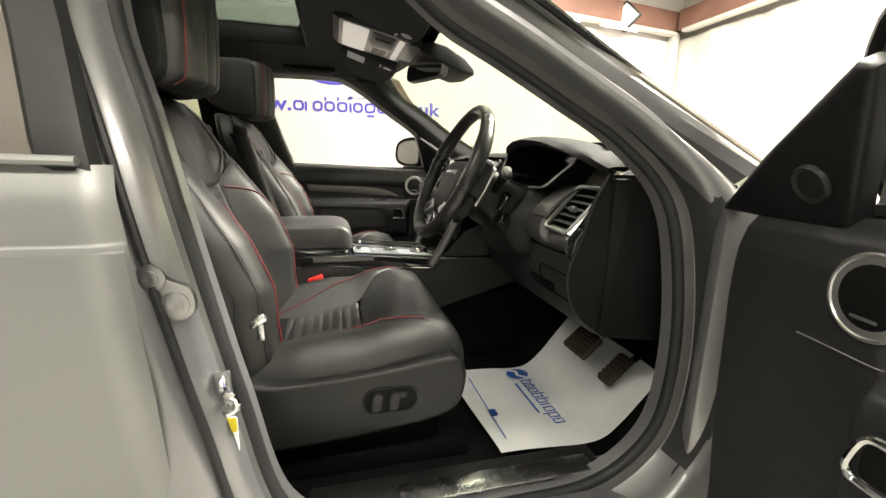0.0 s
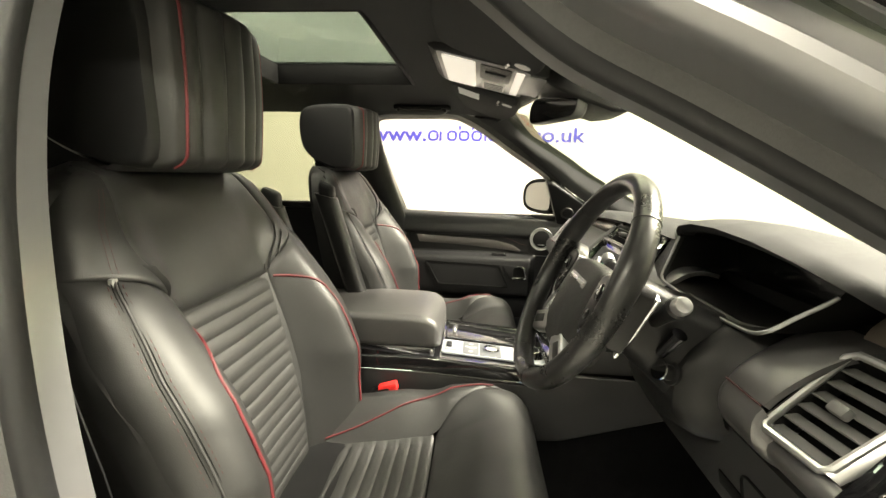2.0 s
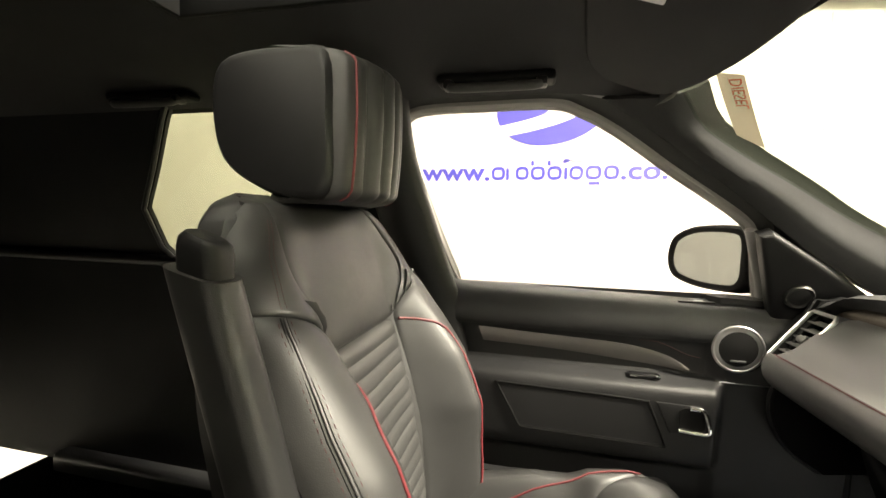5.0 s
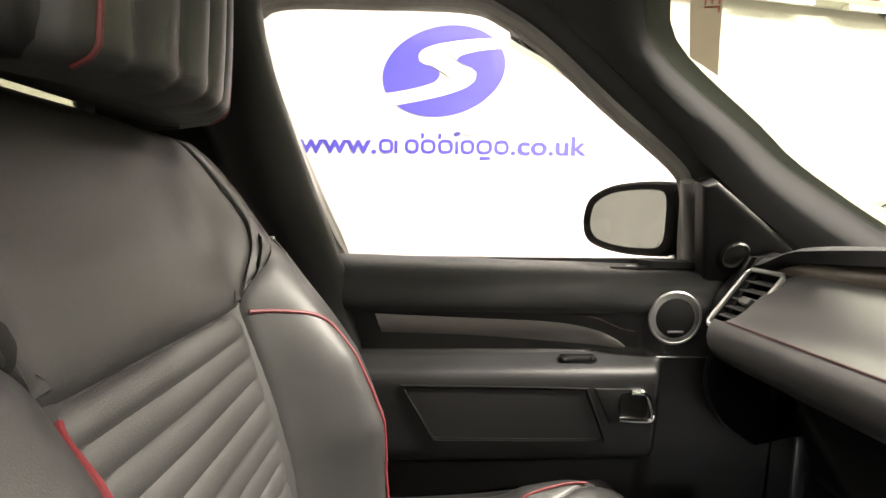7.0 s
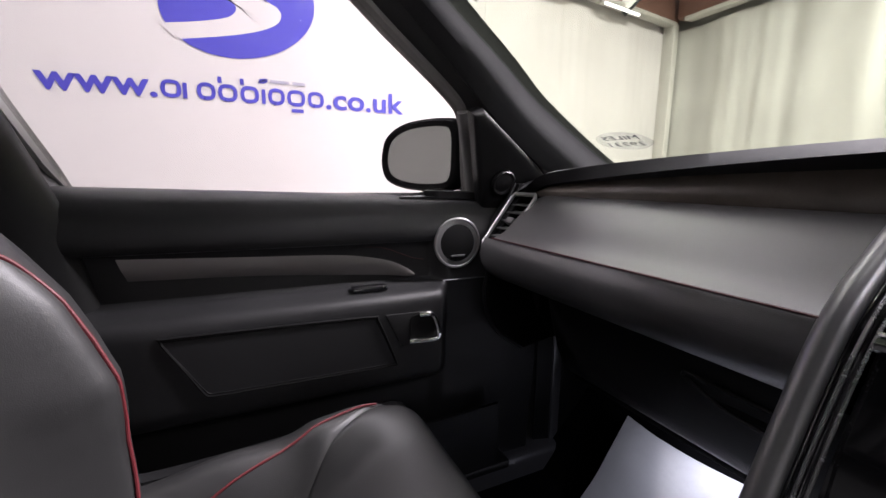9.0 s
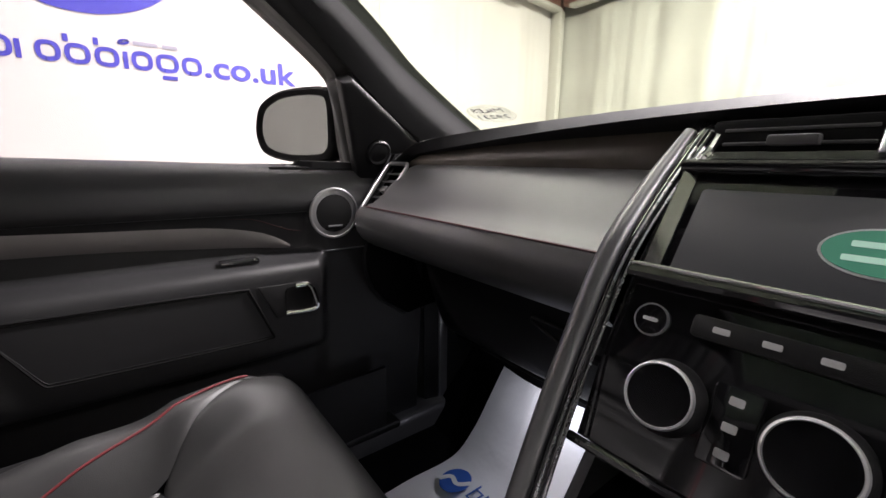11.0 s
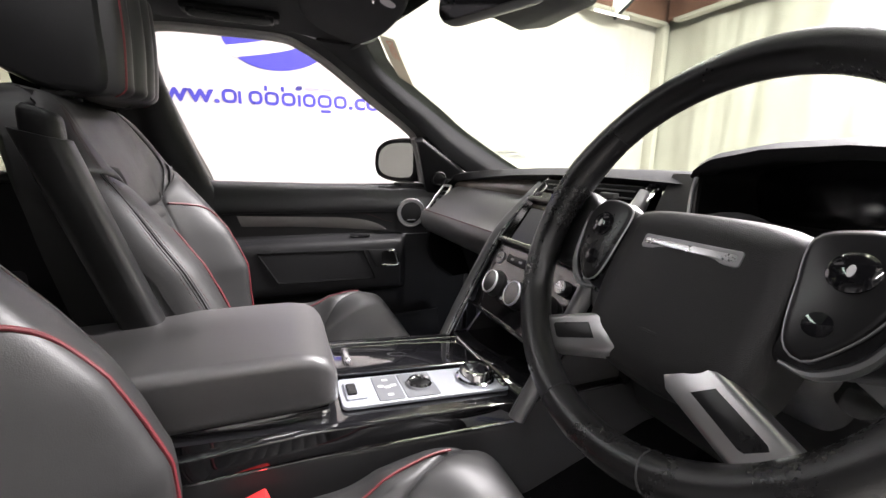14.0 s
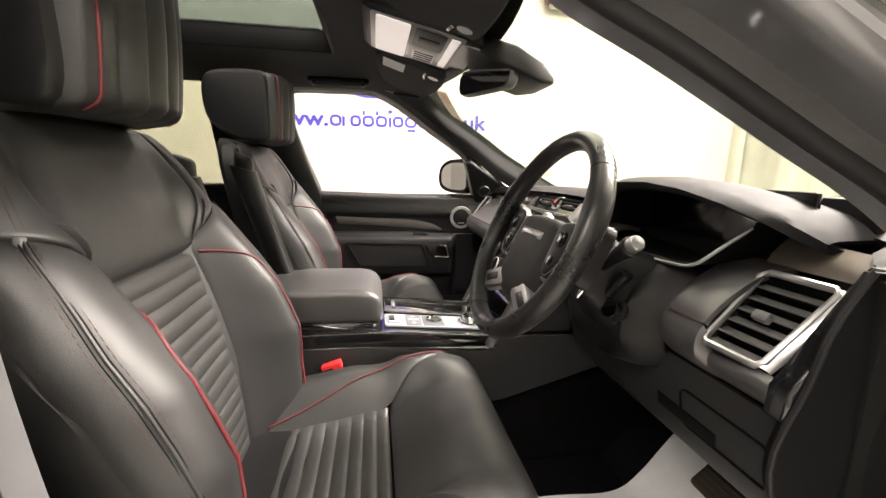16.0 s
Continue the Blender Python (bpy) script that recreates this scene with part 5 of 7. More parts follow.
    roll_line = curve([(0.1755, 1.234), (0.168, 1.224), (0.166, 1.205), (0.174, 1.182), (0.202, 1.160), (0.245, 1.147), (0.29, 1.142)], 18)
    rows, low_rows = [], []
    for y in np.concatenate([np.linspace(-0.606, -0.545, 10), np.linspace(-0.541, -0.503, 12)]):
        curl = 0.060 * max(0.0, (y + 0.545) / 0.042) ** 2.4
        rows.append([(a + curl, y, b) for a, b in panel_line])
        low_rows.append([(a + curl, y, b) for a, b in roll_line])
    under_line = curve([(0.196, 1.204), (0.186, 1.200), (0.181, 1.192), (0.184, 1.178), (0.206, 1.160), (0.247, 1.147), (0.29, 1.142)], 18)
    low_rows = [[(a, y, b) for a, b in under_line] for y in np.linspace(-0.70, -0.614, 8)] + low_rows
    part("leather_panel", sheet(np.array(rows), 0.008, (1, 0, -1)), DASH_LEATHER, d, "smooth black leather facia panel")
    part("lower_roll", sheet(np.array(low_rows), 0.008, (1, 0, 0)), DASH_LEATHER, d, "black leather lower facia")
    part("facia_stitching", tube([(0.1738, y, 1.2365) for y in np.linspace(-0.604, -0.535, 8)], 0.0012, 6), STITCH, d, "dark red stitching")
    kp = part("knee_panel", run([(0.196, 1.158), (0.200, 1.12), (0.215, 1.05), (0.240, 1.00), (0.28, 0.980), (0.36, 0.978)], -0.722, -0.18, bow=False), CONSOLE_GREY, d, "dark plastic knee panel")
    knee = curve([(0.196, 1.158), (0.200, 1.12), (0.215, 1.05), (0.240, 1.00), (0.28, 0.980)], 40)
    lid = [(-0.628 + a, 1.082 + b) for a, b in roundrect(0.150, 0.062, 0.014)]
    part("lid_groove", tube([(float(np.interp(-z, -knee[:, 1], knee[:, 0])) - 0.001, y, z) for y, z in lid], 0.0022, 6, closed=True), DARK, kp, "dark groove round a small lid")
    part("panel_slot", slab([(-0.62, 0.0), (-0.50, 0.0), (-0.50, 0.022), (-0.62, 0.022)], (0.2125, 0, 1.055), (0, 1, 0), Vector((-0.22, 0, 0.975)), (-0.975, 0, -0.22), 0.003, 0.001), DARK, kp, "dark slot")
    # short length of leather between the centre stack and the column
    part("leather_panel", run(up, -0.285, -0.163, 8, bow=False, flip=-1), DASH_LEATHER, d, "smooth black leather facia panel")
    part("lower_roll", run([(0.142, 1.240), (0.133, 1.228), (0.131, 1.205), (0.142, 1.182), (0.175, 1.160), (0.235, 1.145), (0.28, 1.142)], -0.285, -0.163, 8, bow=False, flip=-1), DASH_LEATHER, d, "black leather lower facia")
    part("facia_stitching", tube([(0.1385, y, 1.2425) for y in np.linspace(-0.28, -0.165, 6)], 0.0012, 6), STITCH, d, "dark red stitching")
    # panel round the column with the start knob
    rows = []
    for y in np.linspace(-0.525, -0.245, 30):
        q = (y + 0.41) / 0.165
        roll = 0.05 * float(smooth(y, -0.30, -0.245)) + 0.05 * float(smooth(-y, 0.485, 0.525))
        rows.append([(x + roll, y, z) for x, z in curve([(0.214, 1.297), (0.203, 1.293), (0.178, 1.272), (0.150, 1.240), (0.136, 1.205), (0.136, 1.165), (0.150, 1.116 + 0.045 * max(0, -q)), (0.176, 1.094 + 0.05 * max(0, -q)), (0.215, 1.090 + 0.05 * max(0, -q))], 22)])
    part("column_surround", sheet(np.array(rows), 0.008, (1, 0, 0)), COLUMN, d, "black column surround")
    knob = part("adjuster_knob", lathe([(0, 0), (0.017, 0), (0.017, 0.004), (0.012, 0.006), (0.012, 0.022), (0.010, 0.025), (0, 0.025)], (0.134, -0.480, 1.210), Vector((-0.9, -0.2, 0.35)), 24), SOFT, d, "round black knob with a bright ring")
    part("knob_ring", lathe([(0.012, 0), (0.015, 0), (0.015, 0.003), (0.012, 0.003)], (0.113, -0.4845, 1.218), Vector((-0.9, -0.2, 0.35)), 24), BRIGHT, knob)

    # side air vents: a slanted four-cornered frame with slats
    for side in (-1, 1):
        if side < 0:
            IT, IB, OB, OT = Vector((0.266, -0.600, 1.304)), Vector((0.178, -0.606, 1.212)), Vector((0.194, -0.678, 1.206)), Vector((0.276, -0.690, 1.302))
        else:
            IT, IB, OB, OT = Vector((0.232, 0.640, 1.316)), Vector((0.160, 0.640, 1.220)), Vector((0.160, 0.712, 1.220)), Vector((0.232, 0.712, 1.316))
        N = (IT - IB).cross(OB - IB).normalized()
        if N.x > 0:
            N = -N

        def at(u, v, off=0.0):
            return IB * (1 - u) * (1 - v) + OB * u * (1 - v) + IT * (1 - u) * v + OT * u * v + N * off

        rim = [(0.0, 0.06), (0.0, 0.94), (0.08, 1.0), (0.92, 1.0), (1.0, 0.94), (1.0, 0.06), (0.92, 0.0), (0.08, 0.0)]
        vent = part("side_vent", loft([[tuple(at(u, v, 0.002)) for u, v in rim], [tuple(at(0.5 + (u - 0.5) * 0.96, 0.5 + (v - 0.5) * 0.96, 0.0)) for u, v in rim], [tuple(at(0.5 + (u - 0.5) * 0.92, 0.5 + (v - 0.5) * 0.92, -0.032)) for u, v in rim]], caps=False), DARK, d, "side air vent")
        part("vent_back", slab(roundrect(0.07, 0.10, 0.004), at(0.5, 0.5, -0.034), (0, 1, 0), (at(0.5, 1) - at(0.5, 0)).normalized(), N, 0.002), DARK, vent)
        part("vent_frame", tube([tuple(at(u, v, 0.003)) for u, v in rim], 0.0050 if side < 0 else 0.0040, 8, closed=True), RING_METAL, vent, "satin metal vent frame")
        for k in range(6):
            v = 0.05 + 0.155 * k
            P = np.array([[tuple(at(u, v + 0.100 * g, -0.002 - 0.012 * g)) for g in (0, 0.5, 1)] for u in (0.03, 0.5, 0.97)])
            part("vent_slat", sheet(P, 0.0022, (0, 0, -1)), SLAT, vent)
        part("vent_slider", rbox(at(0.45, 0.5, 0.0), (0.012, 0.022, 0.014), 0.003, 2, Euler((0, radians(40), 0)).to_matrix()), SLAT, vent, "vent slider")
        if side < 0:
            P = np.array([[tuple(at(0.97 + 0.25 * g * (0.75 + 0.4 * v), v, 0.006 - 0.008 * g * g)) for g in np.linspace(0, 1, 5)] for v in np.linspace(0.0, 1.0, 8)])
            part("vent_edge", sheet(P, 0.004, tuple(-N)), RING_METAL, vent, "broad satin metal edge")
        if side < 0:
            part("end_filler", slab([(0.268, 1.312), (0.204, 1.226), (0.184, 1.200), (0.182, 1.165), (0.21, 1.135), (0.40, 1.135), (0.40, 1.338), (0.29, 1.335)], (0, -0.700, 0), (1, 0, 0), (0, 0, 1), (0, -1, 0), 0.026, 0.006, 3), PIANO, d, "gloss black block beside the vent")
        if side > 0:
            part("end_block", run([(0.292, 1.345), (0.250, 1.326), (0.200, 1.262), (0.188, 1.215), (0.20, 1.18), (0.26, 1.15)], side * 0.700, side * 0.752, 4, bow=False, flip=side), SOFT, d, "black end block")
        front = curve([(0.246, 0.734, 1.338), (0.214, 0.731, 1.275), (0.200, 0.729, 1.212), (0.174, 0.726, 1.12), (0.203, 0.726, 1.04), (0.275, 0.735, 0.982)], 16)
        back = curve([(0.45, 0.768, 1.335), (0.45, 0.770, 1.26), (0.45, 0.770, 1.19), (0.45, 0.770, 1.11), (0.45, 0.770, 1.02), (0.45, 0.770, 0.98)], 16)
        P = np.array([[f + (b - f) * np.array((t, min(1.0, 1.6 * t), t)) for t in np.linspace(0, 1, 8)] for f, b in zip(front, back)])
        P[:, :, 1] *= side
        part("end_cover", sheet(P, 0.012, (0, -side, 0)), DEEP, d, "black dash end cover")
        rim = front * np.array((1, side, 1))
        part("cover_edge", tube(rim, 0.004, 8), SOFT, d)

    # dark carcass behind the panels
    for c0, s0 in (((0.47, 0.0, 1.22), (0.30, 1.40, 0.20)), ((0.40, -0.42, 1.345), (0.02, 0.42, 0.12)), ((0.38, -0.45, 1.075), (0.26, 0.52, 0.15)), ((0.37, -0.735, 1.165), (0.24, 0.03, 0.33))):
        part("carcass", rbox(c0, s0, 0.004), DARK, d)
    # instrument binnacle: hood, hollow behind its rim, dark display at the bottom
    lip_y = [-0.635, -0.62, -0.595, -0.55, -0.48, -0.40, -0.32, -0.25, -0.222, -0.210]
    lip_z = [1.352, 1.366, 1.384, 1.402, 1.418, 1.425, 1.423, 1.413, 1.402, 1.392]
    lip_x = [0.310, 0.280, 0.252, 0.228, 0.212, 0.206, 0.210, 0.222, 0.232, 0.242]
    hood = []
    for y in np.linspace(-0.635, -0.210, 44):
        z0, rear = float(lerp(y, lip_y, lip_z)), float(lerp(y, lip_y, lip_x))
        pr = curve([(rear + 0.035, z0 - 0.020), (rear + 0.006, z0 - 0.017), (rear, z0 - 0.009), (rear + 0.012, z0), (rear + 0.10, z0 + 0.003), (0.44, 0.55 * z0 + 0.45 * 1.375 - 0.004), (0.56, 1.356)], 20)
        hood.append([(x, y, z) for x, z in pr])
    bn = part("binnacle_hood", sheet(np.array(hood), 0.010, (0, 0, -1)), DASH_TOP, d, "hood over the instruments")
    mouth = curve([(0.203, -0.255, 1.303), (0.200, -0.33, 1.297), (0.199, -0.42, 1.294), (0.200, -0.50, 1.295), (0.206, -0.540, 1.302), (0.232, -0.560, 1.332), (0.262, -0.574, 1.364), (0.262, -0.57, 1.385), (0.240, -0.53, 1.398), (0.222, -0.47, 1.407), (0.216, -0.40, 1.411), (0.222, -0.31, 1.408), (0.236, -0.245, 1.396), (0.240, -0.222, 1.380), (0.222, -0.232, 1.335)], 90, closed=True)
    deep = mouth.copy()
    deep[:, 0] = 0.345
    deep[:, 1] = -0.405 + (mouth[:, 1] + 0.405) * 0.92
    deep[:, 2] = 1.350 + (mouth[:, 2] - 1.350) * 0.95
    part("binnacle_wall", loft([mouth, mouth * 0.8 + deep * 0.2, deep], caps=False), DARK, bn, "black hollow of the binnacle")
    part("instrument_screen", rbox((0.350, -0.405, 1.350), (0.01, 0.36, 0.125), 0.004, 2), SCREEN, bn, "dark instrument display")
    part("display_glare", slab(roundrect(0.10, 0.075, 0.006), (0.3445, -0.49, 1.345), (0, 1, 0), (0, 0, 1), (-1, 0, 0), 0.001), SCREEN, bn)
    part("binnacle_edge", tube(np.concatenate([mouth[-10:], mouth[:40]]) + np.array((-0.001, 0, 0.0)), 0.0028, 8), GUNMETAL, bn, "thin metal edge")
    # cheek between the binnacle and the middle vents
    P = np.array([[(0.245 - 0.045 * (1 - k) + 0.015 * t, -0.222 - 0.033 * (1 - k) * (1 - t) + 0.055 * t, 1.300 + 0.085 * k) for t in np.linspace(0, 1, 5)] for k in np.linspace(0, 1, 6)])
    part("binnacle_cheek", sheet(P, 0.006, (1, 0, 0)), COLUMN, bn)

    # ---- centre stack ----
    def stack(b, y, off=0.0):
        """On the stack's face: b is the height; off stands proud of it."""
        x = lerp(b, [1.00, 1.06, 1.11, 1.165, 1.225, 1.235, 1.305, 1.345], [0.03, 0.062, 0.085, 0.108, 0.142, 0.150, 0.200, 0.235])
        return Vector((float(x) - 0.82 * off, y, b + 0.57 * off))

    face = np.array([[tuple(stack(b, y)) for y in np.linspace(-0.143, 0.143, 14)] for b in np.linspace(1.098, 1.335, 24)])
    part("centre_panel", sheet(face, 0.02, (1, 0, -1)), PIANO, d, "gloss black centre panel")
    for side in (-1, 1):
        line = curve([(0.243, side * 0.138, 1.352), (0.225, side * 0.143, 1.330), (0.188, side * 0.150, 1.288), (0.146, side * 0.155, 1.236), (0.102, side * 0.156, 1.160), (0.060, side * 0.154, 1.085), (0.020, side * 0.150, 1.010)], 40)
        w = np.interp(np.linspace(0, 1, 40), [0, 0.15, 1], [0.012, 0.017, 0.014])
        if side > 0:
            part("side_rail", tube(line + np.array((-0.004, 0.012, 0.002)), np.interp(np.linspace(0, 1, 40), [0, 0.12, 0.3, 1], [0.006, 0.0095, 0.0115, 0.0105]), 14), RAIL, d, "broad satin grey side rail")
            part("rail_flank", tube(line + np.array((-0.001, -0.002, 0)), 0.0070, 12), PIANO, d, "gloss black flank of the rail")
            part("rail_line", tube(line[2:] + np.array((-0.010, -0.006, 0.003)), 0.0014, 6), CHROME, d)
        else:
            part("side_rail", tube(line + np.array((-0.004, 0, 0)), w, 14, flat=0.75, up=(0, 1, 0)), RAIL, d, "broad satin grey side rail")
        inner = line.copy()
        inner[:, 1] -= side * 0.016
        part("rail_line", tube(inner[2:] + np.array((-0.008, side * 0.004, 0.003)), 0.0013, 6), CHROME, d)
        frame_line = [(0.222, 0.128, 1.330), (0.222, 0.146, 1.330), (0.256, 0.146, 1.366), (0.256, 0.128, 1.366)]
        part("rail_cap", tube(curve([(x, side * y, z) for x, y, z in frame_line], 32, closed=True), 0.0042, 8, closed=True), BRIGHT, d, "polished metal loop at the rail's end")
        part("cap_insert", rbox((0.243, side * 0.137, 1.346), (0.044, 0.012, 0.008), 0.003, 2, Euler((0, radians(-46), 0)).to_matrix()), CHROME, d)
    # middle air vents with the hazard switch between
    part("vent_well", rbox((0.262, 0, 1.343), (0.05, 0.26, 0.040), 0.004), DARK, d, "dark middle vents")
    for side in (-1, 1):
        for k in range(3):
            part("vent_slat", rbox((0.243 + 0.002 * k, side * 0.070, 1.331 + 0.012 * k), (0.022, 0.100, 0.0028), 0.001, 2, Euler((0, radians(-8), 0)).to_matrix()), SLAT, d)
        part("vent_slider", rbox((0.234, side * 0.068, 1.344), (0.018, 0.034, 0.009), 0.002), SLAT, d, "grey vent slider")
    hz = part("hazard_panel", rbox((0.240, 0.0, 1.344), (0.022, 0.036, 0.044), 0.004, 2, Euler((0, radians(38), 0)).to_matrix()), CHROME, d, "satin metal hazard switch panel")
    part("hazard_button", rbox((0.231, 0.0, 1.3495), (0.012, 0.022, 0.026), 0.003, 2, Euler((0, radians(38), 0)).to_matrix()), PIANO, hz)
    tri = [(0.0, 0.006), (-0.007, -0.005), (0.007, -0.005)]
    Vs = Vector((0.615, 0, 0.79))
    Ns = Vector((-0.79, 0, 0.615))
    part("hazard_mark", slab(tri, Vector((0.2262, 0, 1.3532)), (0, 1, 0), Vs, Ns, 0.0008), BUCKLE_RED, hz, "red triangle")
    # display
    U = Vector((0, -1, 0))
    V = (stack(1.30, 0) - stack(1.238, 0)).normalized()
    N = Vector((-V.z, 0, V.x))
    c = (stack(1.304, 0) + stack(1.232, 0)) / 2
    hgt = (stack(1.302, 0) - stack(1.234, 0)).length
    scr = part("display", slab(roundrect(0.232, hgt, 0.004), c - N * 0.001, U, V, N, 0.003, 0.0008), LIT_SCREEN, d, "dark touch display showing a green oval")
    em = c + N * 0.0022 - U * -0.004
    part("emblem_rim", slab(ellipse(0.034, 0.0185), em, U, V, N, 0.0006), PALE, scr, "pale rim")
    part("emblem", slab(ellipse(0.0322, 0.0168), em + N * 0.0005, U, V, N, 0.0006), EM_GREEN, scr, "green oval")
    for b, w in ((0.0052, 0.036), (-0.0056, 0.042)):
        part("emblem_bar", slab(roundrect(w, 0.0045, 0.001, 2), em + V * b + N * 0.001, U, V, N, 0.0005), EM_PALE, scr, "pale bar")
    part("display_hood", tube([tuple(stack(1.318, y, 0.006)) for y in np.linspace(-0.138, 0.138, 12)], 0.007, 10), PIANO, d, "gloss display surround")
    for side in (-1, 1):
        P = np.array([[tuple(stack(b, side * (0.124 + 0.010 * k), 0.002 + 0.008 * k)) for k in np.linspace(0, 1, 4)] for b in np.linspace(1.234, 1.312, 8)])
        part("display_cheek", sheet(P, 0.003, (1, side, -1)), CHEEK, d, "bright slanted cheek")
    part("display_ledge", tube([tuple(stack(1.229, y, 0.008)) for y in np.linspace(-0.142, 0.142, 12)], 0.0075, 10, flat=0.8), PIANO, d, "gloss ledge")
    part("ledge_line", tube([tuple(stack(1.2335, y, 0.014)) for y in np.linspace(-0.142, 0.142, 12)], 0.0016, 6), BRIGHT, d, "bright line")
    # climate controls
    V2 = (stack(1.20, 0) - stack(1.12, 0)).normalized()
    N2 = Vector((-V2.z, 0, V2.x))
    for y in (0.086, 0.0, -0.086):
        ctr = stack(1.152, y)
        dial = part("climate_dial", lathe([(0.0, 0), (0.0285, 0), (0.0276, 0.005), (0.0255, 0.008), (0.0248, 0.015), (0.024, 0.016), (0, 0.016)], ctr, N2, 40), HARD, d, "rotary climate dial with a bright ring")
        part("dial_ring", lathe([(0.0218, 0.0), (0.0243, 0.0), (0.0246, 0.003), (0.0237, 0.006), (0.0224, 0.0065), (0.0217, 0.004)], ctr + N2 * 0.0125, N2, 40), DIAL_RING, dial, "polished metal ring")
        part("dial_face", lathe([(0.0, 0), (0.0219, 0), (0.0219, 0.0035), (0.0, 0.0035)], ctr + N2 * 0.0135, N2, 36), SCREEN, dial, "dark glass face")
    for y in (0.043, -0.043):
        pn = part("button_panel", slab(roundrect(0.030, 0.056, 0.004), stack(1.150, y), U, V2, N2, 0.003, 0.001), PIANO, d, "gloss button panel")
        for b in (-0.018, 0, 0.018):
            part("button_mark", slab(roundrect(0.009, 0.006, 0.001, 2), stack(1.150, y) + V2 * b + N2 * 0.003, U, V2, N2, 0.0004), PALE, pn)
    bp = part("button_bar", slab(roundrect(0.132, 0.017, 0.004), stack(1.204, 0.018), U, V2, N2, 0.006, 0.002), HARD, d, "button bar under the display")
    for y in (0.064, 0.034, 0.004, -0.028):
        part("button_mark", slab(roundrect(0.011, 0.0045, 0.001, 2), stack(1.204, y) + N2 * 0.006, U, V2, N2, 0.0004), PALE, bp)
    kb = part("volume_knob", lathe([(0.0, 0), (0.013, 0), (0.0125, 0.012), (0.011, 0.014), (0, 0.014)], stack(1.194, -0.108), N2, 28), HARD, d, "small dark knob")
    part("knob_rim", lathe([(0.0075, 0), (0.0115, 0), (0.0112, 0.002), (0.0085, 0.002)], stack(1.194, -0.108) + N2 * 0.0138, N2, 24), CHROME, kb)
    part("knob_face", lathe([(0, 0), (0.008, 0), (0.008, 0.001), (0, 0.001)], stack(1.194, -0.108) + N2 * 0.014, N2, 20), PIANO, kb)
    ob = part("round_button", lathe([(0.0, 0), (0.0125, 0), (0.0122, 0.003), (0, 0.0035)], stack(1.199, 0.114), N2, 28), PIANO, d, "round gloss button")
    part("button_ring", lathe([(0.0118, 0.0), (0.0135, 0.0), (0.0135, 0.003), (0.0118, 0.003)], stack(1.199, 0.114), N2, 28), GUNMETAL, ob)
    part("button_mark", slab(roundrect(0.012, 0.003, 0.001, 2), stack(1.199, 0.114) + N2 * 0.0036, U, V2, N2, 0.0004), PALE, ob)
    # open tray below the controls
    part("tray_floor", rbox((0.14, 0, 1.030), (0.22, 0.29, 0.010), 0.003), PIANO, d, "gloss tray floor")
    part("tray_back", rbox((0.235, 0, 1.065), (0.01, 0.30, 0.08), 0.002), DARK, d)
    part("tray_lip", tube([(0.075, y, 1.096) for y in np.linspace(-0.148, 0.148, 6)], 0.004, 8), PIANO, d)
    part("socket_flap", rbox((0.082, -0.088, 1.092), (0.006, 0.055, 0.010), 0.002), CHROME, d, "small bright flap")
    return d


WOODY = surface("gloss_veneer_strip", (0.13, 0.112, 0.094), 0.25, coat=0.5, grain=(200, 0.0001), blotch=(25, 0.2))
DASH_TOP = surface("dash_top_pad", (0.020, 0.020, 0.0212), 0.72, cells=(900, 0.0004), blotch=(6, 0.12), spec=0.2)
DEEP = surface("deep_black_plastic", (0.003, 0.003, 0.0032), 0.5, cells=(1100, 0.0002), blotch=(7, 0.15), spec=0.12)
DIAL_RING = surface("pale_dial_ring", (0.85, 0.85, 0.86), 0.42, metal=0.9, spread=0.03)
SLAT = surface("grey_vent_plastic", (0.085, 0.085, 0.083), 0.40, spread=0.08, spec=0.7)
COLUMN = surface("column_plastic", (0.0075, 0.0075, 0.0077), 0.42, cells=(1200, 0.0002), blotch=(8, 0.15), spec=0.28)
CHEEK = surface("polished_dark_cheek", (0.42, 0.42, 0.41), 0.10, metal=1.0, spread=0.05)
PAD = surface("grey_button_pad", (0.12, 0.125, 0.135), 0.4, blotch=(20, 0.08))
LIT_SCREEN = glowing("lit_display_glass", (0.010, 0.0105, 0.011), 0.8)
EM_GREEN = glowing("display_green", (0.035, 0.17, 0.105), 0.32)
EM_PALE = glowing("display_pale", (0.30, 0.48, 0.38), 0.4)
dashboard()


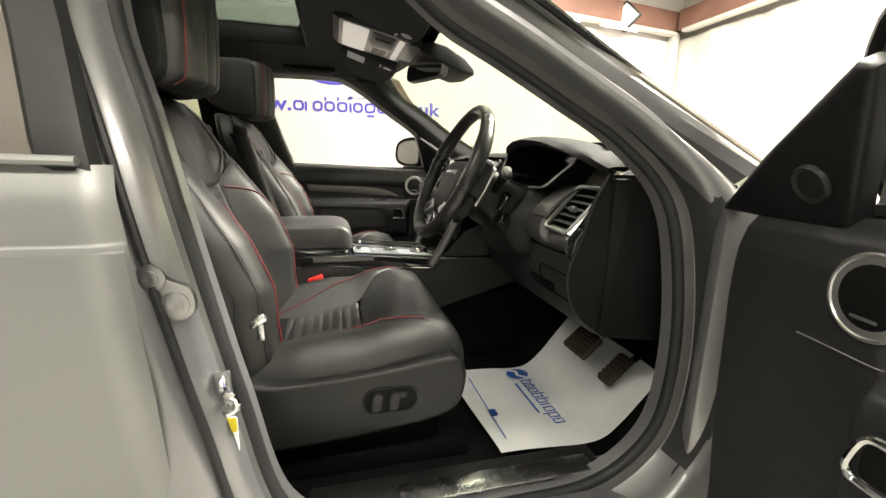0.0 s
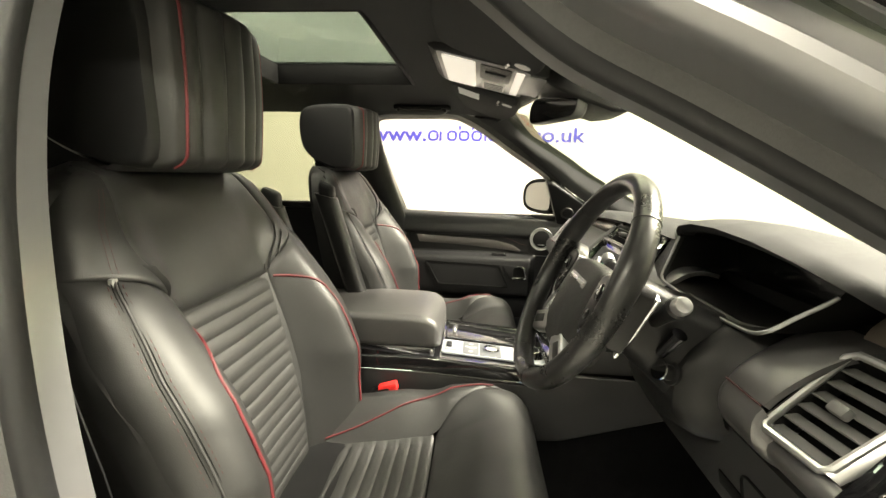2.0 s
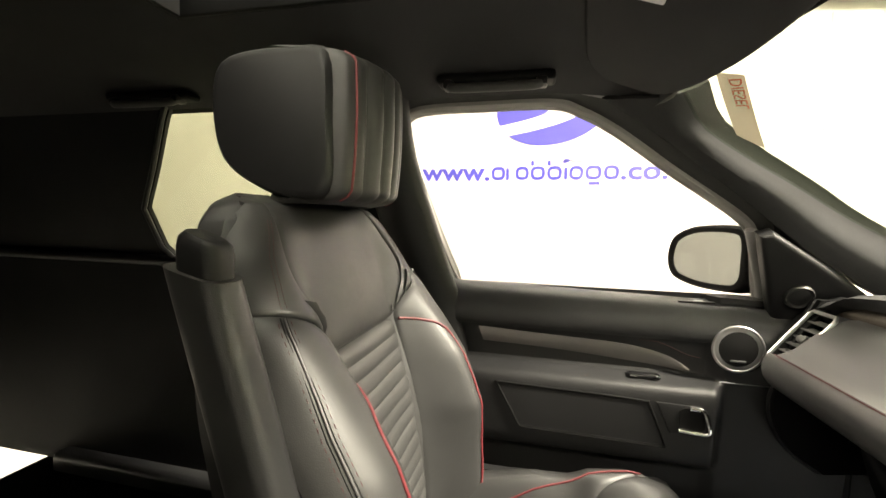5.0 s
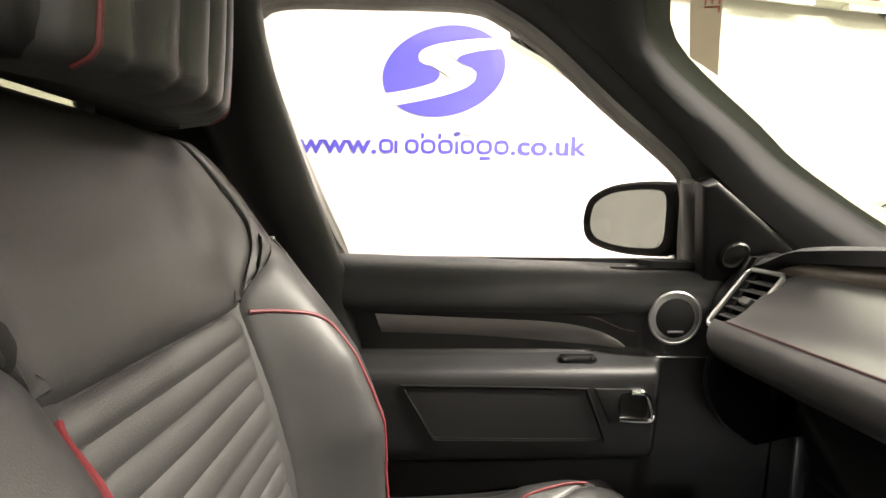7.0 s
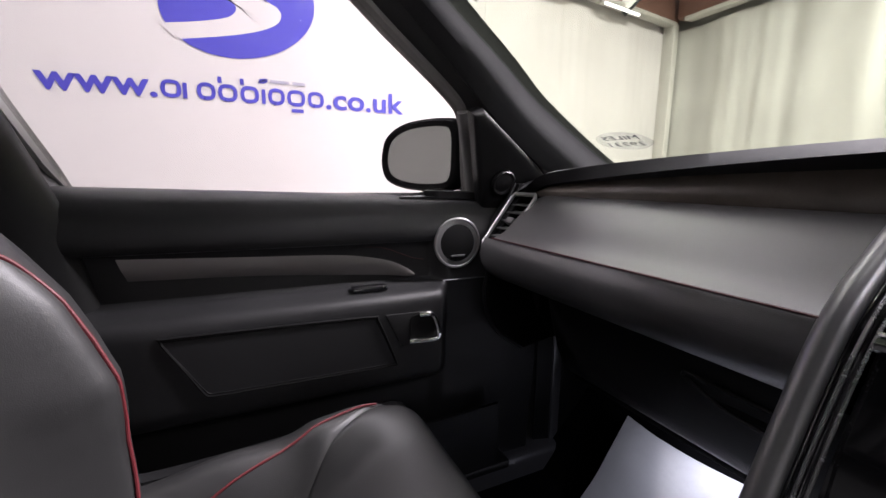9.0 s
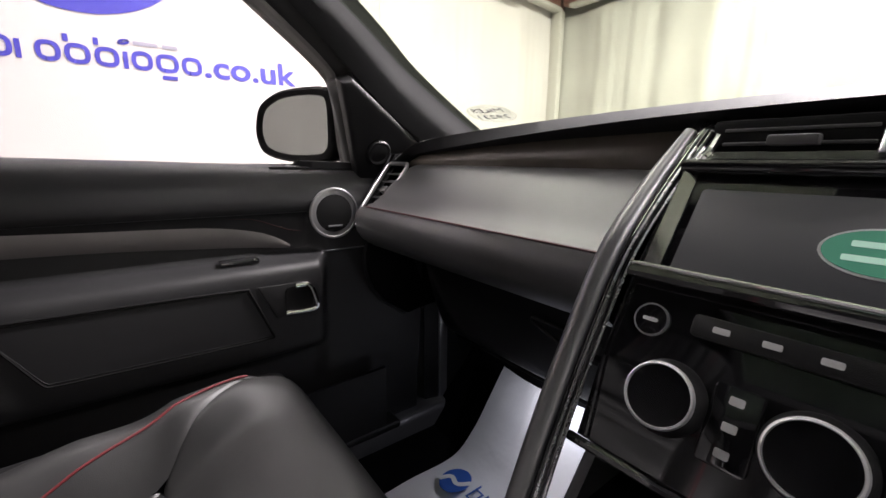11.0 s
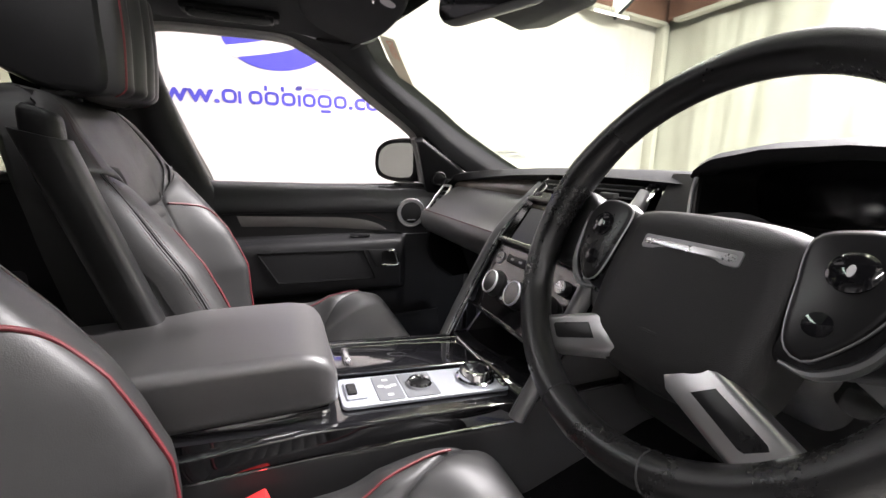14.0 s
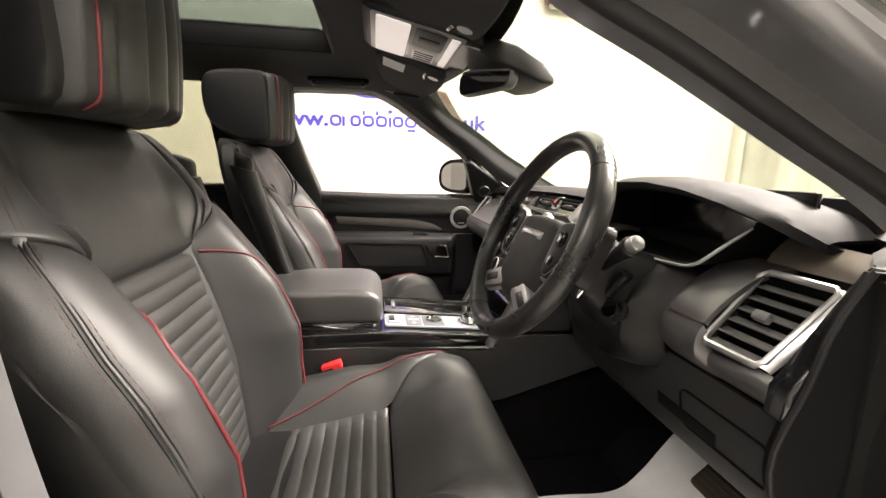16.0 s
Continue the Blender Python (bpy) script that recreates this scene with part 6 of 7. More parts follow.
# ---------- centre console ----------
def centre_console():
    c = thing("centre_console", (-0.25, 0.01, 0.65), "gloss black and grey centre console between the seats", "console")
    top = lambda x: 1.056 - 0.075 * (x + 0.24)
    side_poly = [(-0.66, 0.80), (-0.66, 1.015), (-0.30, 1.012), (0.0, 0.99), (0.06, 1.03), (0.13, 1.12), (0.22, 1.16), (0.40, 1.12), (0.62, 1.02), (0.62, 0.95), (0.31, 0.926), (0.06, 0.850)]
    for s in (-1, 1):
        part("console_side", slab(side_poly, (0, 0.005 + s * 0.128, 0), (1, 0, 0), (0, 0, 1), (0, s, 0), 0.012, 0.006, 3), CONSOLE_GREY, c, "dark grey plastic console side")
        part("gloss_edge", slab([(-0.66, 1.012), (-0.66, 1.040), (-0.28, 1.052), (0.02, 1.030), (0.03, 0.996), (-0.28, 1.012)], (0, 0.005 + s * 0.130, 0), (1, 0, 0), (0, 0, 1), (0, s, 0), 0.013, 0.004, 3), PIANO, c, "gloss black edge")
        part("edge_line", tube([(-0.62, 0.005 + s * 0.141, 1.016), (-0.28, 0.005 + s * 0.143, 1.014), (0.02, 0.005 + s * 0.143, 0.998)], 0.002, 6), BRIGHT, c, "thin bright line")
    part("tunnel", rbox((-0.02, 0.005, 0.77), (1.28, 0.235, 0.26), 0.02, 3), CARPET, c, "black carpeted tunnel")
    deck = np.array([[(x, y, top(x) - 0.008) for y in np.linspace(-0.130, 0.142, 8)] for x in np.linspace(-0.66, 0.065, 16)])
    part("deck", sheet(deck, 0.03, (0, 0, -1)), PIANO, c, "gloss black console top")
    ang = Euler((0, math.atan(0.075), 0)).to_matrix()
    U, V, N = ang @ Vector((1, 0, 0)), Vector((0, 1, 0)), ang @ Vector((0, 0, 1))
    # silver control panel on the driver's side
    o = Vector((-0.103, -0.062, top(-0.103) - 0.006))
    panel = part("control_panel", slab(roundrect(0.272, 0.082, 0.010), o, U, V, N, 0.005, 0.0015), SILVER, c, "satin silver control panel")
    part("stop_switch", slab([(a - 0.112, b) for a, b in roundrect(0.032, 0.05, 0.004)], o + N * 0.005, U, V, N, 0.003, 0.001), SILVER, panel)
    part("brake_switch", slab([(a - 0.118, b) for a, b in roundrect(0.014, 0.03, 0.003)], o + N * 0.008, U, V, N, 0.003, 0.001), HARD, panel, "dark brake switch")
    part("button_pad", slab([(a - 0.062, b) for a, b in roundrect(0.040, 0.072, 0.003)], o + N * 0.005, U, V, N, 0.0012, 0.0004), PAD, panel, "grey button pad")
    for a, b in ((-0.062, 0.022), (-0.062, -0.022), (-0.062, 0), (-0.052, 0.004), (-0.072, 0.004)):
        part("button_mark", slab([(p + a, q + b) for p, q in roundrect(0.009, 0.006, 0.001, 2)], o + N * 0.0062, U, V, N, 0.0004), PALE, panel)
    part("dial_pad", slab([(a - 0.012, b) for a, b in roundrect(0.054, 0.072, 0.003)], o + N * 0.005, U, V, N, 0.0012, 0.0004), PAD, panel, "grey dial pad")
    part("terrain_dial", lathe([(0, 0), (0.0205, 0), (0.0205, 0.004), (0.018, 0.007), (0.0165, 0.004), (0, 0.004)], o + U * -0.010 + N * 0.006, N, 36), BRIGHT, panel, "bright terrain dial")
    sel = part("gear_selector", lathe([(0, 0), (0.033, 0), (0.033, 0.003), (0.029, 0.005), (0.0275, 0.016), (0.0255, 0.019), (0.022, 0.0195), (0.020, 0.017), (0, 0.017)], o + U * 0.090 + N * 0.005, N, 44), BRIGHT, panel, "polished rotary gear selector")
    part("selector_face", lathe([(0, 0), (0.0195, 0), (0.0195, 0.001), (0, 0.001)], o + U * 0.090 + N * 0.0222, N, 32), PIANO, sel, "gloss black face")
    part("gate_strip", slab([(a + 0.130, b) for a, b in roundrect(0.012, 0.074, 0.002)], o + N * 0.005, U, V, N, 0.0012, 0.0004), PIANO, panel, "gloss strip")
    for k, ch in enumerate("PRNDS"):
        geo, w = lettering(ch, 0.008, o + U * 0.127 + V * (0.030 - 0.014 * k) + N * 0.0063, -V, U, N, 0.0004)
        part("gate_letter", geo, PALE, panel, "pale gear letter")
    # lidded tray on the passenger's side
    o2 = Vector((-0.105, 0.050, top(-0.105) - 0.006))
    lid = part("tray_lid", slab(roundrect(0.262, 0.116, 0.006), o2, U, V, N, 0.006, 0.002), PIANO, c, "gloss black sliding tray lid")
    part("lid_line", tube([tuple(o2 + U * a + V * b + N * 0.006) for a, b in roundrect(0.262, 0.116, 0.006)], 0.0014, 6, closed=True), BRIGHT, lid, "bright edge")
    part("lid_pull", rbox(o2 + U * -0.108 + N * 0.010, (0.013, 0.052, 0.012), 0.005, 3, ang), CHROME, lid, "bright pull")
    # armrest lid
    rings = []
    for x, h, w in ((-0.66, 0.0, 0.118), (-0.655, 0.03, 0.120), (-0.60, 0.052, 0.121), (-0.45, 0.060, 0.121), (-0.34, 0.060, 0.121), (-0.300, 0.059, 0.121), (-0.275, 0.055, 0.120), (-0.258, 0.046, 0.117), (-0.248, 0.033, 0.112), (-0.243, 0.018, 0.104), (-0.242, 0.004, 0.096)):
        cz = 1.062 + h / 2 + 0.012
        rings.append([(x, 0.008 + a, cz + b) for a, b in roundrect(2 * w, max(h + 0.024, 0.03), 0.016, 5)])
    arm = part("armrest_lid", loft(rings), LID, c, "padded black leather armrest lid")
    part("armrest_stitching", tube([(x, 0.008 - 0.119, 1.098) for x in np.linspace(-0.64, -0.30, 8)] + [(-0.262, 0.008 - 0.114, 1.096), (-0.2495, 0.008 - 0.10, 1.094)] + [(-0.2462, 0.008 + b, 1.092) for b in np.linspace(-0.08, 0.10, 6)], 0.0014, 6), STITCH, arm, "dark red stitching")
    part("armrest_base", rbox((-0.455, 0.008, 1.052), (0.40, 0.232, 0.026), 0.006), PIANO, c, "gloss base of the armrest")
    part("lid_catch", rbox((-0.262, -0.085, 1.055), (0.012, 0.05, 0.012), 0.003), BRIGHT, c, "bright catch")
    return c


centre_console()


# ---------- doors ----------
CARD_A = curve([(0.838, 1.322), (0.812, 1.327), (0.778, 1.317), (0.757, 1.290), (0.749, 1.262), (0.749, 1.240), (0.754, 1.230), (0.768, 1.224), (0.771, 1.16), (0.765, 1.150), (0.735, 1.144), (0.712, 1.137), (0.703, 1.124), (0.702, 1.09), (0.706, 1.03), (0.711, 0.985), (0.722, 0.966), (0.750, 0.955), (0.765, 0.93), (0.770, 0.80), (0.775, 0.69)], 110)
CARD_B = np.array([(0.838, 1.322), (0.812, 1.327), (0.778, 1.317), (0.757, 1.290), (0.748, 1.25), (0.745, 1.20), (0.745, 1.15), (0.748, 1.10), (0.752, 1.0), (0.760, 0.9), (0.770, 0.8), (0.775, 0.69)])


def card_y(x, z):
    """Inner face of the door card at a place."""
    za, ya = CARD_A[::-1, 1], CARD_A[::-1, 0]
    k = np.argsort(za)
    a = np.interp(z, za[k], ya[k])
    b = np.interp(z, CARD_B[::-1, 1], CARD_B[::-1, 0])
    w = smooth(x, 0.070, 0.105)
    return (1 - w) * a + w * b


def belt_drop(x, z):
    return -0.026 * (x + 0.49) * smooth(z, 1.20, 1.30)


def window_hole(n=90):
    pts = [(-0.49, 1.318), (-0.53, 1.43), (-0.572, 1.565), (-0.600, 1.635), (-0.603, 1.668), (-0.588, 1.697), (-0.545, 1.710), (-0.42, 1.713), (-0.28, 1.713), (-0.225, 1.698), (-0.15, 1.660), (-0.036, 1.586), (0.105, 1.498), (0.143, 1.458), (0.166, 1.39), (0.190, 1.304)]
    p = curve(pts, n)
    foot = np.stack([np.linspace(0.186, -0.49, 30)[1:-1], np.linspace(1.304, 1.318, 30)[1:-1]], 1)
    return np.concatenate([p, foot])


def front_door(name, m, mirror, label):
    """A front door with its card, window frame and sail panel; m places it, mirror turns it to the other side."""
    flip = Matrix.Diagonal((1, -1, 1, 1)) if mirror else Matrix()
    full = m @ flip
    base = full @ Vector((0, 0.82, 0.68))
    door = thing(name, base, label, "car door", "front doors")

    def add(nm, geo, mat_, parent=door, lab="", angle=38):
        return part(nm, moved(geo, full), mat_, parent, lab, angle)

    xs = np.concatenate([np.linspace(-0.515, 0.05, 46), np.linspace(0.055, 0.12, 20), np.linspace(0.13, 0.335, 16)])
    P = np.zeros((len(xs), len(CARD_A), 3))
    for i, x in enumerate(xs):
        z = CARD_A[:, 1]
        b = np.interp(z, CARD_B[::-1, 1], CARD_B[::-1, 0])
        w = float(smooth(x, 0.068, 0.104))
        y = (1 - w) * CARD_A[:, 0] + w * b
        # the recess and the rest fade out towards the rear edge
        P[i] = np.stack([0 * z + x, y, z + belt_drop(x, z)], 1)
    card = add("door_card", sheet(P, 0.014, (0, 1, 0)), CARD, lab="black soft door card")
    line = window_hole()
    tan = np.roll(line, -1, 0) - np.roll(line, 1, 0)
    out = np.stack([tan[:, 1], -tan[:, 0]], 1)
    out /= np.linalg.norm(out, axis=1)[:, None]
    ctr = np.array((-0.22, 1.5))
    out *= np.sign(((line - ctr) * out).sum(1))[:, None]
    up = smooth(line[:, 1], 1.32, 1.36)

    def row(o, dy):
        q = line + out * o * (0.25 + 0.75 * up[:, None])
        return np.stack([q[:, 0], belt_y(q[:, 1]) + dy, q[:, 1]], 1)

    def ring(rows):
        R = [np.concatenate([r, r[:1]]) for r in rows]
        return sheet(np.stack(R, 1), 0.004, (0, 1, 0))

    fr = add("window_frame", ring([row(0.008, 0.008), row(0.016, -0.002), row(0.022, -0.012), row(0.034, -0.016), row(0.044, -0.010), row(0.050, 0.012)]), FRAME_GREY, lab="dark grey window frame")
    add("window_seal", ring([row(-0.004, 0.016), row(0.0, 0.004), row(0.006, -0.002), row(0.013, -0.001)]), RUBBER_GREY, fr, "grey rubber seal")
    taper = (1 - 0.75 * smooth(line[:, 0], -0.25, 0.0))[:, None]
    add("frame_seal", ring([row(0.047, -0.002), row(0.052, -0.018)] + [row(0.052 + a * taper, b) for a, b in ((0.026, -0.014), (0.053, 0.012), (0.098, 0.04))]), RUBBER, fr, "black rubber seal")
    zs = np.linspace(1.28, 1.75, 10)
    gx = np.linspace(-0.63, 0.24, 12)
    G = np.array([[(x, float(belt_y(z)) + 0.008, z) for x in gx] for z in zs])
    for i, z in enumerate(zs):
        lo = float(np.interp(z, [1.28, 1.318, 1.665, 1.75], [-0.49, -0.49, -0.61, -0.60]))
        hi = float(np.interp(z, [1.28, 1.304, 1.483, 1.613, 1.708, 1.75], [0.20, 0.20, 0.13, -0.05, -0.19, -0.25]))
        G[i, :, 0] = np.linspace(lo, hi, 12)
    pane = add("window_pane", sheet(G, 0.004), CLEAR, lab="clear door glass")
    pane.visible_shadow = False
    # divider bar and sail panel with its small loudspeaker
    add("divider_bar", tube([(0.205, 0.832, 1.30), (0.170, 0.800, 1.39), (0.133, 0.755, 1.472)], 0.012, 10, flat=0.7), DIVIDER, lab="grey divider bar")
    sail = add("sail_panel", slab([(0.190, 1.292), (0.123, 1.470), (0.145, 1.478), (0.30, 1.385), (0.43, 1.295)], (0, 1.380, 0), (1, 0, 0), (0, -0.45, 1), (0, -1, -0.45), 0.030, 0.010, 3), SOFT, lab="black sail panel")
    add("small_loudspeaker", lathe([(0, 0), (0.027, 0), (0.027, 0.003), (0.024, 0.007), (0.019, 0.004), (0.006, 0.006), (0, 0.007)], (0.221, 0.7425, 1.340), (0, -1, -0.45), 32), HARD, sail, "small round loudspeaker")
    # loudspeaker in the card
    sp = add("loudspeaker", lathe([(0, 0), (0.044, 0), (0.044, 0.002), (0.03, 0.004), (0, 0.005)], (0.121, 0.7462, 1.221), (0, -1, 0), 40), DARK, card, "round loudspeaker grille")
    add("loudspeaker_ring", lathe([(0.0450, 0), (0.050, 0), (0.0505, 0.003), (0.0488, 0.005), (0.0462, 0.005), (0.0450, 0.003)], (0.121, 0.7462, 1.221), (0, -1, 0), 48), RING_METAL, sp, "satin metal ring")
    add("loudspeaker_bar", rbox((0.121, 0.7405, 1.196), (0.030, 0.003, 0.004), 0.001), GUNMETAL, sp)
    add("card_line", tube([(x, float(card_y(x, 1.147)) - 0.001, 1.147) for x in np.linspace(0.092, 0.20, 8)], 0.0013, 6), GUNMETAL, card)
    # metal inlay in the recess, red-brown stitched line above it
    top = curve([(-0.43, 1.222), (-0.25, 1.214), (-0.10, 1.207), (-0.02, 1.193), (0.018, 1.177), (0.034, 1.166)], 30)
    bot = curve([(-0.418, 1.188), (-0.25, 1.182), (-0.10, 1.171), (-0.02, 1.164), (0.018, 1.160), (0.034, 1.160)], 30)
    P = np.stack([np.stack([q[:, 0], 0 * q[:, 0] + 0.766, q[:, 1]], 1) for q in (top, (top + bot) / 2 + np.array((0, 0.0)), bot)], 1)
    P[:, 1, 1] -= 0.003
    P[:, :, 1] -= 0.012 * smooth(P[:, :, 0], -0.02, 0.05)
    add("metal_inlay", sheet(P, 0.006, (0, 1, 0)), INLAY, card, "brushed metal inlay")
    add("inlay_stitching", tube([(x, float(card_y(x, 1.20)) - 0.001, 1.238 - 0.02 * float(smooth(x, -0.4, 0.0)) - 0.03 * float(smooth(x, -0.04, 0.06))) for x in np.linspace(-0.45, 0.06, 24)], 0.0009, 6), STITCH, card, "dark red stitching")
    # stitched insert, handle and switches of the armrest
    ins = curve([(-0.375, 1.110), (-0.368, 1.113), (-0.28, 1.112), (-0.14, 1.109), (-0.062, 1.106), (-0.056, 1.102), (-0.038, 1.06), (-0.020, 1.012), (-0.024, 1.007), (-0.11, 1.008), (-0.23, 1.010), (-0.315, 1.012), (-0.325, 1.017), (-0.348, 1.060)], 120, closed=True)
    add("insert_seam", tube([(x, float(card_y(np.array(x), z)) - 0.0005, z) for x, z in ins], 0.002, 6, closed=True), DARK, card)
    add("insert_edge", tube([(x, float(card_y(np.array(x), z)) - 0.0006, z) for x, z in [(q[0] * 0.985 - 0.003, 1.060 + (q[1] - 1.060) * 0.92) for q in ins]], 0.0009, 4, closed=True), DARK, card)
    hp = add("handle_plate", slab([(-0.042, 1.107), (0.042, 1.105), (0.054, 1.099), (0.066, 1.056), (0.060, 1.046), (-0.012, 1.044)], (0, 0.706, 0), (1, 0, 0), (0, 0, 1), (0, -1, 0), 0.006, 0.002), HARD, card, "dark grey handle plate")
    add("handle_recess", slab([(a + 0.028, b + 1.077) for a, b in roundrect(0.048, 0.046, 0.010)], (0, 0.6995, 0), (1, 0, 0), (0, 0, 1), (0, -1, 0), 0.002, 0.0), DARK, hp)
    add("door_handle", tube(curve([(0.002, 0.697, 1.053), (0.04, 0.694, 1.052), (0.057, 0.692, 1.056), (0.055, 0.692, 1.078), (0.046, 0.695, 1.099), (0.022, 0.698, 1.101)], 30), 0.0048, 8), BRIGHT, hp, "polished inner door handle")
    add("window_switch", rbox((-0.06, 0.738, 1.148), (0.065, 0.024, 0.010), 0.004, 2), PIANO, card, "gloss window switch")
    add("switch_tip", rbox((-0.035, 0.726, 1.152), (0.008, 0.006, 0.005), 0.001), BRIGHT, card)
    add("lock_plate", rbox((0.052, 0.792, 1.3085), (0.075, 0.018, 0.004), 0.0015), HARD, card, "small lock plate")
    add("lock_mark", rbox((0.056, 0.790, 1.3112), (0.018, 0.006, 0.002), 0.0005), PALE, card)
    add("map_pocket", sheet(np.array([[(x, 0.735 - 0.02 * math.cos((x + 0.1) * 3.5), z) for x in np.linspace(-0.42, 0.22, 16)] for z in np.linspace(0.72, 0.865, 6)]), 0.008, (0, 1, 0)), SOFT, card, "door pocket")
    # outer skin
    S = np.array([[(x, 0.905 + 0.045 * math.sin(2.6 * (z - 0.6) / 0.7) - 0.03 * float(smooth(z, 1.2, 1.32)), z) for x in np.linspace(-0.52, 0.44, 14)] for z in np.linspace(0.62, 1.315, 14)])
    add("outer_skin", sheet(S, 0.004, (0, -1, 0)), PAINT, lab="grey metallic outer skin")
    add("door_end", rbox((0.42, 0.84, 0.98), (0.03, 0.14, 0.64), 0.006), PAINT, lab="painted hinge end")
    return door


FRAME_GREY = surface("grey_frame_trim", (0.045, 0.045, 0.044), 0.55, blotch=(10, 0.12))
DIVIDER = surface("grey_divider_trim", (0.20, 0.195, 0.19), 0.6, blotch=(10, 0.1))
RUBBER_GREY = surface("grey_rubber_trim", (0.27, 0.26, 0.25), 0.6, blotch=(10, 0.1))
front_door("passenger_door", Matrix(), False, "closed passenger door with black card and metal inlay")
HX, HY, SWING = 0.47, -0.86, 76
front_door("driver_door", Matrix.Translation((HX, HY, 0)) @ pose(0, 0, 0, 0, 0, SWING) @ Matrix.Translation((-HX, -HY, 0)), True, "wide open driver's door showing its black card")


def rear_door():
    d = thing("rear_door", (-1.0, -0.93, 0.7), "closed grey metallic rear door with dark glass", "car door")

    def front(z):
        return float(lerp(z, [0.68, 0.927, 1.07, 1.242, 1.345, 1.50, 1.72], [-0.52, -0.532, -0.535, -0.548, -0.562, -0.60, -0.665]))

    def skin(z, t):
        y = 0.945 - 0.05 * ((z - 1.12) / 0.42) ** 2 - 0.012 * float(smooth(z, 1.243, 1.252)) - 0.012 * float(smooth(z, 1.30, 1.345))
        return (front(z) - 0.012 * (1 - min(1, t / 0.03)) ** 2 * -1 - t * 0.95 - 0.0, -(y - 0.02 * max(0, 1 - t / 0.02) ** 2), z)

    zs = np.concatenate([np.linspace(0.66, 1.235, 14), np.linspace(1.238, 1.258, 8), np.linspace(1.27, 1.342, 6)])
    ts = np.concatenate([[0, 0.004, 0.010, 0.018], np.linspace(0.03, 1, 10)])
    part("outer_skin", sheet(np.array([[skin(z, t) for t in ts] for z in zs]), 0.004, (0, 1, 0)), DOOR_PAINT_LIT, d, "painted door skin")
    part("belt_strip", tube([(front(1.346) - 0.01, -0.915, 1.346), (-1.5, -0.915, 1.350)], 0.006, 8), LIT_PAINT, d, "painted belt strip")
    P = np.array([[(front(z) - 0.055 - t * 0.8, -(0.90 - 0.42 * (z - 1.35)), z) for t in np.linspace(0, 1, 6)] for z in np.linspace(1.345, 1.72, 8)])
    part("rear_glass", sheet(P, 0.004), TINTED, d, "dark tinted door glass")
    rows = np.array([[(front(z) - t, -(0.905 - 0.42 * max(0, z - 1.35) + dy), z) for t, dy in ((0.0, -0.02), (0.004, 0.0), (0.02, 0.006), (0.05, 0.004), (0.06, -0.006))] for z in np.linspace(1.335, 1.75, 14)])
    part("glass_frame", sheet(rows, 0.006), RUBBER, d, "black window frame")


# rear door takes the lit copy of the car paint
DOOR_PAINT_LIT = LIT_PAINT
# opaque brown-grey: the reflection in the dark glass is put into its colour
TINTED = surface("tinted_glass_reflecting", (0.085, 0.072, 0.060), 0.35, spread=0.06, spec=0.25)
rear_door()


def pillar_fittings():
    h = thing("hinge", (-0.525, -0.865, 1.12), "grey metal rear door hinge with bolts on the pillar", "hinge")
    part("hinge_leaf", slab(curve([(-0.556, 1.215), (-0.536, 1.222), (-0.512, 1.196), (-0.486, 1.182), (-0.482, 1.150), (-0.505, 1.136), (-0.540, 1.150), (-0.552, 1.180)], 30, closed=True).tolist(), (0, -0.868, 0), (1, 0, 0), (0, 0, 1), (0, -1, 0), 0.010, 0.003), GUNMETAL, h, "dark metal hinge leaf")
    for x, z in ((-0.505, 1.160), (-0.530, 1.198)):
        part("bolt", lathe([(0, 0), (0.018, 0), (0.018, 0.004), (0.011, 0.005), (0.011, 0.008), (0.005, 0.009), (0, 0.007)], (x, -0.877, z), (0, -1, 0), 20), GUNMETAL, h, "hinge bolt")
    s = thing("door_striker", (-0.452, -0.86, 0.99), "bright metal door striker on the pillar", "striker")
    part("striker_plate", rbox((-0.462, -0.857, 1.020), (0.022, 0.008, 0.056), 0.003), GUNMETAL, s)
    part("striker_loop", tube(curve([(-0.462, -0.86, 1.038), (-0.450, -0.90, 1.036), (-0.436, -0.903, 1.028), (-0.436, -0.903, 1.012), (-0.450, -0.90, 1.006), (-0.462, -0.86, 1.004)], 26), 0.005, 8), BRIGHT, s)
    w = thing("tyre_label", (-0.452, -0.862, 0.935), "small white and yellow label on the door pillar", "label")
    part("label_face", slab(roundrect(0.026, 0.066, 0.004), (-0.460, -0.858, 0.940), (1, 0, 0), (0, 0, 1), (0, -1, 0), 0.002), PAPER, w)
    part("label_band", slab(roundrect(0.026, 0.024, 0.004), (-0.460, -0.8602, 0.961), (1, 0, 0), (0, 0, 1), (0, -1, 0), 0.001), YELLOW, w, "yellow band")
    b = thing("belt_tongue", (-0.44, -0.735, 0.98), "metal seat belt tongue hanging by the driver's seat", "seat belt")
    part("tongue", rbox((-0.432, -0.735, 1.075), (0.032, 0.010, 0.016), 0.004, 2, Euler((0, radians(-30), 0)).to_matrix()), CHROME, b)
    part("tongue_blade", rbox((-0.428, -0.735, 1.054), (0.012, 0.004, 0.030), 0.001), CHROME, b)
    part("webbing", sheet(np.array([[(-0.545 + a - 0.08 * float(smooth(z, 1.1, 1.45)), -0.725 + 0.03 * float(smooth(z, 1.2, 1.5)), z) for a in (-0.022, 0, 0.022)] for z in np.linspace(0.80, 1.52, 20)]), 0.002), SOFT, b, "black belt webbing")


pillar_fittings()


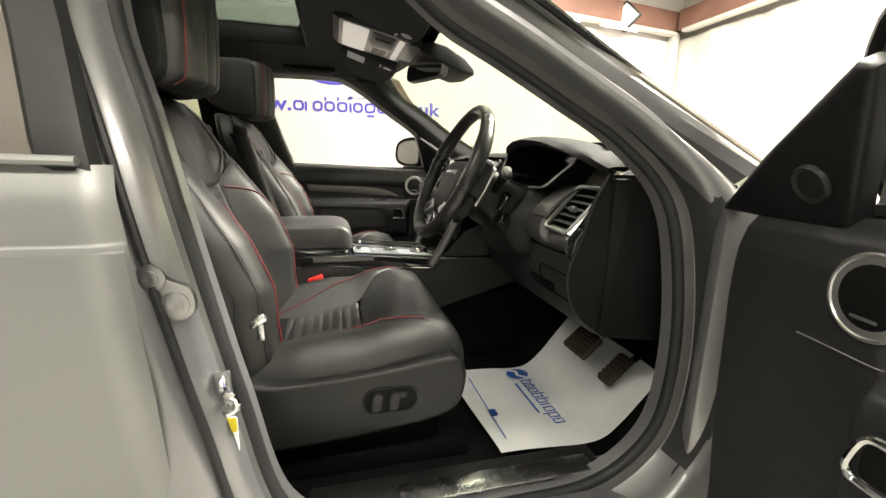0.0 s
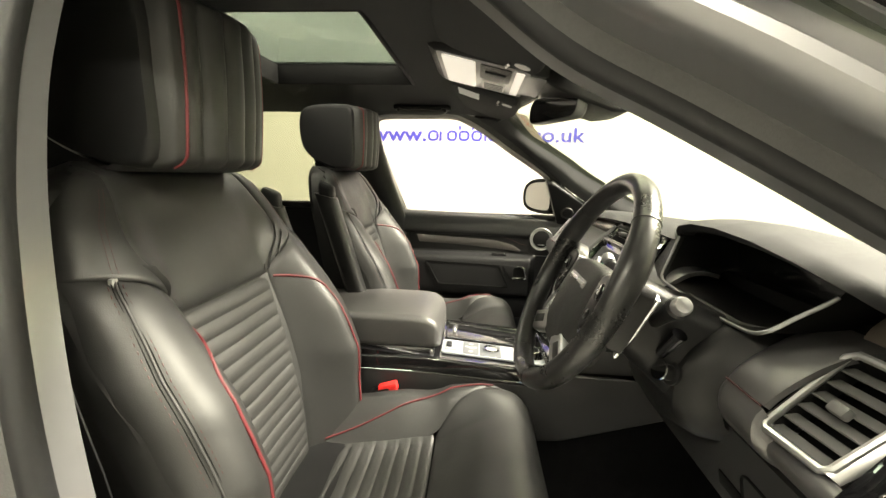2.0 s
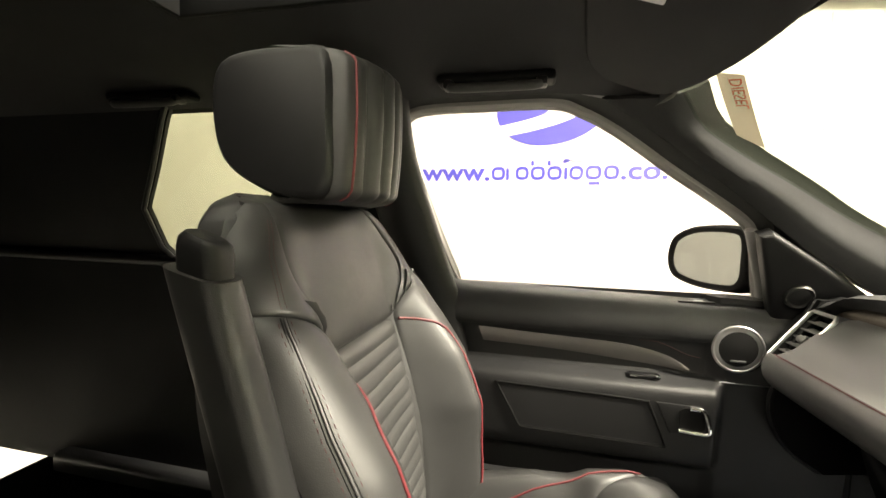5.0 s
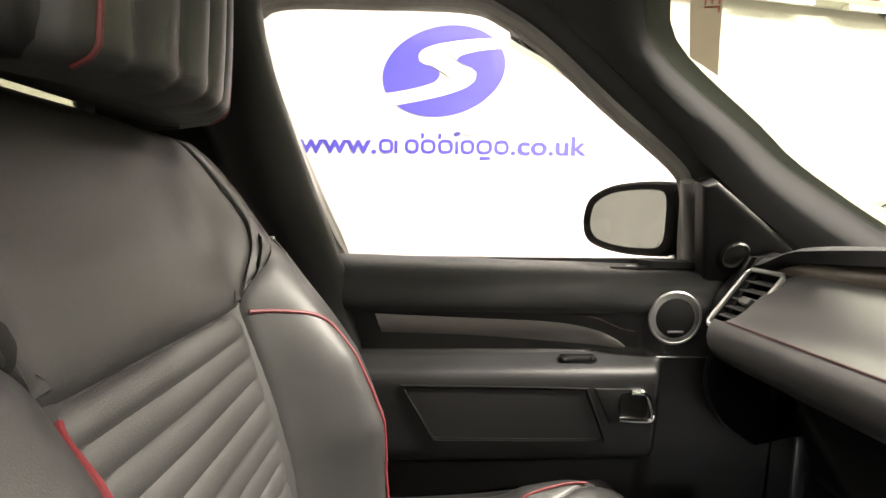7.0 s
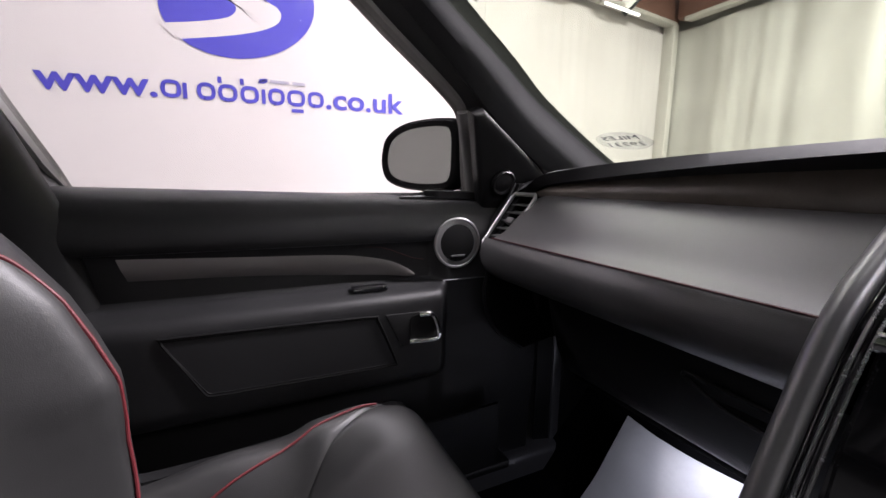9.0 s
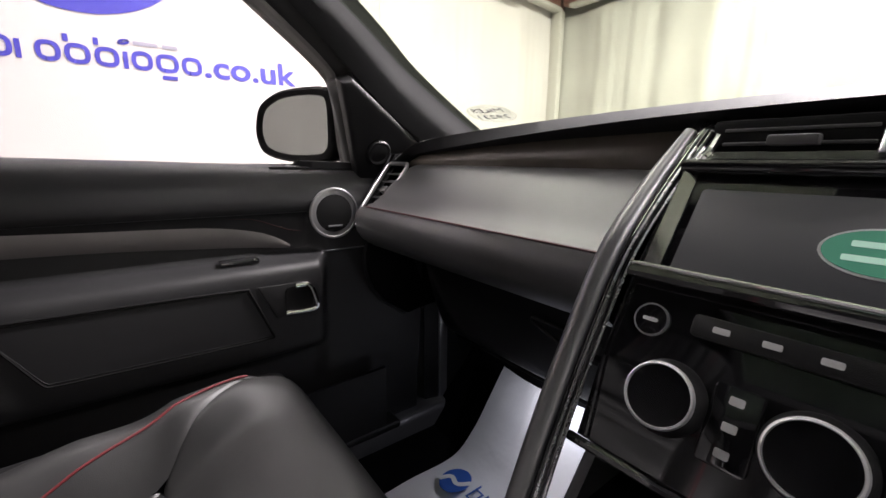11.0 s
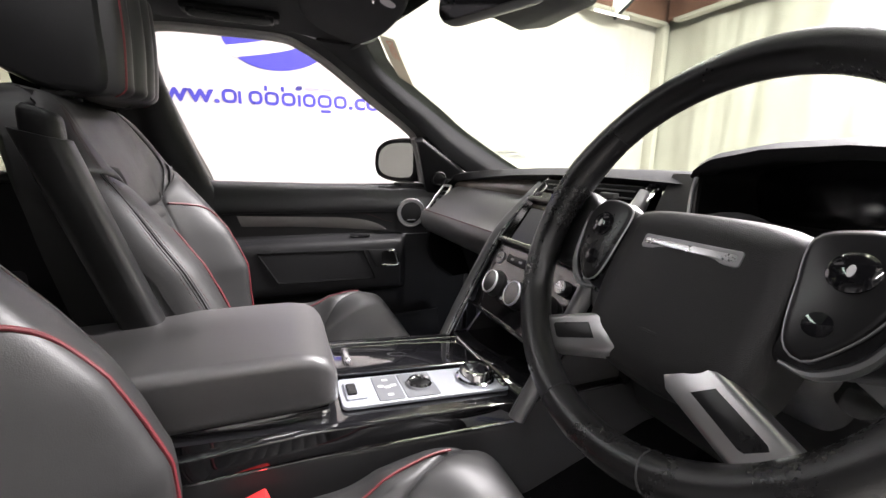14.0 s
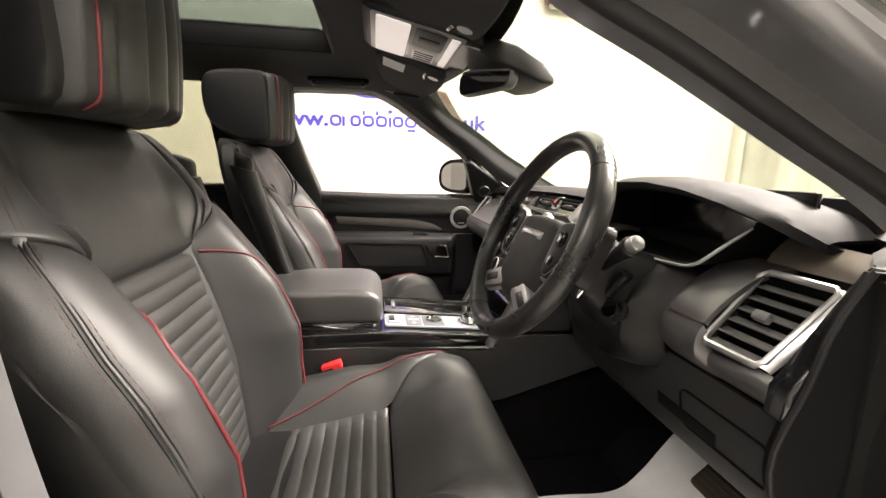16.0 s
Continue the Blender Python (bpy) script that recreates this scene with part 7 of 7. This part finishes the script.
# ---------- outside mirror ----------
def door_mirror():
    m = thing("door_mirror", (0.16, 0.97, 1.30), "gloss black outside door mirror on the passenger side", "mirror")
    rings = []
    for t, s in ((0, 0.93), (0.004, 1.0), (0.03, 1.0), (0.07, 0.93), (0.11, 0.72), (0.13, 0.4), (0.135, 0.05)):
        rings.append([(0.128 + t - 0.55 * a * s, 0.956 + a * s * 0.98 + 0.3 * t, 1.398 + 1.12 * b * s + 0.01 * (1 - s)) for a, b in MIRROR_LINE])
    part("housing", loft(rings), PIANO, m, "gloss black housing")
    P = [(0.1245 - 0.55 * a * 0.80, 0.956 + a * 0.98 * 0.80, 1.398 + 1.12 * b * 0.78) for a, b in MIRROR_LINE]
    part("mirror_glass", loft([P, [(x - 0.002, y, z) for x, y, z in P]]), MIRROR, m, "mirror glass")
    ring = [[(0.1235 + dx - 0.55 * a * s, 0.956 + a * s * 0.98, 1.398 + 1.12 * b * (s - 0.01)) for a, b in MIRROR_LINE] for s, dx in ((0.80, 0.003), (0.82, -0.003), (0.93, -0.005), (1.0, 0.001), (1.01, 0.012))]
    part("mirror_rim", loft(ring, caps=False), DARK, m, "black rim round the glass")
    part("mirror_foot", rbox((0.245, 0.90, 1.335), (0.09, 0.10, 0.05), 0.018, 3), PIANO, m, "gloss black foot")


MIRROR_LINE = curve([(0.107, 0.006), (0.092, 0.044), (0.045, 0.068), (-0.01, 0.075), (-0.07, 0.074), (-0.100, 0.062), (-0.104, 0.0), (-0.096, -0.060), (-0.05, -0.072), (0.03, -0.070), (0.088, -0.054), (0.106, -0.026)], 50, closed=True)
door_mirror()


# ---------- overhead things ----------
LIT_LENS = glowing("lit_reading_lamp", (0.86, 0.82, 0.80), 0.22)
def overhead_console():
    o = thing("overhead_console", (-0.16, 0.0, 1.69), "dark overhead console with reading lamps and buttons", "console")
    rings = []
    for x, z, h, w in ((-0.285, 1.768, 0.01, 0.13), (-0.270, 1.756, 0.02, 0.142), (-0.18, 1.736, 0.03, 0.146), (-0.09, 1.716, 0.04, 0.142), (-0.04, 1.706, 0.045, 0.125), (-0.015, 1.706, 0.04, 0.11)):
        rings.append([(x, 0.018 + a, z + b + h / 2) for a, b in roundrect(2 * w, h, min(0.012, h * 0.45), 4)])
    part("housing", loft(rings), HARD, o, "dark grey housing")
    U, V = Vector((0.975, 0, -0.222)), Vector((0, 1, 0))
    N = Vector((-0.222, 0, -0.975))

    def at(x, y):
        return Vector((x, y, float(lerp(x, [-0.27, -0.18, -0.09, -0.04], [1.756, 1.736, 1.716, 1.706])) + 0.001))

    def plate(nm, x, y, w, h, mat_, t=0.003, parent=o, lab=""):
        return part(nm, slab(roundrect(w, h, min(w, h) * 0.12, 3), at(x, y) - N * 0.0, U, V, N, t, 0.0008), mat_, parent, lab)

    part("bezel", slab(roundrect(0.215, 0.275, 0.010), at(-0.162, 0.020), U, V, N, 0.002, 0.0005), SATIN, o, "satin grey bezel")
    plate("lamp_lens", -0.217, 0.020, 0.078, 0.255, LIT_LENS, 0.005, lab="white reading lamp lens")
    plate("button_field", -0.132, -0.035, 0.074, 0.13, HARD, 0.004)
    plate("lamp_lens", -0.078, 0.020, 0.020, 0.24, LIT_LENS, 0.005, lab="white reading lamp lens")
    g = plate("microphone_grille", -0.132, 0.092, 0.060, 0.085, LENS, 0.0055, lab="pale slotted grille")
    for k in (-1.5, -0.5, 0.5, 1.5):
        part("grille_slot", slab(roundrect(0.050, 0.0075, 0.001, 2), at(-0.132, 0.092 + 0.019 * k) + N * 0.0055, U, V, N, 0.0006), DARK, g)
    plate("rocker_switch", -0.132, -0.035, 0.05, 0.04, SOFT, 0.008)
    plate("sensor_cover", -0.040, 0.012, 0.045, 0.19, GUNMETAL, 0.004, lab="bronze-grey sensor cover")


overhead_console()


def sun_visor(side, label):
    v = thing("sun_visor", (-0.10, side * 0.37, 1.70), label, "sun visor", "sun visors")
    out = curve([(-0.240, 0.195), (-0.09, 0.190), (-0.05, 0.205), (-0.050, 0.40), (-0.085, 0.555), (-0.14, 0.575), (-0.20, 0.555), (-0.235, 0.45)], 50, closed=True)
    U, V, N = Vector((0.95, 0, -0.31)), Vector((0, side, 0)), Vector((-0.31, 0, -0.95))
    part("visor_body", slab([(a / 0.95, b) for a, b in out], Vector((0, 0, 1.686)), U, V, N, 0.018, 0.006, 3), LINING, v, "dark fabric visor")
    part("visor_clip", tube([(-0.112, side * 0.205, 1.704), (-0.118, side * 0.212, 1.698), (-0.112, side * 0.240, 1.698)], 0.003, 8), CHROME, v, "bright clip")
    if side > 0:
        part("visor_label", slab(roundrect(0.066, 0.095, 0.002, 2), Vector((-0.202, 0.250, 1.7336)), U, V, N, 0.0012), PAPER, v, "small white label")
    part("visor_pivot", lathe([(0.010, 0), (0.016, 0), (0.016, 0.008), (0.010, 0.008)], (-0.085, side * 0.225, 1.702), N, 20), GUNMETAL, v, "pivot ring")


sun_visor(1, "folded dark fabric sun visor with a white label")
sun_visor(-1, "folded dark fabric sun visor on the driver's side")


def grab_handle(x, side):
    g = thing("grab_handle", (x, side * 0.54, 1.73), "dark folding grab handle above the door", "handle", "grab handles")
    y = side * 0.535
    part("handle_well", rbox((x, y + side * 0.015, 1.734), (0.215, 0.05, 0.018), 0.008, 3), DARK, g, "dark recess")
    part("grip", tube(curve([(x - 0.085, y + side * 0.01, 1.728), (x - 0.08, y - side * 0.008, 1.718), (x - 0.06, y - side * 0.012, 1.714), (x + 0.06, y - side * 0.012, 1.714), (x + 0.08, y - side * 0.008, 1.718), (x + 0.085, y + side * 0.01, 1.728)], 30), 0.0085, 10), FRAME_GREY, g, "grey grip")
    for k in (-1, 1):
        part("grip_end", rbox((x + k * 0.083, y, 1.722), (0.02, 0.03, 0.016), 0.005, 2), HARD, g)


grab_handle(-0.385, 1)
grab_handle(-1.15, 1)


def inside_mirror():
    m = thing("inside_mirror", (0.03, 0.0, 1.61), "black inside rear-view mirror under the windscreen top", "mirror")
    r = Euler((0, radians(6), radians(24))).to_matrix()
    c = Vector((0.015, -0.005, 1.655))
    rings = [[tuple(c + r @ Vector((t, a * s, b * s))) for a, b in roundrect(0.205, 0.064, 0.024, 6)] for t, s in ((-0.008, 0.98), (-0.004, 1.0), (0.012, 1.0), (0.022, 0.93), (0.030, 0.75), (0.033, 0.4))]
    part("mirror_shell", loft(rings), MIRROR_SHELL, m, "dark grey shell, lightened for its lit edge")
    P = [tuple(c + r @ Vector((-0.0085, a * 0.965, b * 0.93))) for a, b in roundrect(0.205, 0.064, 0.024, 6)]
    part("mirror_glass", loft([P, [(x - 0.001, y, z) for x, y, z in P]]), DARK_MIRROR, m, "darkened mirror glass")
    part("mirror_neck", tube([(0.035, 0.0, 1.668), (0.065, 0.0, 1.695), (0.09, 0, 1.70)], [0.012, 0.013, 0.016], 12), SOFT, m)
    # sensor housing on the windscreen
    rings = []
    for x, z, w, h in ((-0.03, 1.716, 0.07, 0.02), (0.0, 1.704, 0.095, 0.044), (0.06, 1.684, 0.105, 0.056), (0.125, 1.660, 0.095, 0.050), (0.165, 1.648, 0.070, 0.020)):
        rings.append([(x, a - 0.005, z + b) for a, b in roundrect(2 * w, h, 0.009, 4)])
    part("sensor_housing", loft(rings), HARD, m, "dark sensor housing")
    part("housing_vents", join(*[rbox((0.06 + 0.012 * k, -0.07, 1.674), (0.004, 0.03, 0.006), 0.001) for k in range(5)]), DARK, m)


# shell grey raised all over to imitate light catching its side edge
MIRROR_SHELL = surface("mirror_shell_plastic", (0.10, 0.10, 0.098), 0.35, spread=0.08, spec=0.6)
DARK_MIRROR = surface("dimmed_mirror", (0.05, 0.05, 0.052), 0.05, metal=0.6, spread=0.02)
inside_mirror()


# ---------- papers on the glass ----------
def windscreen_papers():
    p = thing("price_leaflet", (0.06, 0.58, 1.63), "pale hanging leaflet with red print against the windscreen", "leaflet")
    LL, LR, UR, UL = Vector((0.050, 0.640, 1.650)), Vector((0.100, 0.646, 1.626)), Vector((0.003, 0.510, 1.715)), Vector((-0.036, 0.513, 1.722))
    V, U = (UL - LL).normalized(), (LR - LL).normalized()
    N = U.cross(V).normalized()
    if N.z > 0:
        N = -N
    part("leaflet_sheet", sheet(np.array([[tuple(LL.lerp(LR, a).lerp(UL.lerp(UR, a), b) + N * (0.006 + 0.003 * math.sin(3 * b))) for a in np.linspace(0, 1, 5)] for b in np.linspace(0, 1, 9)]), 0.0008), LEAFLET, p, "pale paper")
    Ue = (U - V * U.dot(V)).normalized()
    geo, w = lettering("DIESEL", 0.026, LL.lerp(UL, 0.93) + Ue * 0.034 + N * 0.0105, -V, -Ue, N, 0.0003)
    part("leaflet_word", geo, LEAF_RED, p, "red printed word")
    k = thing("mileage_note", (0.48, 0.655, 1.41), "hand-written note on the windscreen glass", "note")
    v0 = Vector(screen_point(0.655, 0.30))
    du = (Vector(screen_point(0.60, 0.30)) - v0).normalized()
    dv = (Vector(screen_point(0.655, 0.36)) - v0).normalized()
    dn = du.cross(dv)
    if dn.x > 0:
        dn = -dn
    part("note_patch", slab(ellipse(0.052, 0.036), v0 + dn * 0.008, du, dv, dn, 0.0004), NOTE_FILM, k, "smeared pale patch")
    for text, off, hh in (("MILES", 0.008, 0.022), ("29231", -0.018, 0.022)):
        geo, w = lettering(text, hh, (0, 0, 0), (1, 0, 0), (0, 1, 0), (0, 0, 1), 0.0003)
        o = v0 + dn * 0.0095 + du * 0.036 + dv * off
        m = Matrix(((-du.x, dv.x, dn.x, o.x), (-du.y, dv.y, dn.y, o.y), (-du.z, dv.z, dn.z, o.z), (0, 0, 0, 1))) @ Matrix.Diagonal((0.07 / w, 1, 1, 1))
        part("note_writing", moved(geo, m), INK, k, "dark hand-written letters")


LEAFLET = thin_paper("leaflet_paper", (0.46, 0.41, 0.385), 0.6)
LEAF_RED = surface("leaflet_red", (0.55, 0.10, 0.07), 0.7)
INK = surface("grey_ink", (0.16, 0.16, 0.18), 0.7)
NOTE_FILM = pane_glass("smeared_film", (0.90, 0.91, 0.92), 0.3)
windscreen_papers()


# ---------- foot wells ----------
def paper_mat(name, y0, y1, seed, label, printed=True):
    mat_ = thing(name, (0.28, (y0 + y1) / 2, 0.65), label, "floor mat", "paper mats")
    prof = curve([(0.065, 0.662), (0.20, 0.660), (0.33, 0.664), (0.395, 0.705), (0.45, 0.765), (0.50, 0.825)], 40)
    ys = np.linspace(y0, y1, 24)
    P = np.zeros((40, 24, 3))
    for j, y in enumerate(ys):
        t = (y - y0) / (y1 - y0)
        for i, (x, z) in enumerate(prof):
            s = i / 39
            wav = 0.004 * math.sin(9 * s + seed) * math.sin(7 * t + 2 * seed) + 0.006 * max(0, t - 0.85) * 6 * (0.5 + 0.5 * math.sin(8 * s))
            P[i, j] = (x + 0.02 * math.sin(3 * t + seed) * s - 0.03 * (1 - s) * (t - 0.5), y + 0.03 * (s - 0.5) * (t - 0.5), z + 0.004 + wav)
    part("paper", sheet(P, 0.0012, (0, 0, -1)), PAPER, mat_, "white paper")
    if printed:
        def flat(poly, x, y, U, V, nm, m2, lab=""):
            part(nm, slab(poly, (x, y, 0.6745), U, V, (0, 0, 1), 0.0008), m2, mat_, lab)
        U, V = (0, -1, 0), (1, 0, 0)
        flat(ellipse(0.030, 0.036), 0.272, y1 - 0.065, U, V, "printed_oval", BLUE, "blue oval")
        part("oval_ribbon", tube(curve([(0.250, y1 - 0.040, 0.6757), (0.272, y1 - 0.052, 0.6757), (0.268, y1 - 0.075, 0.6757), (0.292, y1 - 0.092, 0.6757)], 16), 0.006, 6, flat=0.05, up=(0, 0, 1)), PAPER, mat_)
        x = 0.262
        yy = y1 - 0.108
        for k, (w, h) in enumerate(((0.022, 0.042), (0.016, 0.036), (0.022, 0.030), (0.022, 0.042), (0.022, 0.042), (0.009, 0.032), (0.022, 0.030), (0.022, 0.030), (0.020, 0.030))):
            t = 0.0036
            o = -0.012 if k == 7 else 0
            bars = [[(0, o), (t, o), (t, h), (0, h)], [(w - t, 0), (w, 0), (w, 0.030), (w - t, 0.030)], [(0, 0), (w, 0), (w, t * 0.8), (0, t * 0.8)], [(0, 0.030 - t * 0.8), (w, 0.030 - t * 0.8), (w, 0.030), (0, 0.030)]]
            geo = join(*[slab(q, (x, yy, 0.6745 + 0.0002 * i), U, V, (0, 0, 1), 0.0008) for i, q in enumerate(bars[:(1 if k == 5 else 4)])])
            part("printed_shape", geo, BLUE, mat_, "blue printed shape")
            yy -= w + 0.006
        flat([(0, 0), (0.16, 0), (0.16, 0.006), (0, 0.006)], 0.238, y1 - 0.12, U, V, "printed_line", BLUE, "thin printed line")
        flat(roundrect(0.030, 0.020, 0.006), 0.115, y1 - 0.25, U, V, "printed_tag", BLUE, "small printed tag")
        flat([(0, 0), (0.30, 0), (0.30, 0.003), (0, 0.003)], 0.105, y1 - 0.06, U, V, "printed_line", BLUE, "thin printed line")


paper_mat("paper_mat", -0.668, -0.262, 0.4, "white paper floor mat with blue print on the driver's carpet")
paper_mat("paper_mat", 0.20, 0.60, 1.7, "white paper floor mat on the passenger's carpet")


def pedal(x, y, z, w, h, label):
    p = thing("pedal", (x, y, z - 0.05), label, "pedal", "pedals")
    r = Euler((0, radians(48), 0)).to_matrix()
    part("pedal_pad", rbox((x, y, z), (0.022, w, h), 0.008, 3, r), BROWN_RUBBER, p, "dusty rubber pad")
    for k in np.linspace(-0.38, 0.38, 6):
        part("pad_rib", rbox(Vector((x, y, z)) + r @ Vector((-0.012, 0, k * h)), (0.006, w * 0.86, h * 0.07), 0.002, 2, r), BROWN_RUBBER, p)
    part("pedal_arm", tube([(x + 0.01, y, z), (x + 0.09, y, z + 0.04), (x + 0.16, y, z + 0.16)], 0.009, 8), DARK, p, "black pedal arm")


pedal(0.406, -0.470, 0.838, 0.105, 0.080, "brown dusty rubber brake pedal")
pedal(0.446, -0.575, 0.802, 0.050, 0.100, "brown dusty rubber accelerator pedal")
